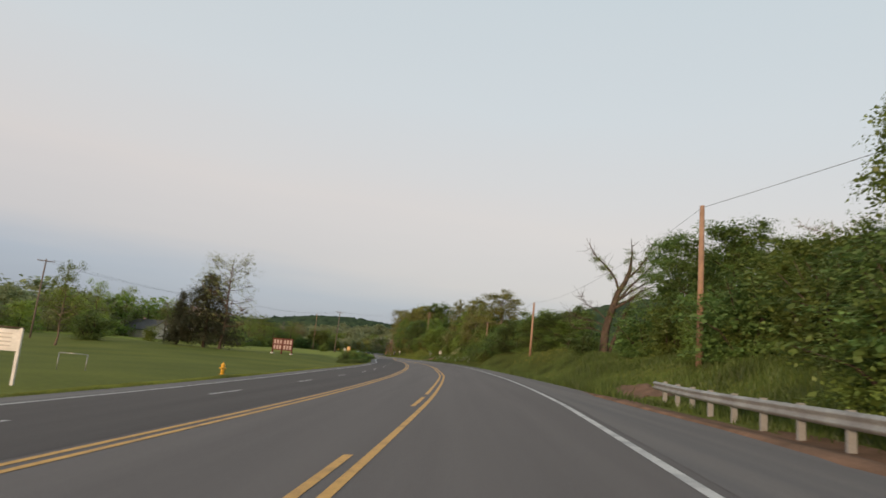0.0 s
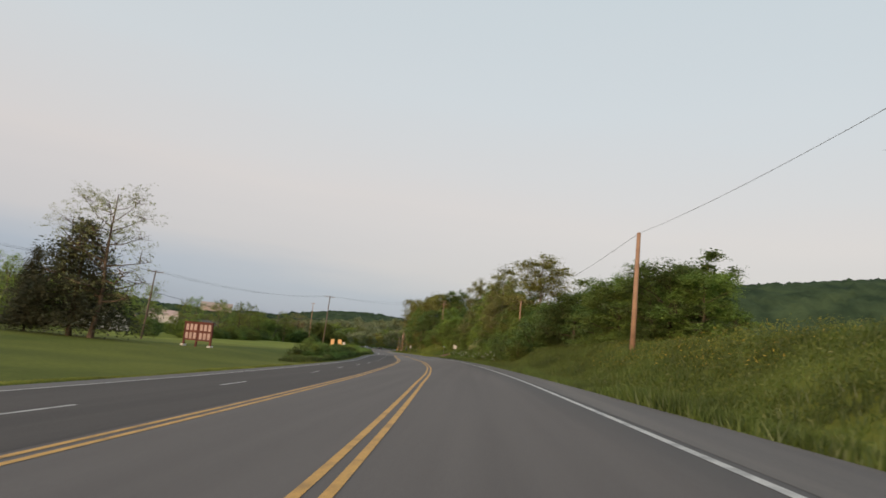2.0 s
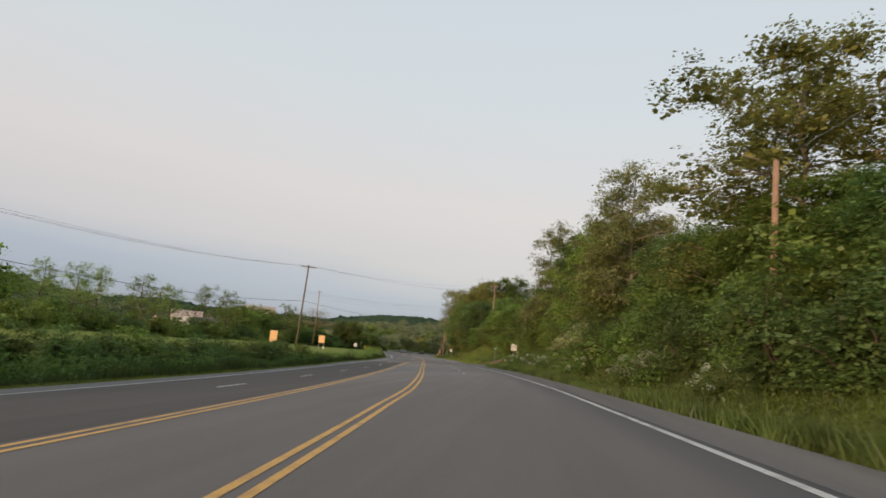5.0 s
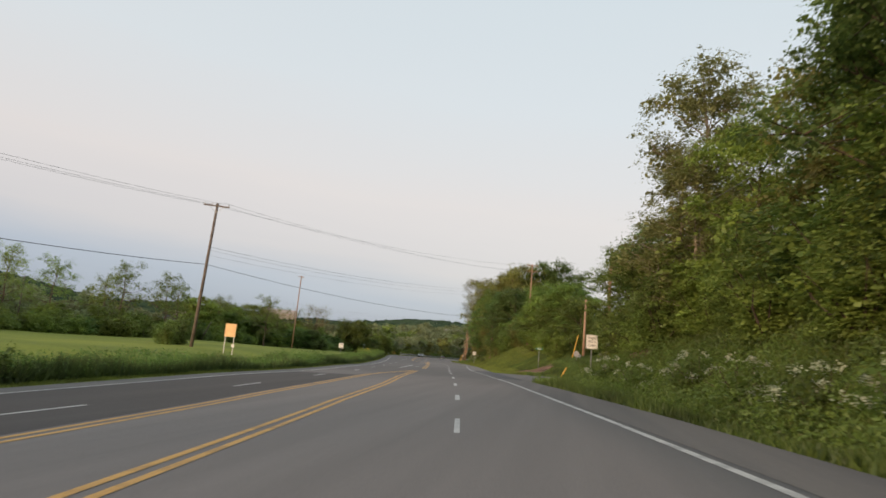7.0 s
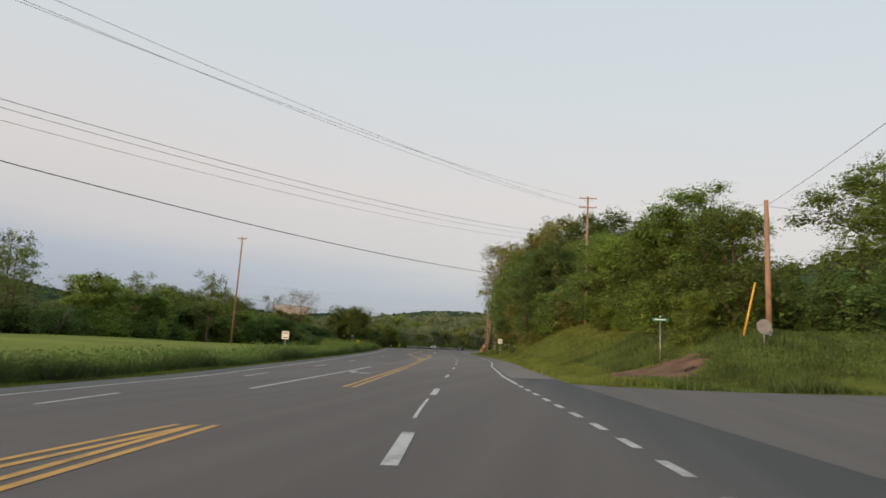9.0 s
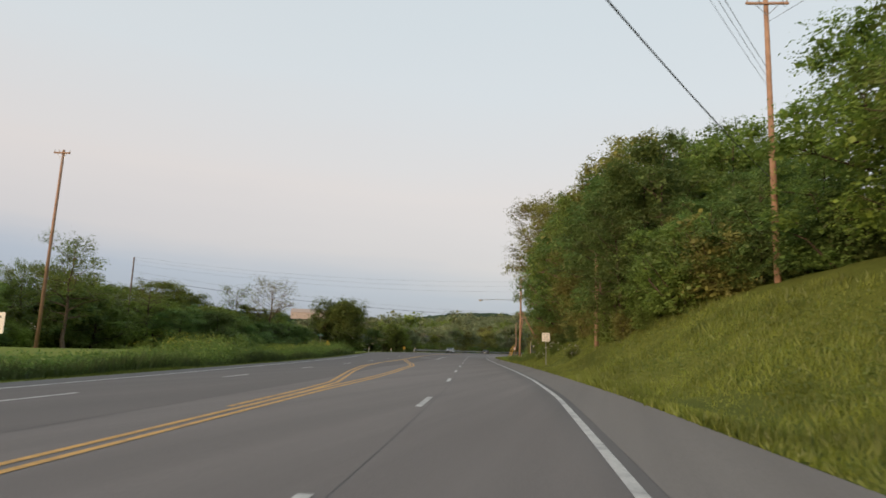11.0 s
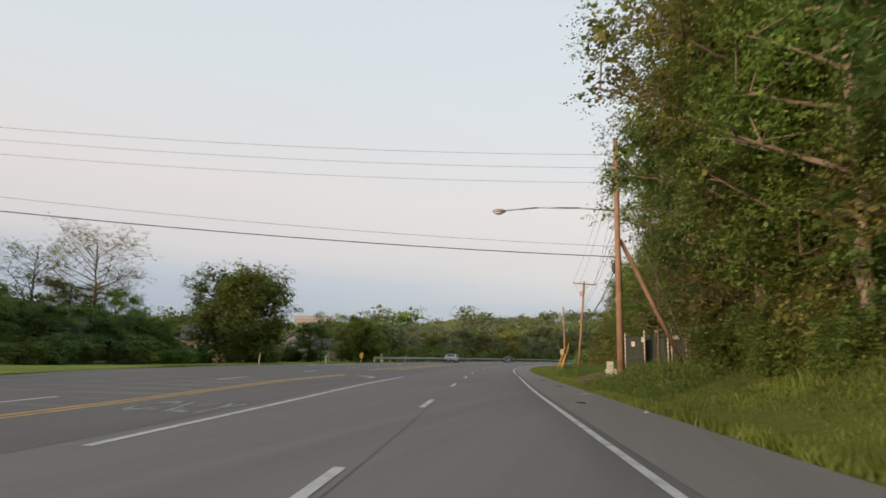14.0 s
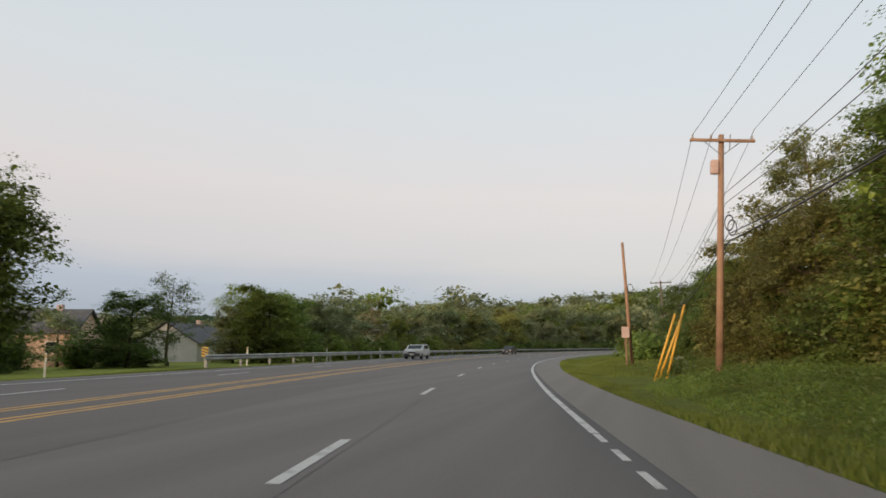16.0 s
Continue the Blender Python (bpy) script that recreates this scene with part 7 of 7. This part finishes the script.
# ---- oncoming cars ----
def car(s, u, paint, label, turn=180):
    p = spot(s, u)
    c = thing("car", pose(p.x, p.y, float(road_z(s, u)), 0, 0, heading(s) + turn), label, "car")
    side = [(-2.25, 0.35), (2.2, 0.35), (2.28, 0.62), (2.2, 0.92), (1.2, 1.02), (0.55, 1.48), (-1.2, 1.52), (-2.0, 1.12), (-2.28, 1.0)]
    m = Matrix.Rotation(radians(90), 4, "Z") @ Matrix.Translation((0, -0.88, 0))
    b = prism(side, 1.76, m=m)
    bmesh.ops.bevel(b, geom=b.edges[:], offset=0.07, segments=2, affect="EDGES")
    part("body", b, paint, c, smooth_faces=False)
    part("windscreen", box(1.42, 0.03, 0.62, (0, 0, 0), 0.01), WINDOW_DARK, c).matrix_local = Matrix.Translation((0, 0.90, 1.26)) @ Matrix.Rotation(radians(55), 4, "X")
    for e in (-1, 1):
        part("side_window", box(0.02, 1.7, 0.36, (e * 0.885, -0.35, 1.22), 0.005), WINDOW_DARK, c)
        part("headlight", box(0.36, 0.08, 0.16, (e * 0.62, 2.24, 0.76), 0.02), LAMP_GLASS, c, "clear headlight")
        part("mirror", box(0.2, 0.1, 0.14, (e * 0.98, 0.75, 1.05), 0.02), paint, c)
        for f in (-1.38, 1.38):
            w = part("wheel", tube(0.33, 0.33, (e * 0.70, f, 0.33), (e * 0.90, f, 0.33), 18, bevel=0.03), RUBBER, c, smooth_faces=True)
            part("rim", tube(0.2, 0.18, (e * 0.895, f, 0.33), (e * 0.915, f, 0.33), 12), CHROME, w)
    part("bumper", box(1.7, 0.12, 0.26, (0, 2.26, 0.47), 0.03), CAR_DARK, c)
    part("grille", box(0.8, 0.05, 0.14, (0, 2.29, 0.72), 0.01), CAR_DARK, c)
    part("number_plate", box(0.4, 0.02, 0.12, (0, 2.33, 0.50)), SIGN_WHITE, c, "blank pale plate")
    return c


car(448, -11.6, CAR_WHITE, "white pickup-sized car coming along the far lane")
car(500, -10.2, CAR_DARK, "dark car coming along the far lane")
